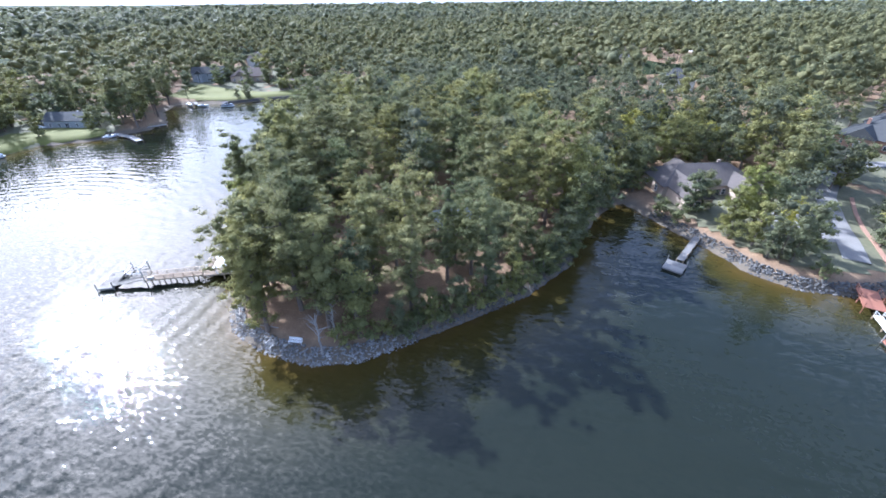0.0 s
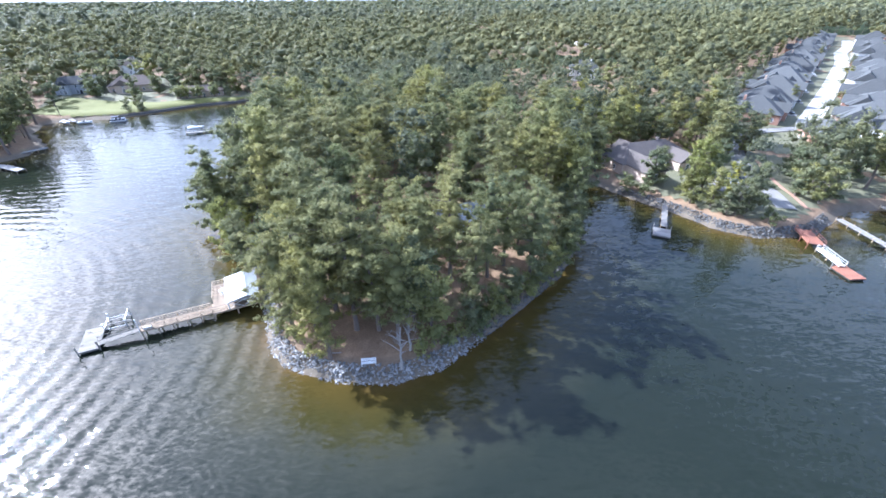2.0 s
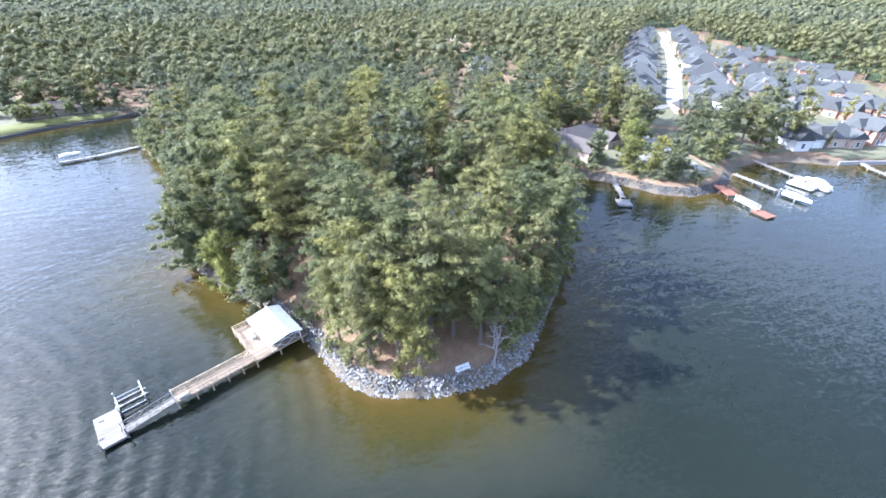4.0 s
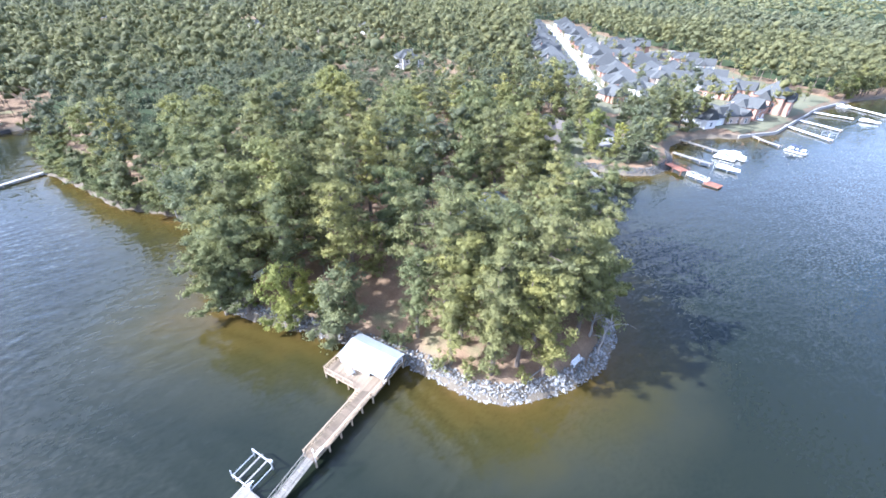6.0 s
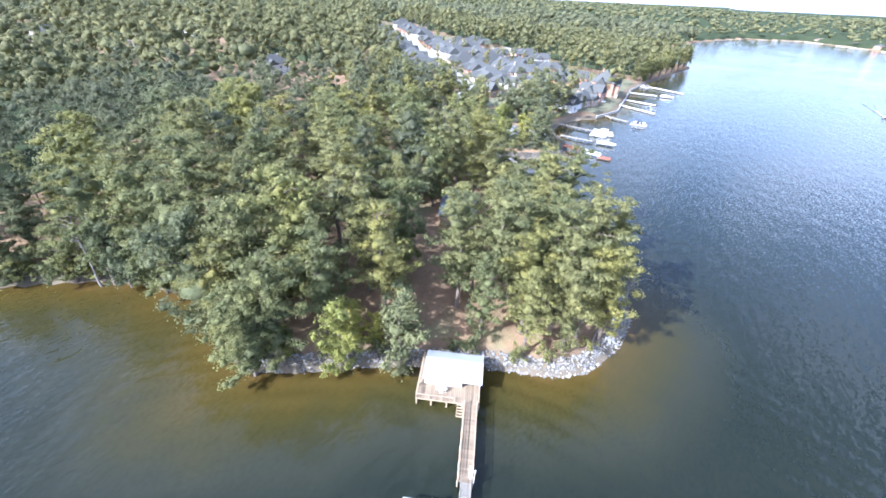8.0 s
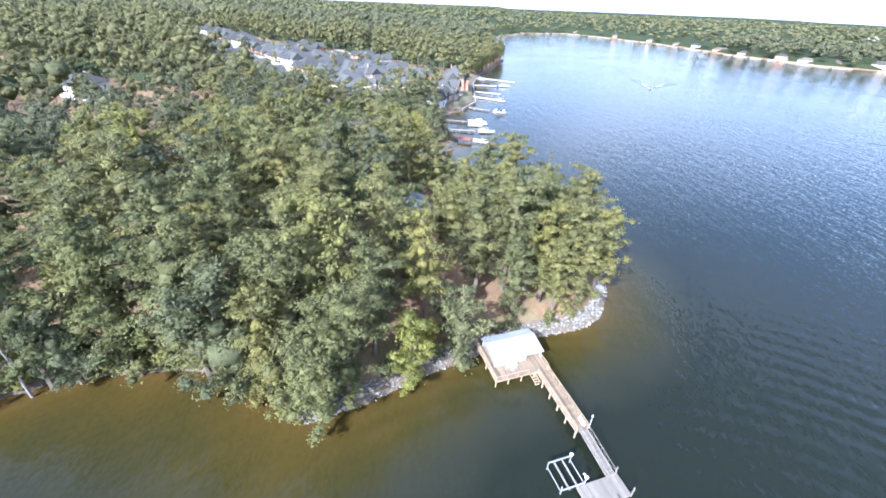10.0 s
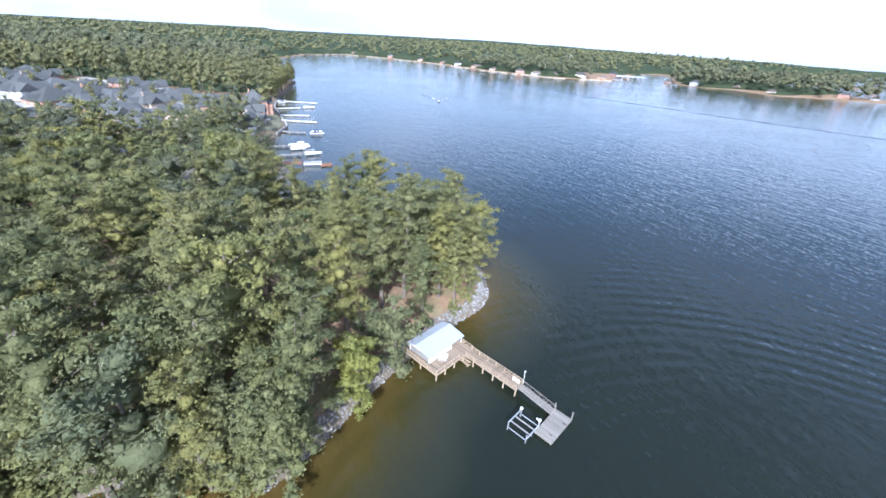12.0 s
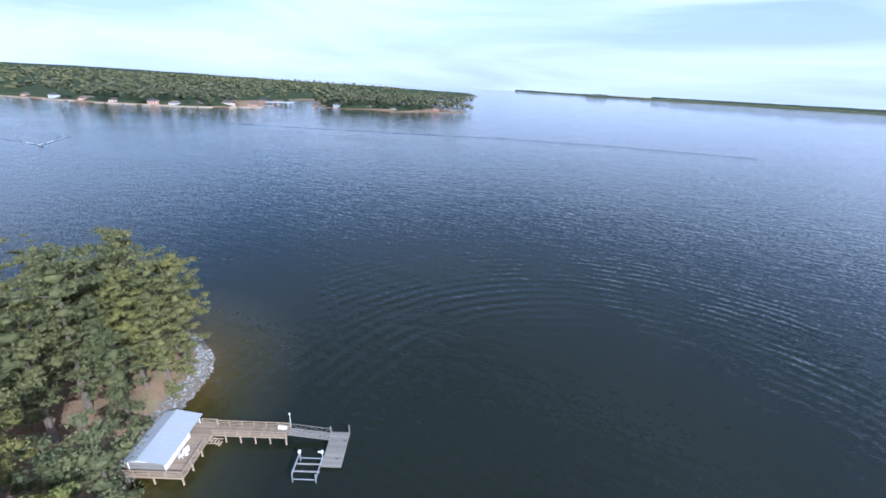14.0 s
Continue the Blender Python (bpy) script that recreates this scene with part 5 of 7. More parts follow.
snag(-10.4, 54.6, 8.5, 3, "bare grey dead tree with broken limbs on the bank")
snag(-9.3, 57.5, 7.5, 4, "bare grey dead tree with broken limbs on the bank")
snag(-62.0, 143.5, 17.0, 5, "leaning grey dead trunk at the edge of the inlet")


def log(x, y, a, length, r):
    bm = bmesh.new()
    z = height_at(x, y) + r * 0.8
    tube(bm, (-length / 2, 0, 0), (length / 2, 0, 0.05), r, r * 0.7, 9)
    tube(bm, (length * 0.1, 0, 0), (length * 0.18, r * 4, r * 3), r * 0.3, r * 0.15, 5)
    me = bpy.data.meshes.new("fallen_log")
    bm.to_mesh(me)
    bm.free()
    me.materials.append(M_DEAD)
    ob = tagged(new("fallen_log", me), "grey fallen log lying on the leaf litter", "log", "fallen logs")
    ob.matrix_basis = Matrix.Translation((x, y, z)) @ Matrix.Rotation(a, 4, "Z")


for x, y, a, n, r in ((-33.4, 60.3, -1.1, 4.5, 0.14), (-53.5, 131.0, 0.4, 5.0, 0.16), (-52.0, 134.5, 0.5, 4.0, 0.14), (-22.0, 57.0, 0.05, 4.0, 0.13), (-50.0, 118.5, 0.9, 5.0, 0.15), (-30.5, 60.0, -0.9, 3.0, 0.11)):
    log(x, y, a, n, r)

# upturned white skiff in the trees by the west corner
skiff = thing("skiff", (-51.4, 105.6, height_at(-51.4, 105.6)), 0.5, "white skiff lying upside down under the trees", "skiff")
bm = bmesh.new()
secs = []
for i in range(9):
    f = i / 8
    w = 0.75 * (1 - max(0, f - 0.45) ** 2 * 3.0) * (0.9 if i == 0 else 1)
    secs.append([bm.verts.new((-2.0 + 4.0 * f, max(w, 0.04) * math.cos(t), 0.62 * math.sin(t) * (1 - 0.15 * f))) for t in np.linspace(0, math.pi, 9)])
for a, b in zip(secs, secs[1:]):
    for i in range(8):
        bm.faces.new((a[i], a[i + 1], b[i + 1], b[i]))
bm.faces.new(secs[0])
part("hull", bm, M_HULL, skiff)
bm = bmesh.new()
box(bm, (3.4, 0.06, 0.07), (-0.2, 0, 0.64), bevel=0.02)
part("keel", bm, M_HULL, skiff)

# ---- low growth along the bank ----
UNDER = "low growth along the bank"
for kind, x, y, s in (("light_a", -46.6, 89.8, 0.72), ("light_a", -44.6, 87.0, 0.55), ("oak_b", -40.6, 84.6, 0.72), ("oak_b", -56.6, 104.5, 0.85), ("oak_b", -56.0, 101.0, 0.75), ("light_a", -55.0, 97.5, 0.6), ("bush", -33.6, 66.5, 0.8), ("bush", -31.2, 62.8, 0.8),
                      ("bush", -28.6, 60.6, 0.7), ("bush", -36.5, 73.5, 0.9), ("bush", -25.0, 57.4, 0.6), ("bush", -45.2, 86.2, 0.8), ("bush", -50.2, 92.6, 0.8), ("bush", -38.0, 75.6, 0.8), ("bush", -2.0, 60.5, 1.0), ("bush", 2.6, 65.0, 1.1), ("bush", 7.0, 69.6, 1.1),
                      ("bush", 12.0, 74.0, 1.2), ("bush", 16.5, 79.0, 1.2), ("bush", 20.5, 84.5, 1.2), ("bush", 24.0, 91.0, 1.2), ("bush", 27.0, 99.0, 1.3), ("bush", 28.5, 106.5, 1.3), ("oak_b", 21.5, 88.0, 0.5), ("oak_b", 25.5, 103.0, 0.6), ("oak_a", 30.0, 115.0, 0.6),
                      ("oak_b", -52.0, 120.5, 0.5), ("bush", -53.0, 125.5, 1.1), ("oak_b", -53.5, 130.0, 0.5), ("bush", -55.5, 136.5, 1.2), ("oak_b", -58.0, 141.0, 0.6), ("bush", -61.0, 147.0, 1.2), ("oak_a", -64.5, 152.0, 0.5), ("bush", -69.0, 158.0, 1.3),
                      ("oak_b", -72.0, 162.0, 0.7), ("oak_a", -76.0, 170.0, 0.7), ("oak_b", -80.5, 180.0, 0.7), ("oak_a", -86.0, 192.0, 0.7), ("bush", -53.2, 115.5, 1.1), ("bush", 1.6, 62.6, 1.0), ("bush", 6.6, 67.4, 1.1), ("bush", 10.9, 71.6, 1.2), ("bush", 15.4, 76.2, 1.2), ("bush", 19.2, 80.4, 1.3), ("bush", 22.4, 85.6, 1.3), ("bush", 25.6, 91.0, 1.3), ("bush", 28.0, 96.8, 1.3), ("bush", 29.2, 103.0, 1.3), ("oak_b", 0.5, 61.6, 0.5), ("oak_a", 4.6, 66.0, 0.48), ("oak_b", 8.8, 69.8, 0.55), ("oak_b", 13.6, 74.6, 0.55), ("oak_a", 17.8, 79.0, 0.55), ("oak_b", 24.2, 89.0, 0.6), ("oak_a", 26.6, 94.0, 0.6), ("oak_b", 28.4, 99.6, 0.6), ("oak_a", 29.4, 109.0, 0.65), ("oak_b", 33.0, 117.0, 0.7), ("oak_a", 36.5, 123.0, 0.7), ("oak_b", 40.0, 131.0, 0.7), ("oak_a", 36.0, 127.0, 0.9), ("oak_b", 43.5, 134.0, 0.7), ("bush", -58.6, 105.6, 1.2), ("bush", -57.4, 108.6, 1.3), ("bush", -56.2, 111.4, 1.3), ("bush", -59.0, 103.6, 1.1), ("bush", -55.0, 114.4, 1.2), ("oak_b", -57.0, 107.0, 0.45), ("oak_b", -55.4, 110.6, 0.6), ("oak_b", -56.6, 113.6, 0.4), ("bush", 5.0, 66.0, 0.8), ("bush", -7.0, 57.0, 0.7)):
    plant(kind, x, y, s, x * 3.1, UNDER)

# ---- houses ----
def hip_roof(w, d, z, rise, over=0.5, thick=0.16, gable=False):
    """Roof over a w x d plan, ridge along x."""
    bm = bmesh.new()
    x, y = w / 2 + over, d / 2 + over
    run = 0.0 if gable else min(y, x * 0.9)
    lo = [bm.verts.new(p) for p in ((-x, -y, z - thick), (x, -y, z - thick), (x, y, z - thick), (-x, y, z - thick))]
    hi = [bm.verts.new(p) for p in ((-x, -y, z), (x, -y, z), (x, y, z), (-x, y, z))]
    ra, rb = bm.verts.new((-x + run, 0, z + rise)), bm.verts.new((x - run, 0, z + rise))
    bm.faces.new(lo[::-1])
    for i in range(4):
        bm.faces.new((lo[i], lo[(i + 1) % 4], hi[(i + 1) % 4], hi[i]))
    bm.faces.new((hi[0], hi[1], rb, ra))
    bm.faces.new((hi[2], hi[3], ra, rb))
    bm.faces.new((hi[1], hi[2], rb))
    bm.faces.new((hi[3], hi[0], ra))
    bmesh.ops.recalc_face_normals(bm, faces=bm.faces)
    return bm


def gable_wall(w, d, h, rise):
    """Walls of a block whose two short ends run up into gables (ridge along x)."""
    bm = bmesh.new()
    ends = []
    for x in (-w / 2, w / 2):
        ends.append([bm.verts.new(p) for p in ((x, -d / 2, 0), (x, d / 2, 0), (x, d / 2, h), (x, 0, h + rise), (x, -d / 2, h))])
    bm.faces.new(ends[0][::-1])
    bm.faces.new(ends[1])
    for i in range(5):
        bm.faces.new((ends[0][i], ends[0][(i + 1) % 5], ends[1][(i + 1) % 5], ends[1][i]))
    bmesh.ops.recalc_face_normals(bm, faces=bm.faces)
    return bm


def window_meshes():
    bm = bmesh.new()
    for x in (-0.55, 0.55):
        box(bm, (0.12, 0.12, 1.62), (x, -0.02, 0))
    for z in (-0.76, 0, 0.76):
        box(bm, (1.2, 0.12, 0.10 if z else 0.06), (0, -0.02, z))
    fr = bpy.data.meshes.new("window_frame")
    bm.to_mesh(fr)
    bm.free()
    fr.materials.append(M_TRIM)
    bm = bmesh.new()
    box(bm, (1.04, 0.06, 1.5), (0, 0, 0))
    pn = bpy.data.meshes.new("pane")
    bm.to_mesh(pn)
    bm.free()
    pn.materials.append(M_GLASS)
    bm = bmesh.new()
    box(bm, (2.6, 0.10, 2.3), (0, 0, 1.15), bevel=0.02)
    for i in range(4):
        box(bm, (2.4, 0.14, 0.03), (0, 0, 0.4 + i * 0.5))
    gd = bpy.data.meshes.new("garage_door")
    bm.to_mesh(gd)
    bm.free()
    gd.materials.append(M_TRIM)
    bm = bmesh.new()
    box(bm, (1.1, 0.10, 2.1), (0, 0, 1.05), bevel=0.015)
    box(bm, (0.7, 0.14, 0.8), (0, 0, 1.5), bevel=0.02)
    dr = bpy.data.meshes.new("door")
    bm.to_mesh(dr)
    bm.free()
    dr.materials.append(M_CARDARK)
    return fr, pn, gd, dr


WIN_FRAME, WIN_PANE, GARAGE, DOOR = window_meshes()


def window(root, at, rz, size=1.0):
    w = share("window", WIN_FRAME, root, Matrix.Translation(at) @ Matrix.Rotation(rz, 4, "Z") @ Matrix.Diagonal((size, 1, size, 1)))
    share("pane", WIN_PANE, w)


def windows_along(root, a, b, z, n, rz, size=1.0):
    for i in range(n):
        f = (i + 0.5) / n
        window(root, (a[0] + (b[0] - a[0]) * f, a[1] + (b[1] - a[1]) * f, z), rz, size)


def house(at, rz, w, d, h, rise, roof_mat, wall_mat, label, wings=(), group="", chimney=True, gable=False, category="house", storeys=1, garage=False, z=None):
    """A house: main block with hip or gable roof; wings are (x, y, w, d, h, rise, turn) blocks with gabled fronts."""
    zz = min(height_at(at[0] + dx, at[1] + dy) for dx in (-w / 3, w / 3) for dy in (-d / 3, d / 3)) - 0.3 if z is None else z
    root = thing("house", (at[0], at[1], zz), rz, label, category, group)
    h = h + 0.3
    if gable:
        part("wall", gable_wall(w, d, h, rise), wall_mat, root)
    else:
        bm = bmesh.new()
        box(bm, (w, d, h), (0, 0, h / 2))
        part("wall", bm, wall_mat, root)
    part("roof", hip_roof(w, d, h + (0.1 if gable else 0.0), rise, gable=gable), roof_mat, root)
    for s in range(storeys):
        zc = 1.75 + s * 2.9
        windows_along(root, (-w / 2 + 0.6, -d / 2), (w / 2 - 0.6, -d / 2), zc, max(2, int(w / 3.6)), 0)
        windows_along(root, (-w / 2 + 0.6, d / 2), (w / 2 - 0.6, d / 2), zc, max(2, int(w / 3.6)), math.pi)
        windows_along(root, (-w / 2, -d / 2 + 0.8), (-w / 2, d / 2 - 0.8), zc, max(1, int(d / 4.5)), -math.pi / 2)
        windows_along(root, (w / 2, -d / 2 + 0.8), (w / 2, d / 2 - 0.8), zc, max(1, int(d / 4.5)), math.pi / 2)
    share("door", DOOR, root, Matrix.Translation((w * 0.08, -d / 2 - 0.02, 0.3)))
    if garage:
        share("garage_door", GARAGE, root, Matrix.Translation((w * 0.3, -d / 2 - 0.03, 0.3)))
    if chimney:
        bm = bmesh.new()
        box(bm, (0.8, 0.6, rise * 0.9), (w * 0.22, d * 0.18, h + rise * 0.45 + 0.3))
        box(bm, (0.95, 0.75, 0.15), (w * 0.22, d * 0.18, h + rise * 0.9 + 0.34), bevel=0.03)
        part("chimney", bm, wall_mat, root)
    for x, y, ww, wd, wh, wr, turn in wings:
        m = Matrix.Translation((x, y, 0)) @ Matrix.Rotation(turn, 4, "Z")
        bm = gable_wall(ww, wd, wh + 0.3, wr)
        bm.transform(m)
        part("wing_wall", bm, wall_mat, root)
        bm = hip_roof(ww, wd, wh + 0.42, wr, over=0.45, gable=True)
        bm.transform(m)
        part("wing_roof", bm, roof_mat, root)
        p = m @ Vector((ww / 2 + 0.01, 0, 1.9))
        window(root, p, turn + math.pi / 2, 1.25)
        if wh > 4.5:
            window(root, m @ Vector((ww / 2 + 0.01, 0, 4.6)), turn + math.pi / 2, 1.0)
    return root


def strip(name, line, width, mat, label, lift=0.22, kind="structure"):
    """A paved strip that follows the ground."""
    line = np.array(line, float)
    total = float(np.hypot(*np.diff(line, axis=0).T).sum())
    n = max(4, int(total / 2.0))
    at, side, _ = along(line, np.linspace(0.01, total - 0.01, n))
    bm = bmesh.new()
    rows = []
    cols = 5
    for p, sd in zip(at, side):
        zs = max(height_at(*(p + sd * width * k)) for k in (-0.5, 0, 0.5)) + lift
        rows.append([bm.verts.new((*(p + sd * width * (k / (cols - 1) - 0.5)), zs)) for k in range(cols)] +
                    [bm.verts.new((*(p + sd * width * (k / (cols - 1) - 0.5)), zs - 0.6)) for k in (cols - 1, 0)])
    for a, b in zip(rows, rows[1:]):
        m = len(a)
        for i in range(m):
            bm.faces.new((a[i], a[(i + 1) % m], b[(i + 1) % m], b[i]))
    bmesh.ops.recalc_face_normals(bm, faces=bm.faces)
    me = bpy.data.meshes.new(name)
    bm.to_mesh(me)
    bm.free()
    me.materials.append(mat)
    return tagged(new(name, me), label, name.split("_")[0], kind=kind)


def patch(name, ring, mat, label, cell=1.3, lift=0.1):
    """A lawn or yard: a sheet over the ground within an outline."""
    ring = np.array(ring, float)
    x0, y0 = ring.min(0) - cell
    x1, y1 = ring.max(0) + cell
    xs, ys = np.arange(x0, x1, cell), np.arange(y0, y1, cell)
    X, Y = np.meshgrid(xs, ys)
    d = shore_distance(X.ravel(), Y.ravel())
    z = land_height(X.ravel(), Y.ravel(), d) + lift
    inside = (ring_distance(ring, X, Y) > 0)
    keep = inside[:-1, :-1] & inside[1:, :-1] & inside[:-1, 1:] & inside[1:, 1:]
    i = np.arange(X.size).reshape(X.shape)
    f = np.stack([i[:-1, :-1], i[:-1, 1:], i[1:, 1:], i[1:, :-1]], -1)[keep]
    return tagged(new(name, array_mesh(name, np.stack([X.ravel(), Y.ravel(), z], 1), f, mat, True)), label, name.split("_")[0], kind="structure")


# ---- docks and boats of the neighbours ----
def simple_dock(line, width, z, mat, label, rails=False, group="", pile_mat=None, name="dock"):
    root = thing(name, label=label, category="dock", group=group)
    for (x0, y0), (x1, y1) in zip(line, line[1:]):
        n = math.hypot(x1 - x0, y1 - y0)
        a = math.atan2(y1 - y0, x1 - x0)
        seg = Matrix.Translation((x0, y0, 0)) @ Matrix.Rotation(a, 4, "Z")
        bm = bmesh.new()
        box(bm, (n, width, 0.07), (n / 2, 0, z - 0.035), bevel=0.01)
        box(bm, (n, 0.08, 0.22), (n / 2, -width / 2, z - 0.12))
        box(bm, (n, 0.08, 0.22), (n / 2, width / 2, z - 0.12))
        bm.transform(seg)
        part("deck", bm, mat, root)
        pm = post_mesh(0.11, z + 2.6, pile_mat or M_TIMBER)
        k = max(1, int(n / 3.2))
        for i in range(k + 1):
            for s in (-width / 2, width / 2):
                share("dock_post", pm, root, seg @ Matrix.Translation((n * i / k, s, -2.3)))
        if rails:
            for s in (-width / 2, width / 2):
                bm = bmesh.new()
                box(bm, (n, 0.05, 0.06), (n / 2, s, z + 0.95))
                box(bm, (n, 0.04, 0.05), (n / 2, s, z + 0.5))
                for i in range(k + 1):
                    box(bm, (0.07, 0.07, 0.95), (n * i / k, s, z + 0.47))
                bm.transform(seg)
                part("railing", bm, mat, root)
    return root


def float_dock(x, y, rz, w, d, mat, label, group=""):
    root = thing("float", (x, y, 0), rz, label, "float", group)
    plank_parts(root, "deck_board", -w / 2, w / 2, -d / 2, d / 2, 0.6, True, 0.4, mat=mat)
    bm = bmesh.new()
    box(bm, (w + 0.06, d + 0.06, 0.2), (0, 0, 0.44), bevel=0.03)
    part("frame", bm, mat, root)
    bm = bmesh.new()
    box(bm, (w * 0.9, d * 0.9, 0.5), (0, 0, 0.1), bevel=0.08)
    part("float_drum", bm, M_FLOAT, root)
    for sx in (-1, 1):
        bm = bmesh.new()
        tube(bm, (sx * w * 0.5, d * 0.46, -2), (sx * w * 0.5, d * 0.46, 1.7), 0.1)
        part("mooring_post", bm, M_GREYWOOD, root)
    return root


def pontoon_boat(x, y, rz, z=0.0, label="white pontoon boat with a dark canopy moored at a dock", canopy=True, dark=False, length=7.0):
    root = thing("pontoon_boat", (x, y, z), rz, label, "pontoon boat", "boats along the shore")
    L = length
    for s in (-0.95, 0.95):
        bm = bmesh.new()
        tube(bm, (-L / 2, s, 0.25), (L / 2 - 0.7, s, 0.25), 0.32, sides=12)
        tube(bm, (L / 2 - 0.7, s, 0.25), (L / 2, s, 0.42), 0.32, 0.08, 12)
        part("pontoon", bm, M_ALU, root)
    bm = bmesh.new()
    box(bm, (L - 0.5, 2.55, 0.12), (-0.1, 0, 0.66), bevel=0.03)
    part("deck", bm, M_HULL, root)
    bm = bmesh.new()
    for s in (-1.22, 1.22):
        box(bm, (L - 1.3, 0.05, 0.62), (-0.1, s, 1.05), bevel=0.02)
    for e in (-L / 2 + 0.6, L / 2 - 0.8):
        box(bm, (0.05, 2.4, 0.62), (e, 0, 1.05), bevel=0.02)
    part("fence", bm, M_NAVY if dark else M_HULL, root)
    for px, py in ((-L * 0.3, -0.8), (-L * 0.3, 0.8), (L * 0.25, -0.85), (L * 0.25, 0.85)):
        bm = bmesh.new()
        box(bm, (1.5, 0.6, 0.4), (px, py, 0.93), bevel=0.06)
        box(bm, (1.5, 0.16, 0.75), (px, py + (0.3 if py > 0 else -0.3), 1.1), bevel=0.05)
        part("seat", bm, M_HULL, root)
    bm = bmesh.new()
    box(bm, (0.6, 0.8, 0.95), (0, -0.55, 1.15), bevel=0.08)
    part("console", bm, M_HULL, root)
    bm = bmesh.new()
    box(bm, (0.45, 0.35, 0.55), (-L / 2 - 0.1, 0, 1.0), bevel=0.1)
    tube(bm, (-L / 2 - 0.1, 0, 0.9), (-L / 2 - 0.1, 0, -0.3), 0.09)
    part("outboard_motor", bm, M_BLACK, root)
    if canopy:
        bm = bmesh.new()
        for px in (-1.9, 0.6):
            for s in (-1.15, 1.15):
                tube(bm, (px * 0.6 - 0.2, s, 0.9), (px - 0.3, s, 2.5), 0.025, sides=5)
        part("canopy_frame", bm, M_ALU, root)
        bm = bmesh.new()
        secs = [[bm.verts.new((px, 1.25 * math.cos(t), 2.42 + 0.22 * math.sin(t))) for t in np.linspace(0, math.pi, 9)] for px in (-2.4, 0.6)]
        low = [[bm.verts.new((px, 1.25 * math.cos(t), 2.38 + 0.22 * math.sin(t))) for t in np.linspace(0, math.pi, 9)] for px in (-2.4, 0.6)]
        for i in range(8):
            bm.faces.new((secs[0][i], secs[0][i + 1], secs[1][i + 1], secs[1][i]))
            bm.faces.new((low[0][i], low[1][i], low[1][i + 1], low[0][i + 1]))
        part("canopy", bm, M_NAVY if dark else M_HULL, root)
    return root


def motor_boat(x, y, rz, z=0.0, label="white motor boat moored at a dock", length=6.4, mat=None, cover=False, wake=False):
    root = thing("motor_boat", (x, y, z), rz, label, "motor boat", "boats along the shore")
    bm = bmesh.new()
    secs = []
    for i in range(11):
        f = i / 10
        half = 1.15 * (1 - max(0, f - 0.4) ** 2 * 2.75)
        rise = 0.35 * max(0, f - 0.4) ** 2 * 2
        keel = -0.25 + 0.55 * max(0, f - 0.6) ** 2 * 5
        x0 = -length / 2 + length * f
        prof = [(half, 0.75 + rise), (half * 0.92, 0.15 + rise), (half * 0.5, keel * 0.4 + 0.02), (0, keel), (-half * 0.5, keel * 0.4 + 0.02), (-half * 0.92, 0.15 + rise), (-half, 0.75 + rise)]
        secs.append([bm.verts.new((x0, yy, zz)) for yy, zz in prof])
    for a, b in zip(secs, secs[1:]):
        for i in range(6):
            bm.faces.new((a[i], a[i + 1], b[i + 1], b[i]))
        bm.faces.new((a[6], a[0], b[0], b[6]))
    bm.faces.new(secs[0][::-1])
    bm.faces.new(secs[-1])
    bmesh.ops.recalc_face_normals(bm, faces=bm.faces)
    part("hull", bm, mat or M_HULL, root)
    if cover:
        bm = bmesh.new()
        top = []
        for i in range(9):
            f = i / 8
            half = 1.1 * (1 - max(0, f - 0.4) ** 2 * 2.75)
            hump = 0.9 + 0.55 * math.sin(math.pi * min(1, f * 1.3 + 0.05))
            top.append([bm.verts.new((-length / 2 + length * f * 0.97, half * c, 0.78 + (hump - 0.78) * max(0, 1 - c * c))) for c in (-1, -0.5, 0, 0.5, 1)])
        for a, b in zip(top, top[1:]):
            for i in range(4):
                bm.faces.new((a[i], a[i + 1], b[i + 1], b[i]))
        part("cover", bm, M_HULL, root)
    else:
        bm = bmesh.new()
        box(bm, (1.6, 1.5, 0.35), (-0.9, 0, 0.82), bevel=0.08)
        part("cockpit", bm, M_GREYSIDE, root)
        bm = bmesh.new()
        box(bm, (0.06, 1.7, 0.5), (0.25, 0, 1.1), bevel=0.02)
        for s in (-0.8, 0.8):
            box(bm, (0.7, 0.05, 0.4), (-0.1, s, 1.05), bevel=0.02)
        part("windscreen", bm, M_GLASS, root)
    bm = bmesh.new()
    box(bm, (0.45, 0.4, 0.6), (-length / 2 - 0.15, 0, 0.95), bevel=0.1)
    tube(bm, (-length / 2 - 0.15, 0, 0.8), (-length / 2 - 0.15, 0, -0.3), 0.09)
    part("outboard_motor", bm, M_BLACK, root)
    return root


def shore_lift(x, y, rz, w=3.2, d=4.5):
    root = thing("boat_lift", (x, y, 0), rz, "white metal boat lift standing in the water", "boat lift", "lifts along the shore")
    for sx in (-1, 1):
        for sy in (-1, 1):
            bm = bmesh.new()
            box(bm, (0.14, 0.14, 4.6), (sx * w / 2, sy * d / 2, 0.1))
            part("lift_post", bm, M_ALU, root)
        bm = bmesh.new()
        box(bm, (0.12, d, 0.16), (sx * w / 2, 0, 2.2))
        part("beam", bm, M_ALU, root)
    for sy in (-0.3, 0.3):
        bm = bmesh.new()
        box(bm, (w, 0.12, 0.14), (0, sy * d, 0.9))
        part("cradle", bm, M_ALU, root)
    return root


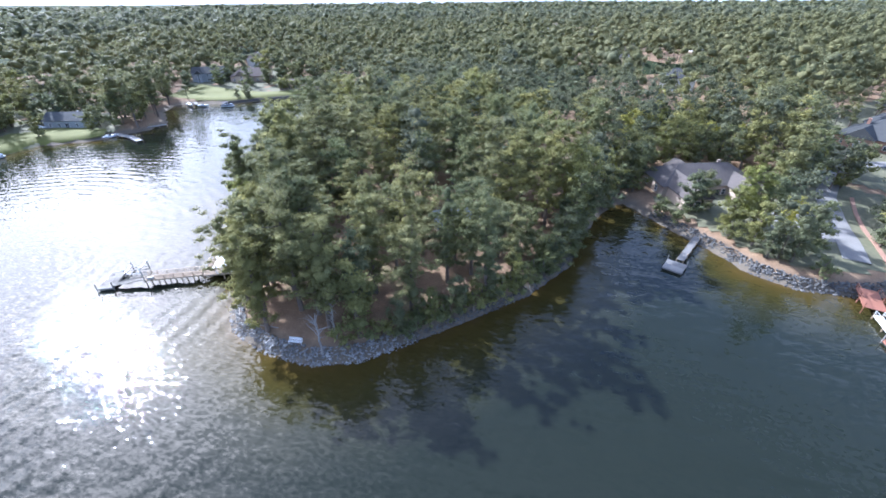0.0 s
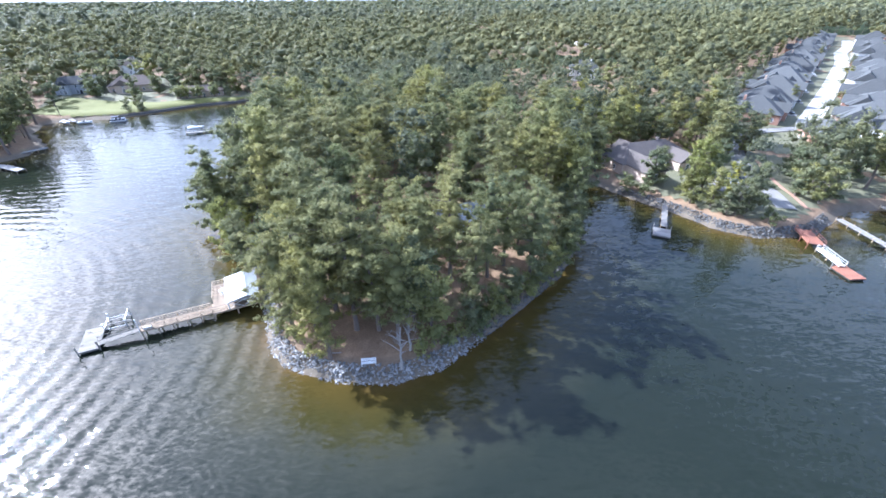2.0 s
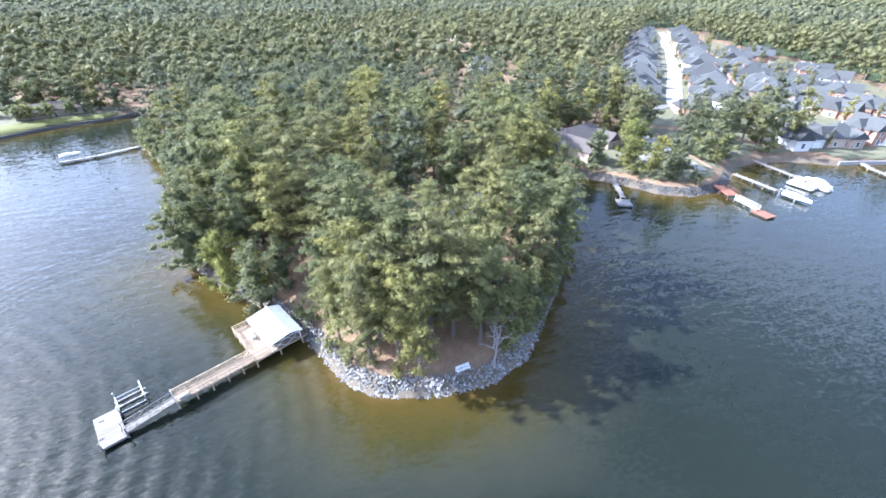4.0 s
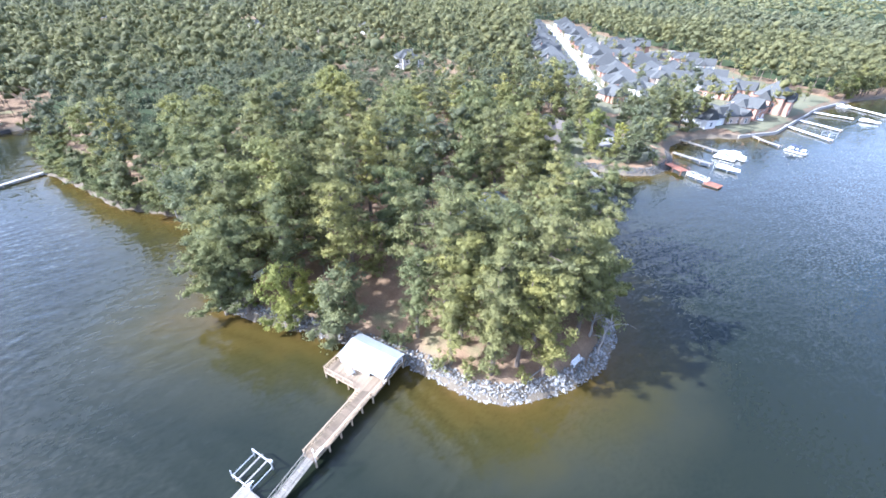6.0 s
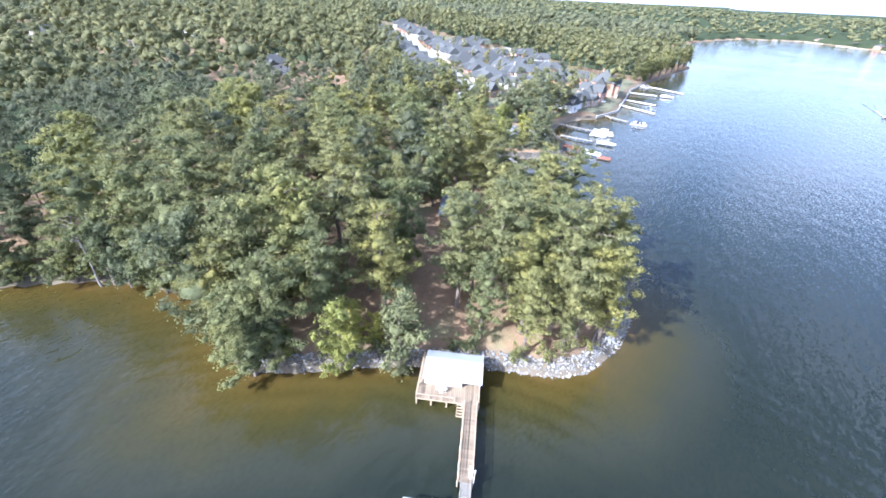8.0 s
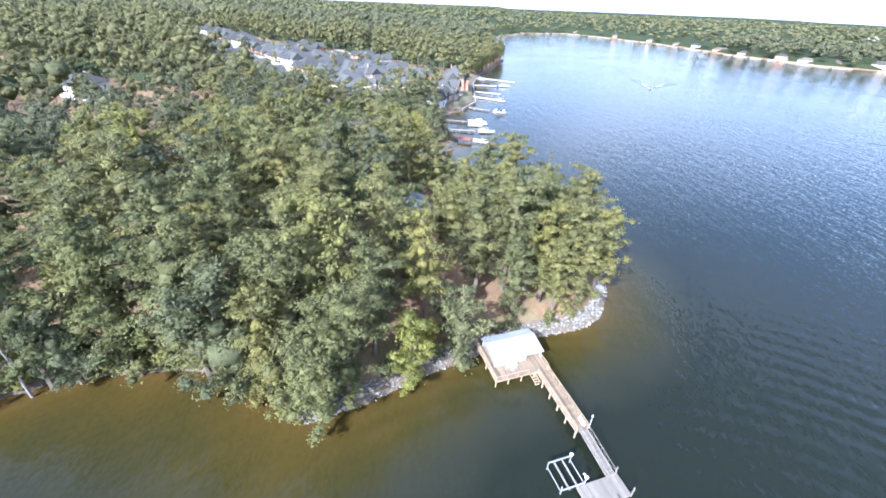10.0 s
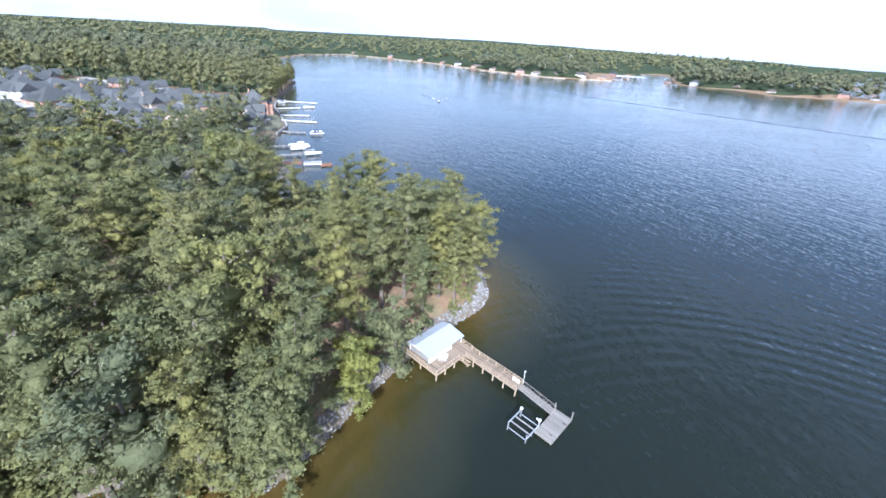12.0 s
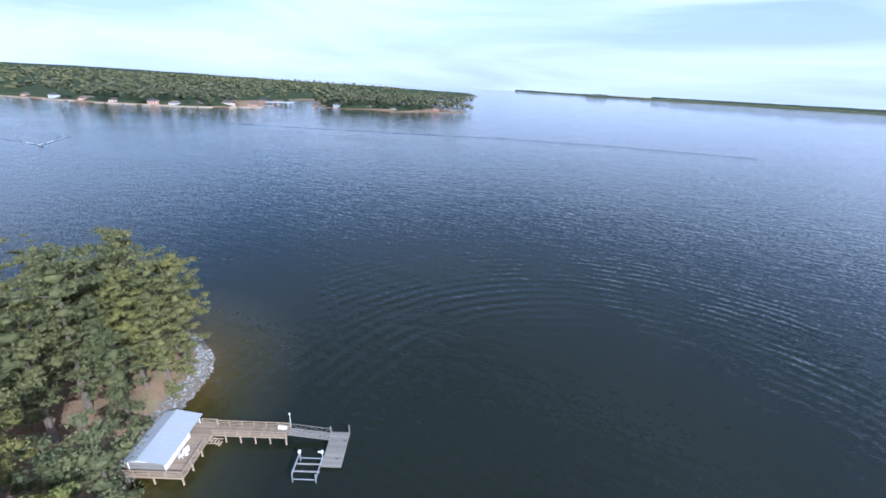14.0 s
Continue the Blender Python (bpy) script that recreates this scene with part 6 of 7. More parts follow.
def car(x, y, rz, mat, label, z=None):
    root = thing("car", (x, y, (height_at(x, y) + 0.26) if z is None else z), rz, label, "car", "parked cars")
    bm = bmesh.new()
    prof = [(-2.2, 0.35), (-2.25, 0.85), (-1.6, 0.98), (-1.1, 1.42), (0.45, 1.45), (1.1, 1.0), (2.1, 0.85), (2.2, 0.4)]
    sides = []
    for s in (-0.88, 0.88):
        sides.append([bm.verts.new((px, s * (0.82 if pz > 1.2 else 1), pz)) for px, pz in prof])
    bm.faces.new(sides[0])
    bm.faces.new(sides[1][::-1])
    for i in range(8):
        j = (i + 1) % 8
        bm.faces.new((sides[0][i], sides[1][i], sides[1][j], sides[0][j]))
    bmesh.ops.recalc_face_normals(bm, faces=bm.faces)
    bmesh.ops.bevel(bm, geom=list(bm.edges), offset=0.05, segments=1, affect="EDGES")
    part("body", bm, mat, root)
    bm = bmesh.new()
    for s in (-0.80, 0.80):
        box(bm, (1.5, 0.06, 0.36), (-0.35, s, 1.2), bevel=0.02)
    part("side_glass", bm, M_GLASS, root)
    wm = bmesh.new()
    tube(wm, (0, -0.11, 0), (0, 0.11, 0), 0.33, sides=14)
    me = bpy.data.meshes.new("wheel")
    wm.to_mesh(me)
    wm.free()
    me.materials.append(M_BLACK)
    for px in (-1.35, 1.35):
        for s in (-0.82, 0.82):
            share("wheel", me, root, Matrix.Translation((px, s, 0.33)))
    return root

# ---- cove shore: the house, drive, docks ----
house((63.0, 141.0), 0.30, 27.0, 13.0, 3.4, 4.2, M_BROWNROOF, M_TANBRICK, "large tan brick house with a brown hip roof among trees",
      wings=((-8.5, -8.5, 13.0, 7.5, 3.3, 3.0, -math.pi / 2), (7.5, -6.5, 9.0, 6.5, 3.3, 2.6, -math.pi / 2), (-2.0, 6.0, 8.0, 6.0, 3.3, 2.4, math.pi / 2)))
strip("driveway", [(85.5, 105.5), (88.5, 116.0), (91.0, 128.0), (94.5, 140.0), (101.5, 154.0), (112.0, 166.0), (126.0, 170.0), (140.0, 172.0)], 4.6, M_DRIVE, "pale concrete driveway past the cove house")
patch("parking_yard", [(73.0, 117.0), (86.0, 112.0), (90.0, 126.0), (78.0, 129.0)], M_DRIVE, "pale gravel parking yard beside the driveway", lift=0.16)
strip("clay_verge", [(91.5, 106.0), (94.0, 118.0), (97.0, 130.0), (101.0, 141.0)], 0.9, M_CLAY, "red clay edge beside the driveway", 0.2)
car(81.0, 120.0, 1.9, M_CARLIGHT, "silver car parked in the gravel yard")
car(84.0, 123.5, 2.0, M_CARDARK, "dark car parked in the gravel yard")
simple_dock([(58.6, 114.2), (51.2, 99.6)], 1.35, 0.95, M_GREYWOOD, "grey timber dock with a square float end", rails=False)
float_dock(49.8, 97.4, -0.45, 3.9, 4.2, M_GREYWOOD, "grey square float at the end of the dock")
red = simple_dock([(83.3, 96.5), (81.2, 89.6)], 3.2, 1.5, M_REDWOOD, "red-stained timber dock with railings", rails=True, pile_mat=M_REDWOOD)
simple_dock([(81.3, 88.6), (80.6, 81.6)], 1.2, 0.95, M_WHITE, "white metal gangway to the red float", rails=True)
float_dock(80.4, 79.8, 0.05, 3.2, 4.8, M_REDWOOD, "red-stained float at the end of the gangway")
simple_dock([(98.0, 103.0), (97.9, 89.0)], 1.6, 0.9, M_GREYWOOD, "grey timber dock beside the red one")
shore_lift(98.2, 85.2, 0.05)
motor_boat(98.4, 83.4, -1.5, 0.5, "white covered motor boat on a lift", 7.4, cover=True)
simple_dock([(116.0, 110.0), (114.2, 92.5)], 1.7, 0.9, M_PALEWOOD, "long pale dock with boats")
pontoon_boat(109.4, 89.5, -1.45, 0.2, "white pontoon boat with a canopy beside the pale dock", True, False, 7.4)
motor_boat(117.5, 90.5, -1.5, 0.1, "white motor boat beside the pale dock", 6.6)
pontoon_boat(113.4, 87.2, -1.5, 0.1, "white pontoon boat at the end of the pale dock", True, False, 7.0)

# ---- village docks ----
TOWN_DOCKS = "pale docks of the village shore"
simple_dock([(150.0, 97.5), (146.0, 92.0), (143.5, 84.0)], 1.7, 0.8, M_GREYWOOD, "grey dock on short piles off the village lawn", group=TOWN_DOCKS)
pontoon_boat(142.2, 78.0, -1.6, 0.1, "dark pontoon boat with a canopy at the dock end", True, True, 7.6)
simple_dock([(184.0, 101.0), (178.0, 90.0), (171.8, 75.5)], 1.8, 0.8, M_WHITE, "long white dock off the village", group=TOWN_DOCKS)
shore_lift(179.0, 78.5, 1.2)
simple_dock([(198.0, 96.5), (194.2, 78.2)], 1.6, 0.8, M_WHITE, "long white dock off the village", group=TOWN_DOCKS)
simple_dock([(223.5, 98.0), (225.5, 82.0)], 1.8, 0.8, M_WHITE, "long white dock off the village", group=TOWN_DOCKS)
motor_boat(226.6, 76.0, -1.5, 0.3, "white covered motor boat at the dock end", 8.0, cover=True)
simple_dock([(258.5, 97.0), (246.0, 68.4)], 1.7, 0.8, M_WHITE, "longest pale dock off the village", group=TOWN_DOCKS)
pontoon_boat(255.0, 94.0, -2.0, 0.1, "white pontoon boat with a dark canopy near the bank", True, True, 7.0)
motor_boat(151.5, 112.5, -1.4, height_at(151.5, 112.5) + 0.4, "pale blue motor boat stored on the lawn", 8.0, M_GREYSIDE)
motor_boat(169.0, 105.0, -1.2, height_at(169.0, 105.0) + 0.4, "white motor boat stored on the lawn", 7.0)
patch("lawn_village", [(143.0, 100.5), (161.0, 94.5), (178.0, 97.0), (180.0, 108.0), (158.0, 108.0)], M_YARD, "dry mown grass above the village docks")
bm = bmesh.new()
wall_line = [(141.5, 98.8), (162.0, 92.8), (200.0, 96.3), (231.0, 99.3), (256.0, 97.8)]
for (x0, y0), (x1, y1) in zip(wall_line, wall_line[1:]):
    n = math.hypot(x1 - x0, y1 - y0)
    box(bm, (n + 0.3, 0.5, 2.6), ((x0 + x1) / 2, (y0 + y1) / 2, 0.1), math.atan2(y1 - y0, x1 - x0))
sea_wall = part("sea_wall", bm, M_CONC)
tagged(sea_wall, "pale concrete sea wall along the village shore", "sea wall", kind="structure")

# ---- village streets and houses ----
patch("village_ground", [(104.0, 150.0), (120.0, 140.0), (138.0, 108.0), (141.8, 99.6), (162.0, 93.8), (200.0, 97.2), (231.0, 100.2), (256.0, 98.7), (262.0, 103.0), (275.0, 150.0), (318.0, 215.0), (330.0, 275.0), (352.0, 352.0), (425.0, 452.0), (395.0, 485.0), (285.0, 376.0), (165.0, 262.0), (98.0, 188.0)], M_YARD, "dry grass and pale paving round the village houses", 2.6, 0.12)
patch("cove_ground", [(48.0, 128.0), (58.0, 114.5), (68.0, 101.5), (84.0, 99.0), (100.0, 109.0), (120.0, 113.0), (138.0, 106.0), (120.0, 139.0), (103.0, 150.0), (84.0, 152.0), (60.0, 150.0)], M_YARD, "dry grass and leaf litter round the cove house", 2.0, 0.08)
strip("street", [(132.0, 158.0), (144.0, 176.0), (196.0, 230.0), (262.0, 302.0), (290.0, 338.0), (330.0, 378.0), (372.0, 428.0)], 7.5, M_CONC, "sunlit pale concrete street between the houses", 0.3)
strip("lane", [(150.0, 160.0), (190.0, 150.0), (235.0, 152.0), (270.0, 175.0), (330.0, 240.0)], 6.0, M_CONC, "pale lane behind the lakeside houses", 0.3)
strip("cross_street", [(144.0, 176.0), (150.0, 160.0)], 7.0, M_CONC, "pale street corner", 0.3)
ST0, SDIR = np.array((140.0, 172.0)), np.array((0.665, 0.747))
SPERP = np.array((0.747, -0.665))
rngh = np.random.default_rng(77)
VILLAGE = "close-set village houses"
FACE = math.atan2(SDIR[1], SDIR[0])
WALLS = [(M_BRICK, "red brick"), (M_STUCCO, "pale sided"), (M_TANBRICK, "tan brick"), (M_BRICK, "red brick")]


def village_house(x, y, turn, k, two=False, size=1.0):
    wm, wn_ = WALLS[k % 4]
    h = 5.6 if two else 3.6
    w, d = rngh.uniform(18.5, 21.5) * size, rngh.uniform(17.5, 20.5) * size
    kind = k % 3
    wings = [((-w * 0.22), -d * 0.42, d * 0.5, w * 0.42, h, 4.0, -math.pi / 2)] if kind != 1 else [(w * 0.2, -d * 0.40, d * 0.45, w * 0.38, h, 2.6, -math.pi / 2), (-w * 0.25, d * 0.38, d * 0.4, w * 0.36, h, 2.4, math.pi / 2)]
    wings.append((-w * 0.36, -d * 0.12, w * 0.42, d * 0.36, h * 0.96, 3.2, math.pi))
    if kind != 1:
        wings.append((w * 0.16, d * 0.40, d * 0.42, w * 0.38, h, 3.4, math.pi / 2))
    if kind == 2:
        wings.append((w * 0.36, d * 0.1, w * 0.45, d * 0.4, h, 2.8, 0.0))
    return house((x, y), turn, w, d, h, rngh.uniform(5.0, 6.2) * size, M_SHINGLE, wm, f"{wn_} {'two-storey ' if two else ''}village house with a grey shingle roof", wings, VILLAGE, k % 2 == 0, False, storeys=2 if two else 1, garage=True)


k = 0
for s in (6, 30, 54, 79, 104, 130, 157, 184, 208, 232, 256, 281, 306, 331):
    p = ST0 + SDIR * s - SPERP * rngh.uniform(17.5, 19.0)
    village_house(p[0], p[1], FACE - math.pi / 2 + math.pi, k)
    k += 1
for s in (20, 45, 70, 96, 122, 149, 176, 202, 227, 252, 278, 304):
    p = ST0 + SDIR * s + SPERP * rngh.uniform(18.5, 20.0)
    village_house(p[0], p[1], FACE - math.pi / 2, k, two=k % 4 == 1)
    k += 1
for s in (30, 56, 82, 108, 136, 164):
    p = ST0 + SDIR * s + SPERP * rngh.uniform(42.0, 44.0)
    village_house(p[0], p[1], FACE + math.pi / 2, k, two=k % 4 == 2)
    k += 1
for x, y, a, two, size in ((138, 160, -0.3, False, 0.62), (142, 116, -0.3, False, 0.62), (157, 112, -0.3, False, 0.66), (172, 111, -0.2, True, 0.6), (221, 138, 0.2, False, 0.85), (161, 163, 0.1, False, 0.7), (172, 148, 0.1, False, 0.75),
                           (201, 138, 0.1, False, 0.75), (190, 166, 0.5, False, 0.7), (213, 163, 0.6, False, 0.75), (234, 184, 0.8, False, 0.8), (214, 186, 0.8, False, 0.7), (237, 162, 0.5, False, 0.75), (256, 178, 0.5, True, 0.7), (262, 215, 0.8, False, 0.8),
                           (285, 245, 0.8, True, 0.62), (268, 196, 0.7, True, 0.66), (305, 262, 0.8, True, 0.66)):
    village_house(x, y, a, k, two, size)
    k += 1
house((196.0, 110.0), 0.1, 16.0, 13.0, 8.0, 6.4, M_SHINGLE, M_BRICK, "tall red brick lakeside house with a steep grey hip roof", wings=((-3.0, -6.0, 7.0, 6.5, 6.5, 4.0, -math.pi / 2), (-7.0, 1.0, 7.0, 6.0, 6.5, 4.0, math.pi)), group=VILLAGE, storeys=2)
for s in (18, 42, 67, 92, 117, 144, 170):
    p = ST0 + SDIR * s - SPERP * 7.5
    car(float(p[0]), float(p[1]), FACE + math.pi / 2, M_CARLIGHT if s % 2 else M_CARDARK, "light car parked in a village driveway" if s % 2 else "dark car parked in a village driveway")
    strip("drive", [tuple(ST0 + SDIR * s - SPERP * 4.2), tuple(ST0 + SDIR * s - SPERP * 10.5)], 3.6, M_CONC, "short pale concrete driveway", 0.26)
for s in (8, 19, 44, 63, 97, 105, 141, 150, 187):
    p = ST0 + SDIR * s + SPERP * 7.2
    plant("bush", float(p[0]), float(p[1]), 0.7 + 0.3 * math.sin(s), s * 1.0, "street shrubs of the village")

# yard trees between the rows of houses
for i, (s, o) in enumerate(((-8, -12), (-14, 10), (-4, 30), (17, -31), (42, -30), (68, -31), (92, -32), (118, -31), (144, -32), (172, -31), (198, -32), (33, 31), (58, 31.5), (83, 30), (110, 31), (137, 31), (164, 30), (190, 31), (17, 56), (44, 57), (70, 57), (96, 56), (124, 57),
                            (152, 56), (178, 46), (200, 34), (216, -10), (219, 8), (31, -8.5), (80, -8.5), (131, -8.5), (184, -8.5), (57, 8.5), (109, 8.8), (162, 8.5), (5, 40), (196, 52), (226, 24))):
    p = ST0 + SDIR * s + SPERP * o
    near = abs(o) < 15
    plant("far_light" if i % 4 == 1 else ("far_oak", "far_dull")[i % 2], float(p[0]), float(p[1]), (0.38 if near else 0.56) + 0.12 * math.sin(i * 2.3), i * 1.3, "yard trees of the village")
for i, (x, y) in enumerate(((168, 128), (188, 127), (208, 126), (228, 126), (238, 108), (243, 140), (212, 150), (186, 153), (229, 170), (250, 186), (270, 190), (276, 205), (247, 203), (166, 150), (148, 108), (189, 106), (208, 104), (292, 240), (284, 206), (262, 152))):
    plant(("far_oak", "far_dull", "far_light")[i % 3], x, y, 0.45 + 0.12 * math.sin(i * 1.7), i * 1.1, "yard trees of the village")

# trees between the cove and the village, and along the cove
COVE_TREES = "trees of the cove shore"
for kind, x, y, s in (("oak_a", 71.0, 119.5, 0.7), ("oak_b", 77.5, 125.0, 0.6), ("oak_a", 64.0, 115.0, 0.55), ("oak_b", 93.5, 113.5, 0.6), ("oak_b", 45.0, 134.0, 0.7), ("oak_a", 48.5, 143.0, 0.7), ("oak_b", 46.0, 150.0, 0.7), ("oak_a", 57.0, 154.0, 0.75), ("oak_b", 73.0, 153.0, 0.65), ("oak_a", 80.0, 147.5, 0.6), ("oak_b", 66.0, 156.0, 0.7), ("oak_a", 86.5, 145.0, 0.7), ("light_a", 67.5, 118.5, 0.85), ("oak_b", 57.0, 121.5, 0.62), ("oak_b", 60.5, 124.5, 0.55), ("oak_a", 67.0, 108.0, 0.58), ("oak_b", 72.5, 102.5, 0.62), ("oak_a", 76.0, 107.0, 0.6), ("oak_b", 80.0, 112.0, 0.5),
                      ("light_a", 74.5, 112.5, 0.6), ("oak_b", 68.5, 103.5, 0.5), ("oak_a", 79.5, 133.0, 0.62), ("oak_b", 84.0, 139.0, 0.66), ("oak_a", 97.5, 116.0, 0.55), ("oak_b", 99.5, 121.0, 0.75), ("pine_d", 104.0, 117.5, 0.78),
                      ("oak_a", 97.0, 109.5, 0.6), ("oak_b", 103.0, 113.0, 0.6), ("pine_b", 109.5, 121.0, 0.75), ("oak_a", 110.0, 129.0, 0.72), ("pine_d", 117.0, 118.0, 0.8), ("oak_b", 121.0, 126.0, 0.8), ("pine_b", 126.0, 117.0, 0.75),
                      ("oak_a", 131.0, 122.0, 0.7), ("pine_d", 136.5, 114.0, 0.8), ("oak_b", 140.0, 121.0, 0.75), ("pine_a", 144.0, 129.0, 0.7), ("oak_a", 116.0, 137.0, 0.65), ("oak_b", 104.0, 131.0, 0.6), ("oak_a", 101.0, 147.0, 0.7),
                      ("light_a", 95.0, 150.0, 0.7), ("oak_b", 133.0, 134.0, 0.7), ("oak_a", 141.0, 140.0, 0.65), ("pine_d", 148.0, 137.0, 0.7), ("oak_b", 108.0, 158.0, 0.7), ("oak_a", 99.0, 163.0, 0.8), ("pine_b", 92.0, 160.0, 0.85),
                      ("bush", 50.5, 122.0, 1.0), ("bush", 54.0, 118.0, 0.9), ("bush", 63.0, 110.5, 0.9), ("bush", 76.5, 98.8, 0.9), ("oak_b", 152.0, 130.0, 0.6), ("oak_a", 157.0, 141.0, 0.55), ("light_a", 145.0, 119.0, 0.6), ("oak_b", 124.0, 112.0, 0.6),
                      ("oak_a", 268.0, 104.0, 0.75), ("light_a", 276.0, 99.5, 0.8), ("oak_a", 283.0, 101.0, 0.8), ("oak_b", 290.0, 98.0, 0.9)):
    plant(kind, x, y, s * (1.25 if x > 84 else 1.3), x * 1.7, COVE_TREES)

# woods between the cove house and the first street
rngc = np.random.default_rng(31)
wood_spots = scatter(rngc, 40, 122, 128, 205, 6.2, lambda x, y, d: (d > 3) & clear_of(x, y, -2.0) & (town_gap(x, y) > -12) & ((x - 94) * 0.55 + (150 - y) < 14) & (x < 112) & (abs(x - np.interp(y, (128.0, 140.0, 154.0, 166.0), (91.0, 94.5, 101.5, 112.0))) > 6.5) & ~((x > 100) & (y < 190)))
for i, (x, y) in enumerate(wood_spots):
    if np.hypot(near_set[:, 0] - x, near_set[:, 1] - y).min() > 4.2:
        plant("far_pine" if i % 4 == 0 else ("far_oak", "far_dull", "far_light")[i % 3], float(x), float(y), float(rngc.uniform(0.75, 1.1)), i * 1.7, "woods behind the cove house")

# ---- western bay ----
patch("bay_ground", [(-204.0, 214.5), (-186.0, 213.0), (-165.0, 217.5), (-152.0, 229.0), (-137.0, 243.3), (-119.0, 251.2), (-108.0, 264.0), (-150.0, 290.0), (-200.0, 312.0), (-250.0, 296.0)], M_YARD, "dry grass and leaf litter round the bay houses", 2.0, 0.06)
patch("bay_mouth_ground", [(-181.0, 106.0), (-182.5, 128.0), (-166.0, 143.0), (-170.0, 158.0), (-200.0, 178.0), (-250.0, 196.0), (-285.0, 190.0), (-270.0, 160.0), (-225.0, 104.0)], M_YARD, "dry grass and leaf litter round the bay mouth houses", 2.0, 0.06)
patch("lawn_west", [(-208.0, 215.0), (-186.0, 213.5), (-165.0, 218.0), (-152.0, 229.5), (-137.0, 243.8), (-119.0, 251.5), (-113.0, 258.0), (-138.0, 252.0), (-158.0, 243.0), (-185.0, 243.0), (-212.0, 250.0)], M_LAWN, "bright mown lawn above the bay", 0.8, 0.16)
patch("lawn_near_bay", [(-183.0, 112.0), (-182.5, 128.0), (-166.0, 143.0), (-171.0, 150.0), (-192.0, 147.0), (-204.0, 132.0), (-198.0, 112.0)], M_LAWN, "bright mown lawn at the mouth of the bay", 0.8, 0.16)
bm = bmesh.new()
wall_line = [(-166.0, 216.4), (-152.0, 227.8), (-137.0, 242.4), (-119.0, 250.3), (-108.0, 259.0)]
for (x0, y0), (x1, y1) in zip(wall_line, wall_line[1:]):
    n = math.hypot(x1 - x0, y1 - y0)
    box(bm, (n + 0.3, 0.5, 2.6), ((x0 + x1) / 2, (y0 + y1) / 2, -0.1), math.atan2(y1 - y0, x1 - x0))
tagged(part("sea_wall", bm, M_WALLSTONE), "dark timber sea wall along the bay lawn", "sea wall", kind="structure")
house((-214.0, 262.0), 0.45, 20.0, 11.0, 5.4, 3.6, M_SHINGLE, M_GREYSIDE, "grey sided two-storey bay house with dormers", wings=((-5.0, -5.0, 6.0, 4.0, 5.4, 2.2, -math.pi / 2), (5.0, -5.0, 6.0, 4.0, 5.4, 2.2, -math.pi / 2)), gable=True, storeys=2)
house((-187.0, 270.0), 0.35, 24.0, 13.0, 3.8, 4.6, M_TANROOF, M_TANBRICK, "tan brick bay house with a broad brown hip roof", wings=((-3.0, -7.0, 9.0, 8.0, 4.6, 3.0, -math.pi / 2),))
house((-143.0, 259.0), 0.45, 24.0, 9.5, 3.0, 2.8, M_TANROOF, M_TANBRICK, "low brick bay house with a brown roof", wings=((6.0, 3.0, 8.0, 7.0, 3.0, 2.2, -math.pi / 2),))
house((-192.0, 150.0), 0.3, 17.0, 9.0, 3.2, 3.0, M_SHINGLE, M_GREYSIDE, "dark grey lakeside house with a low roof", gable=True)
house((-262.0, 184.0), 0.4, 18.0, 11.0, 3.4, 3.6, M_BROWNROOF, M_STUCCO, "pale house with a brown hip roof among trees")
house((-246.0, 170.0), 0.4, 15.0, 9.0, 3.2, 3.2, M_SHINGLE, M_STUCCO, "pale house with a grey hip roof among trees")
house((-285.0, 372.0), 0.4, 18.0, 11.0, 5.5, 3.4, M_TANROOF, M_TANBRICK, "tall tan house behind the bay woods", storeys=2)
house((-236.0, 400.0), 0.3, 14.0, 9.0, 8.0, 3.4, M_TANROOF, M_TANBRICK, "tall tan house behind the bay woods", storeys=2)
simple_dock([(-92.5, 199.5), (-105.0, 191.5), (-114.5, 187.8)], 1.6, 0.7, M_GREYWOOD, "grey timber dock reaching into the bay")
shore_lift(-112.5, 192.5, 0.5)
motor_boat(-112.5, 192.5, 0.5, 1.2, "white motor boat raised on a lift", 6.5, cover=True)
simple_dock([(-184.0, 213.0), (-178.0, 208.0)], 1.8, 0.8, M_GREYWOOD, "short grey dock below the lawn")
motor_boat(-181.0, 206.5, -0.4, 0.4, "white covered motor boat at the lawn dock", 6.0, cover=True)
motor_boat(-173.0, 207.5, 0.3, 0.2, "white motor boat at the lawn dock", 6.0)
pontoon_boat(-159.0, 210.5, 0.5, 0.1, "dark pontoon boat with a canopy below the lawn", True, True, 7.0)
simple_dock([(-168.0, 149.0), (-156.0, 147.0), (-146.5, 143.0)], 2.6, 0.8, M_GREYWOOD, "broad grey dock at the mouth of the bay")
simple_dock([(-164.0, 160.0), (-158.0, 168.0)], 2.2, 0.8, M_GREYWOOD, "grey dock under overhanging trees")
motor_boat(-166.0, 146.0, 0.9, 0.2, "white motor boat beside the broad dock", 6.0)
car(-199.0, 141.0, 0.5, M_CARLIGHT, "pale car parked on the bay lawn")
pontoon_boat(-182.0, 112.0, 1.4, 0.1, "white pontoon boat below the bay lawn", True, False, 7.0)
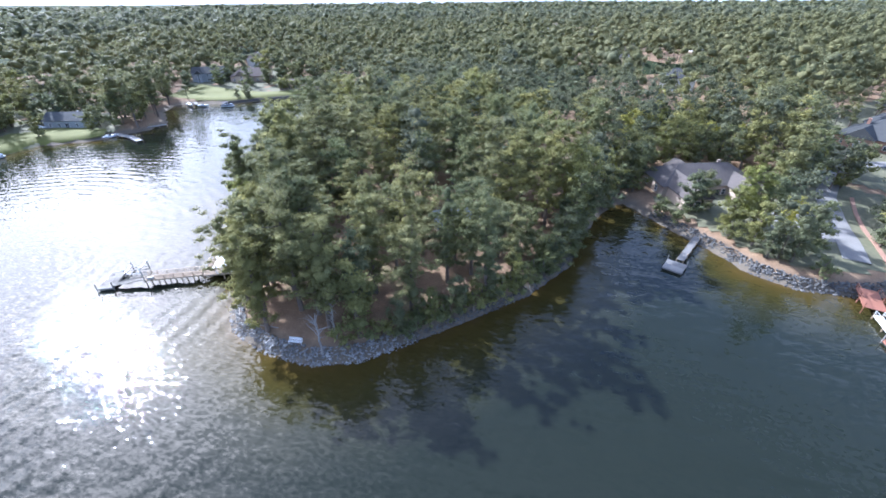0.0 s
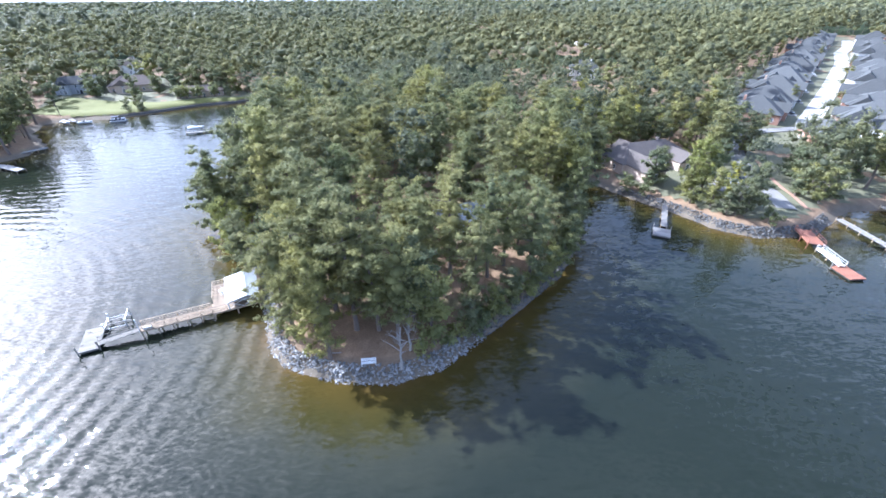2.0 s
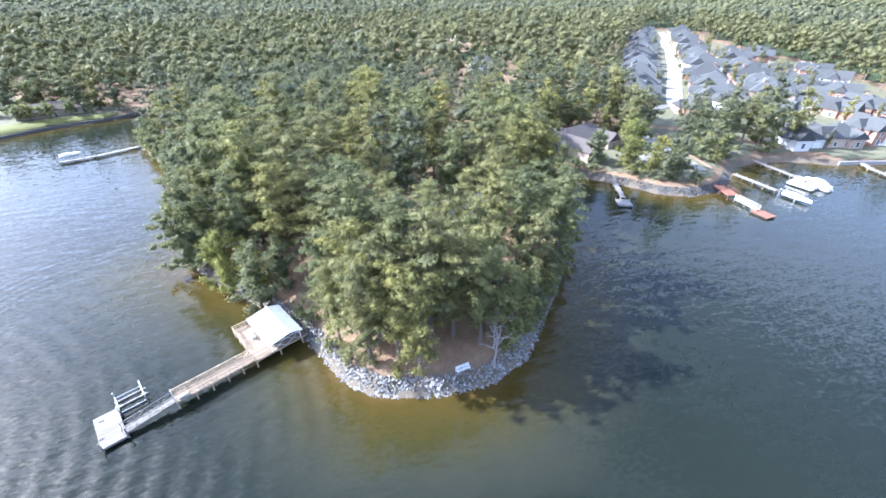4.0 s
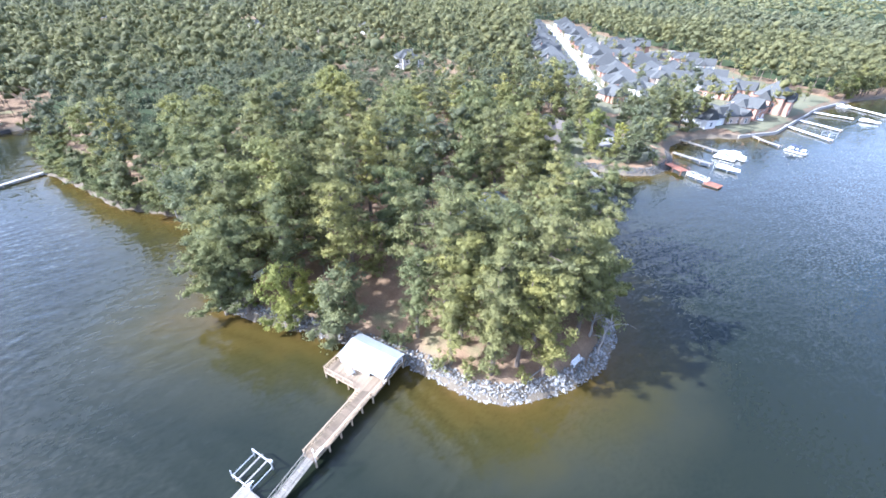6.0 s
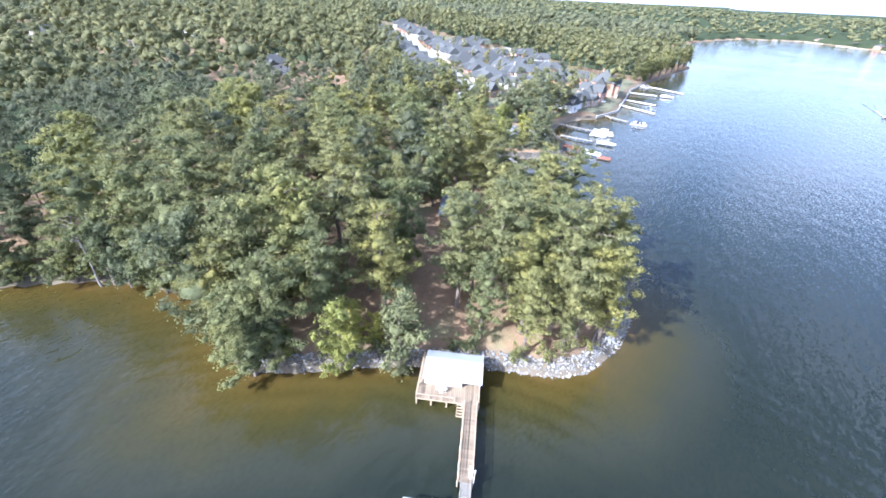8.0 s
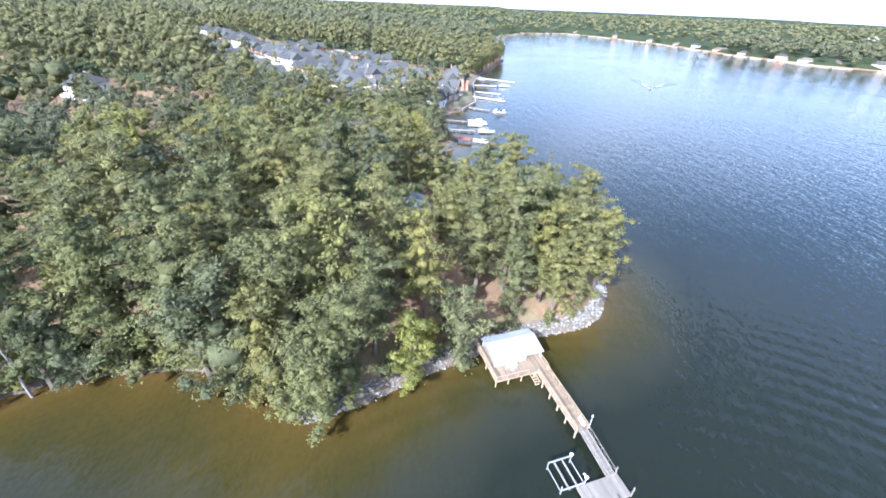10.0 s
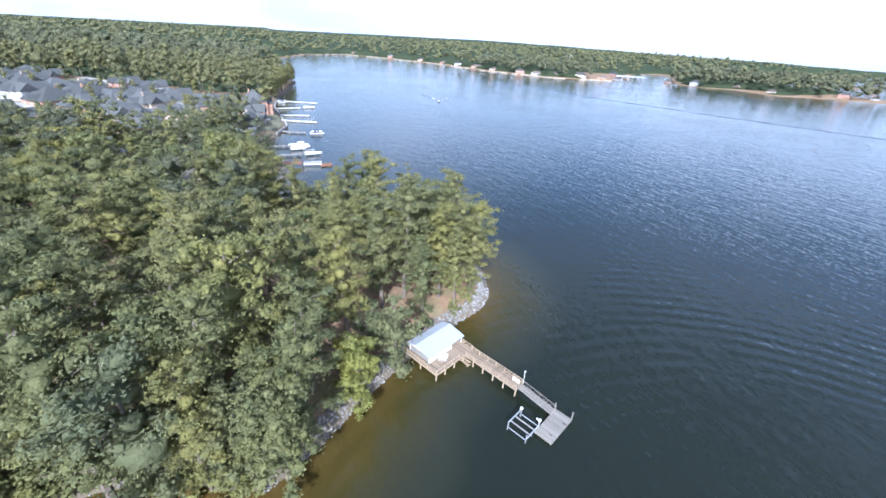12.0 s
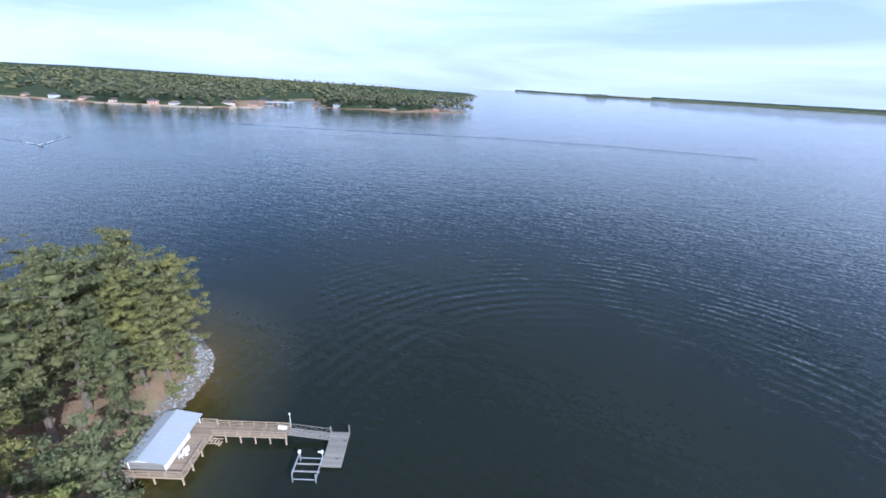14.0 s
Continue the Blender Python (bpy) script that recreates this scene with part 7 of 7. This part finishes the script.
for kind, x, y, s in (("oak_a", -172.0, 154.0, 0.95), ("pine_a", -177.0, 160.0, 0.85), ("oak_a", -168.0, 164.0, 0.9), ("pine_b", -174.0, 172.0, 0.9), ("oak_b", -183.0, 178.0, 1.0), ("oak_a", -190.0, 186.0, 1.0), ("pine_d", -182.0, 168.0, 1.0), ("oak_b", -196.0, 196.0, 1.0),
                      ("pine_a", -192.0, 172.0, 0.9), ("oak_a", -203.0, 181.0, 1.0), ("pine_c", -200.0, 190.0, 0.8), ("oak_b", -157.0, 226.0, 0.55), ("oak_a", -161.0, 229.0, 0.55), ("oak_b", -163.0, 224.0, 0.45), ("oak_b", -201.0, 262.0, 0.7), ("oak_a", -169.0, 262.0, 0.6),
                      ("bush", -150.0, 249.0, 1.1), ("bush", -146.0, 250.0, 1.2), ("bush", -140.0, 252.0, 1.2), ("bush", -133.0, 255.0, 1.2), ("oak_b", -126.0, 258.0, 0.5), ("oak_a", -205.0, 160.0, 0.7), ("oak_a", -214.0, 140.0, 0.9), ("oak_b", -206.0, 124.0, 0.7), ("oak_a", -198.0, 108.0, 0.8)):
    plant(kind, x, y, s * (1.6 if kind == "bush" else 1.15), x * 2.3, "trees of the western bay")
for x, y, s in ((-230, 256, 1.1), (-201, 254, 0.8), (-203, 272, 1.2), (-169, 263, 0.9), (-164, 276, 1.2), (-152, 274, 1.1), (-125, 266, 1.1), (-116, 262, 1.0), (-174, 287, 1.3), (-194, 290, 1.2), (-216, 280, 1.3), (-238, 272, 1.2), (-135, 277, 1.3), (-232, 240, 1.0), (-222, 228, 1.0), (-212, 206, 1.1), (-205, 214, 0.9),
                (-214, 166, 1.1), (-226, 176, 1.2), (-236, 186, 1.2), (-212, 186, 1.2), (-222, 200, 1.2), (-178, 152, 0.7), (-206, 146, 0.9), (-218, 152, 1.0), (-230, 160, 0.9), (-212, 128, 1.0), (-222, 118, 1.1), (-196, 120, 0.7), (-190, 108, 0.9), (-188, 133, 0.8), (-194, 163, 1.2), (-202, 152, 1.1), (-176, 147, 0.7), (-209, 134, 1.2), (-203, 118, 1.2), (-226, 142, 1.3), (-238, 158, 1.2), (-222, 168, 1.2), (-248, 160, 1.2), (-256, 175, 1.2), (-196, 249, 1.0), (-177, 254, 0.9), (-152, 266, 1.2), (-158, 262, 1.0), (-200, 280, 1.3), (-226, 262, 1.1), (-184, 283, 1.3), (-134, 268, 1.2), (-206, 232, 1.0), (-146, 280, 1.3)):
    plant("oak_a" if (x + y) % 2 else "oak_b", x, y, s, x * 2.3, "trees of the western bay")
strand = [(268.0, 99.0), (306.0, 91.5), (350.0, 85.5), (395.0, 77.5), (416.0, 83.0), (422.0, 104.0), (480.0, 123.5)]
run = float(np.hypot(*np.diff(np.array(strand), axis=0).T).sum())
at, side, _ = along(strand, np.arange(3.0, run, 6.0))
for i, (p, sd) in enumerate(zip(at, side)):
    plant(("far_oak", "far_dull", "far_light")[i % 3], float(p[0]), float(p[1]) + 1.0 + i % 3, 0.6 + 0.12 * (i % 4), i * 1.9, "trees along the village shore")
west_built = np.array([(-192, 150), (-262, 184), (-246, 170), (-214, 262), (-187, 270), (-143, 259), (-199, 141)])
west_lawn = np.array([(-183.0, 112.0), (-182.5, 128.0), (-166.0, 143.0), (-171.0, 150.0), (-192.0, 147.0), (-204.0, 132.0), (-198.0, 112.0)])
rngw = np.random.default_rng(44)


def west_free(x, y, d):
    away = np.hypot(x[:, None] - west_built[None, :, 0], y[:, None] - west_built[None, :, 1]).min(1) > 12
    return (d > 1.0) & away & (ring_distance(west_lawn, x, y) < -2) & (west_houses(x, y) | (d < 14)) & ((x < -205) | (y < 208))


for i, (x, y) in enumerate(scatter(rngw, -300, -158, 98, 206, 8.0, west_free)):
    plant(("far_oak", "far_dull", "far_oak", "far_pine")[i % 4], float(x), float(y), float(rngw.uniform(0.75, 1.15)), i * 1.9, "trees of the western bay")
# growth hanging over the inner bank of the inlet
inner = [(-106.0, 262.0), (-94.0, 255.0), (-91.0, 228.0), (-92.0, 200.0), (-82.5, 181.0), (-74.2, 160.5), (-67.0, 153.0), (-59.5, 144.0), (-55.0, 133.0), (-53.0, 121.5), (-54.6, 113.5)]
run = float(np.hypot(*np.diff(np.array(inner), axis=0).T).sum())
at, side, _ = along(inner, np.arange(3.0, run, 3.3))
for i, (p, sd) in enumerate(zip(at, side)):
    q = p + sd * (0.5 + 0.5 * (i % 3))
    kind = ("bush", "bush", "far_dull", "bush", "far_oak")[i % 5]
    plant(kind, float(q[0]), float(q[1]), 1.0 + 0.25 * (i % 4) if kind == "bush" else 0.55 + 0.06 * (i % 4), i * 1.9, "growth along the inlet bank")

# ---- far shore ----
FAR = "small houses on the far shore"
for i, (x, y, a, w) in enumerate(FAR_HOMES):
    wall = (M_TANBRICK, M_BRICK, M_GREYSIDE, M_BRICK)[i % 4]
    w *= 0.85
    house((x + 3 * (i % 3), y - 3 * (i % 3)), a, w, 9.0 + i % 3, 5.2 if i % 3 == 0 else 3.0, 3.0, (M_SHINGLE, M_TANROOF, M_BROWNROOF)[i % 3], wall, "pale lakeside house on the far shore", wings=((-w * 0.2, -4.0, 6.0, 5.0, 3.6, 2.2, -math.pi / 2),), group=FAR, chimney=False, storeys=2 if i % 3 == 0 else 1)
far_wall = [(757.0, 92.0), (914.0, 31.0), (975.0, -62.0), (892.0, -126.0), (745.0, -199.0), (634.0, -232.0), (591.0, -246.0), (520.0, -291.0), (487.0, -310.0), (455.0, -400.0)]
bm = bmesh.new()
for (x0, y0), (x1, y1) in zip(far_wall, far_wall[1:]):
    n = math.hypot(x1 - x0, y1 - y0)
    for i in range(int(n / 19)):
        f = (i + 0.5) / int(n / 19)
        if (i * 7 + int(x0)) % 5 < 4:
            box(bm, (19.4 - (i % 3) * 4, 0.6, 2.4), (x0 + (x1 - x0) * f, y0 + (y1 - y0) * f, -0.2 + 0.1 * (i % 3)), math.atan2(y1 - y0, x1 - x0))
tagged(part("sea_wall", bm, M_SAND), "pale sea walls along the far shore", "sea wall", kind="structure")
house((905, -640), 0.3, 20, 12, 9.0, 4.0, M_STUCCO, M_STUCCO, "white tall building in the far woods", group=FAR, chimney=False, storeys=3)
marina = thing("marina_shed", (478.0, -455.0, 0.6), 0.9, "long white marina shed over the water", "marina shed")
for i in range(6):
    for s in (-6, 6):
        bm = bmesh.new()
        box(bm, (0.4, 0.4, 5.0), (-20 + i * 8, s, 1.5))
        part("post", bm, M_WHITE, marina)
bm = hip_roof(44.0, 13.0, 4.2, 1.6, gable=True)
part("roof", bm, M_ROOFWHITE, marina)
for x, y, a in ((455, -428, 0.5), (447, -441, 0.5), (500, -318, 0.3), (585, -262, 0.4), (668, -240, 0.3), (720, -215, 0.4), (820, -172, 0.3)):
    simple_dock([(x, y), (x - 16 * math.cos(a), y + 16 * math.sin(a) * 0.4)], 2.0, 0.8, M_PALEWOOD, "pale dock on the far shore", group="pale docks on the far shore")
    motor_boat(x - 12, y + 6, 2.6, 0.2, "white motor boat at a far dock", 8.0)

# motor boat under way and its wake
BOAT, WAKE = (258.0, -36.0), -0.36
motor_boat(*BOAT, WAKE + math.pi, 0.1, "white motor boat under way on open water", 8.5)
bm = bmesh.new()
for side, n in ((0.55, 18), (-0.55, 18)):
    for i in range(n):
        f = i / n
        ang = WAKE + side * 0.62
        cx, cy = BOAT[0] + math.cos(ang) * (2 + 22 * f), BOAT[1] + math.sin(ang) * (2 + 22 * f)
        box(bm, (1.5, 0.75 * (1.2 - f), 0.20 * (1.2 - f)), (cx, cy, 0.05), ang + 0.25 * math.sin(i * 2.1))
for i in range(7):
    box(bm, (1.6, 1.6 - i * 0.14, 0.24), (BOAT[0] + (4.0 + i * 0.9) * math.cos(WAKE), BOAT[1] + (4.0 + i * 0.9) * math.sin(WAKE), 0.01), WAKE + 0.3 * math.sin(i * 3.0))
tagged(part("wake", bm, M_FOAM), "white foam wake trailing a motor boat", "wake", kind="stuff")



def wave_ridge(name, line, width, high, label):
    """A long low swell left behind by a boat."""
    line = np.array(line, float)
    total = float(np.hypot(*np.diff(line, axis=0).T).sum())
    at, side, _ = along(line, np.linspace(0.1, total - 0.1, int(total / 4)))
    prof = [(-1.0, -0.02), (-0.5, 0.25), (0.0, 1.0), (0.5, 0.25), (1.0, -0.02)]
    n = len(at)
    wob = 1 + 0.35 * np.sin(np.arange(n) * 0.9) * np.sin(np.arange(n) * 0.23)
    verts = np.concatenate([np.c_[at + side * (u * width), np.full(n, h * high) * wob - 0.004 * (h < 0)] for u, h in prof])
    faces = [(j * n + i, j * n + i + 1, (j + 1) * n + i + 1, (j + 1) * n + i) for j in range(4) for i in range(n - 1)]
    me = array_mesh(name, verts, faces, M_WATER, True)
    me.attributes.new("depth", "FLOAT", "POINT").data.foreach_set("value", np.ones(len(verts), np.float32))
    return tagged(new(name, me), label, "swell", kind="stuff")


for side in (0.42, -0.42, 0.28, -0.28):
    wave_ridge("swell", [(BOAT[0] + math.cos(WAKE + side) * r, BOAT[1] + math.sin(WAKE + side) * r) for r in (3.0, 20.0, 42.0)], 1.1, 0.30, "wave thrown up by the passing motor boat")
wave_ridge("swell", [(420.0, -170.0), (269.0, -223.0), (150.0, -272.0), (34.0, -330.0), (-90.0, -365.0), (-200.0, -381.0)], 2.2, 0.26, "long low swell crossing the open lake")

for i, (x, y) in enumerate(WOOD_HOMES):
    house((float(x), float(y)), 0.4 + i * 0.7, 16.0, 11.0, 6.4, 4.0, (M_SHINGLE, M_TANROOF)[i % 2], M_STUCCO, "pale two-storey house standing in the woods", wings=((-3.0, -5.0, 6.0, 5.0, 6.0, 2.6, -math.pi / 2),), group="houses in the woods", storeys=2)

# house among the pines of the point
house((2.0, 99.0), 0.5, 12.5, 8.5, 2.9, 2.2, M_METALROOF, M_TANBRICK, "low house with a blue-grey metal roof among the pines", gable=True, chimney=True)


def far_forest(name, line, high, label):
    """Low wooded shore on the horizon: a closed berm with an uneven top."""
    line = np.array(line, float)
    total = float(np.hypot(*np.diff(line, axis=0).T).sum())
    at, side, _ = along(line, np.linspace(0.1, total - 0.1, int(total / 14)))
    n = len(at)
    bump_top = 1 + 0.10 * np.sin(np.arange(n) * 1.7) + 0.08 * np.sin(np.arange(n) * 0.53) + 0.12 * np.sin(np.arange(n) * 0.11)
    prof = [(-18.0, -0.5), (-14.0, 0.7), (0.0, 1.0), (40.0, 1.05), (60.0, -0.5)]
    verts = np.concatenate([np.c_[at + side * u, (np.full(n, h * high) * (bump_top if h > 0 else 1))] for u, h in prof])
    faces = [(j * n + i, j * n + i + 1, (j + 1) * n + i + 1, (j + 1) * n + i) for j in range(4) for i in range(n - 1)]
    return tagged(new(name, array_mesh(name, verts, faces, M_WOODS, True)), label, "woodland", kind="stuff")


far_forest("horizon_woods", [(1300.0, -4800.0), (500.0, -4480.0), (-60.0, -4130.0), (-700.0, -4030.0), (-1650.0, -3780.0), (-2600.0, -3480.0), (-4900.0, -2880.0)], 14.0, "low dark woods along the far lake horizon")
far_forest("island_woods", [(400.0, -3895.0), (320.0, -3885.0), (235.0, -3880.0)], 16.0, "small wooded island far out on the lake")

# the grown prototypes are not part of the place
for ob in list(PROTOS.values()):
    for o in (*ob.children_recursive, ob):
        bpy.data.objects.remove(o)
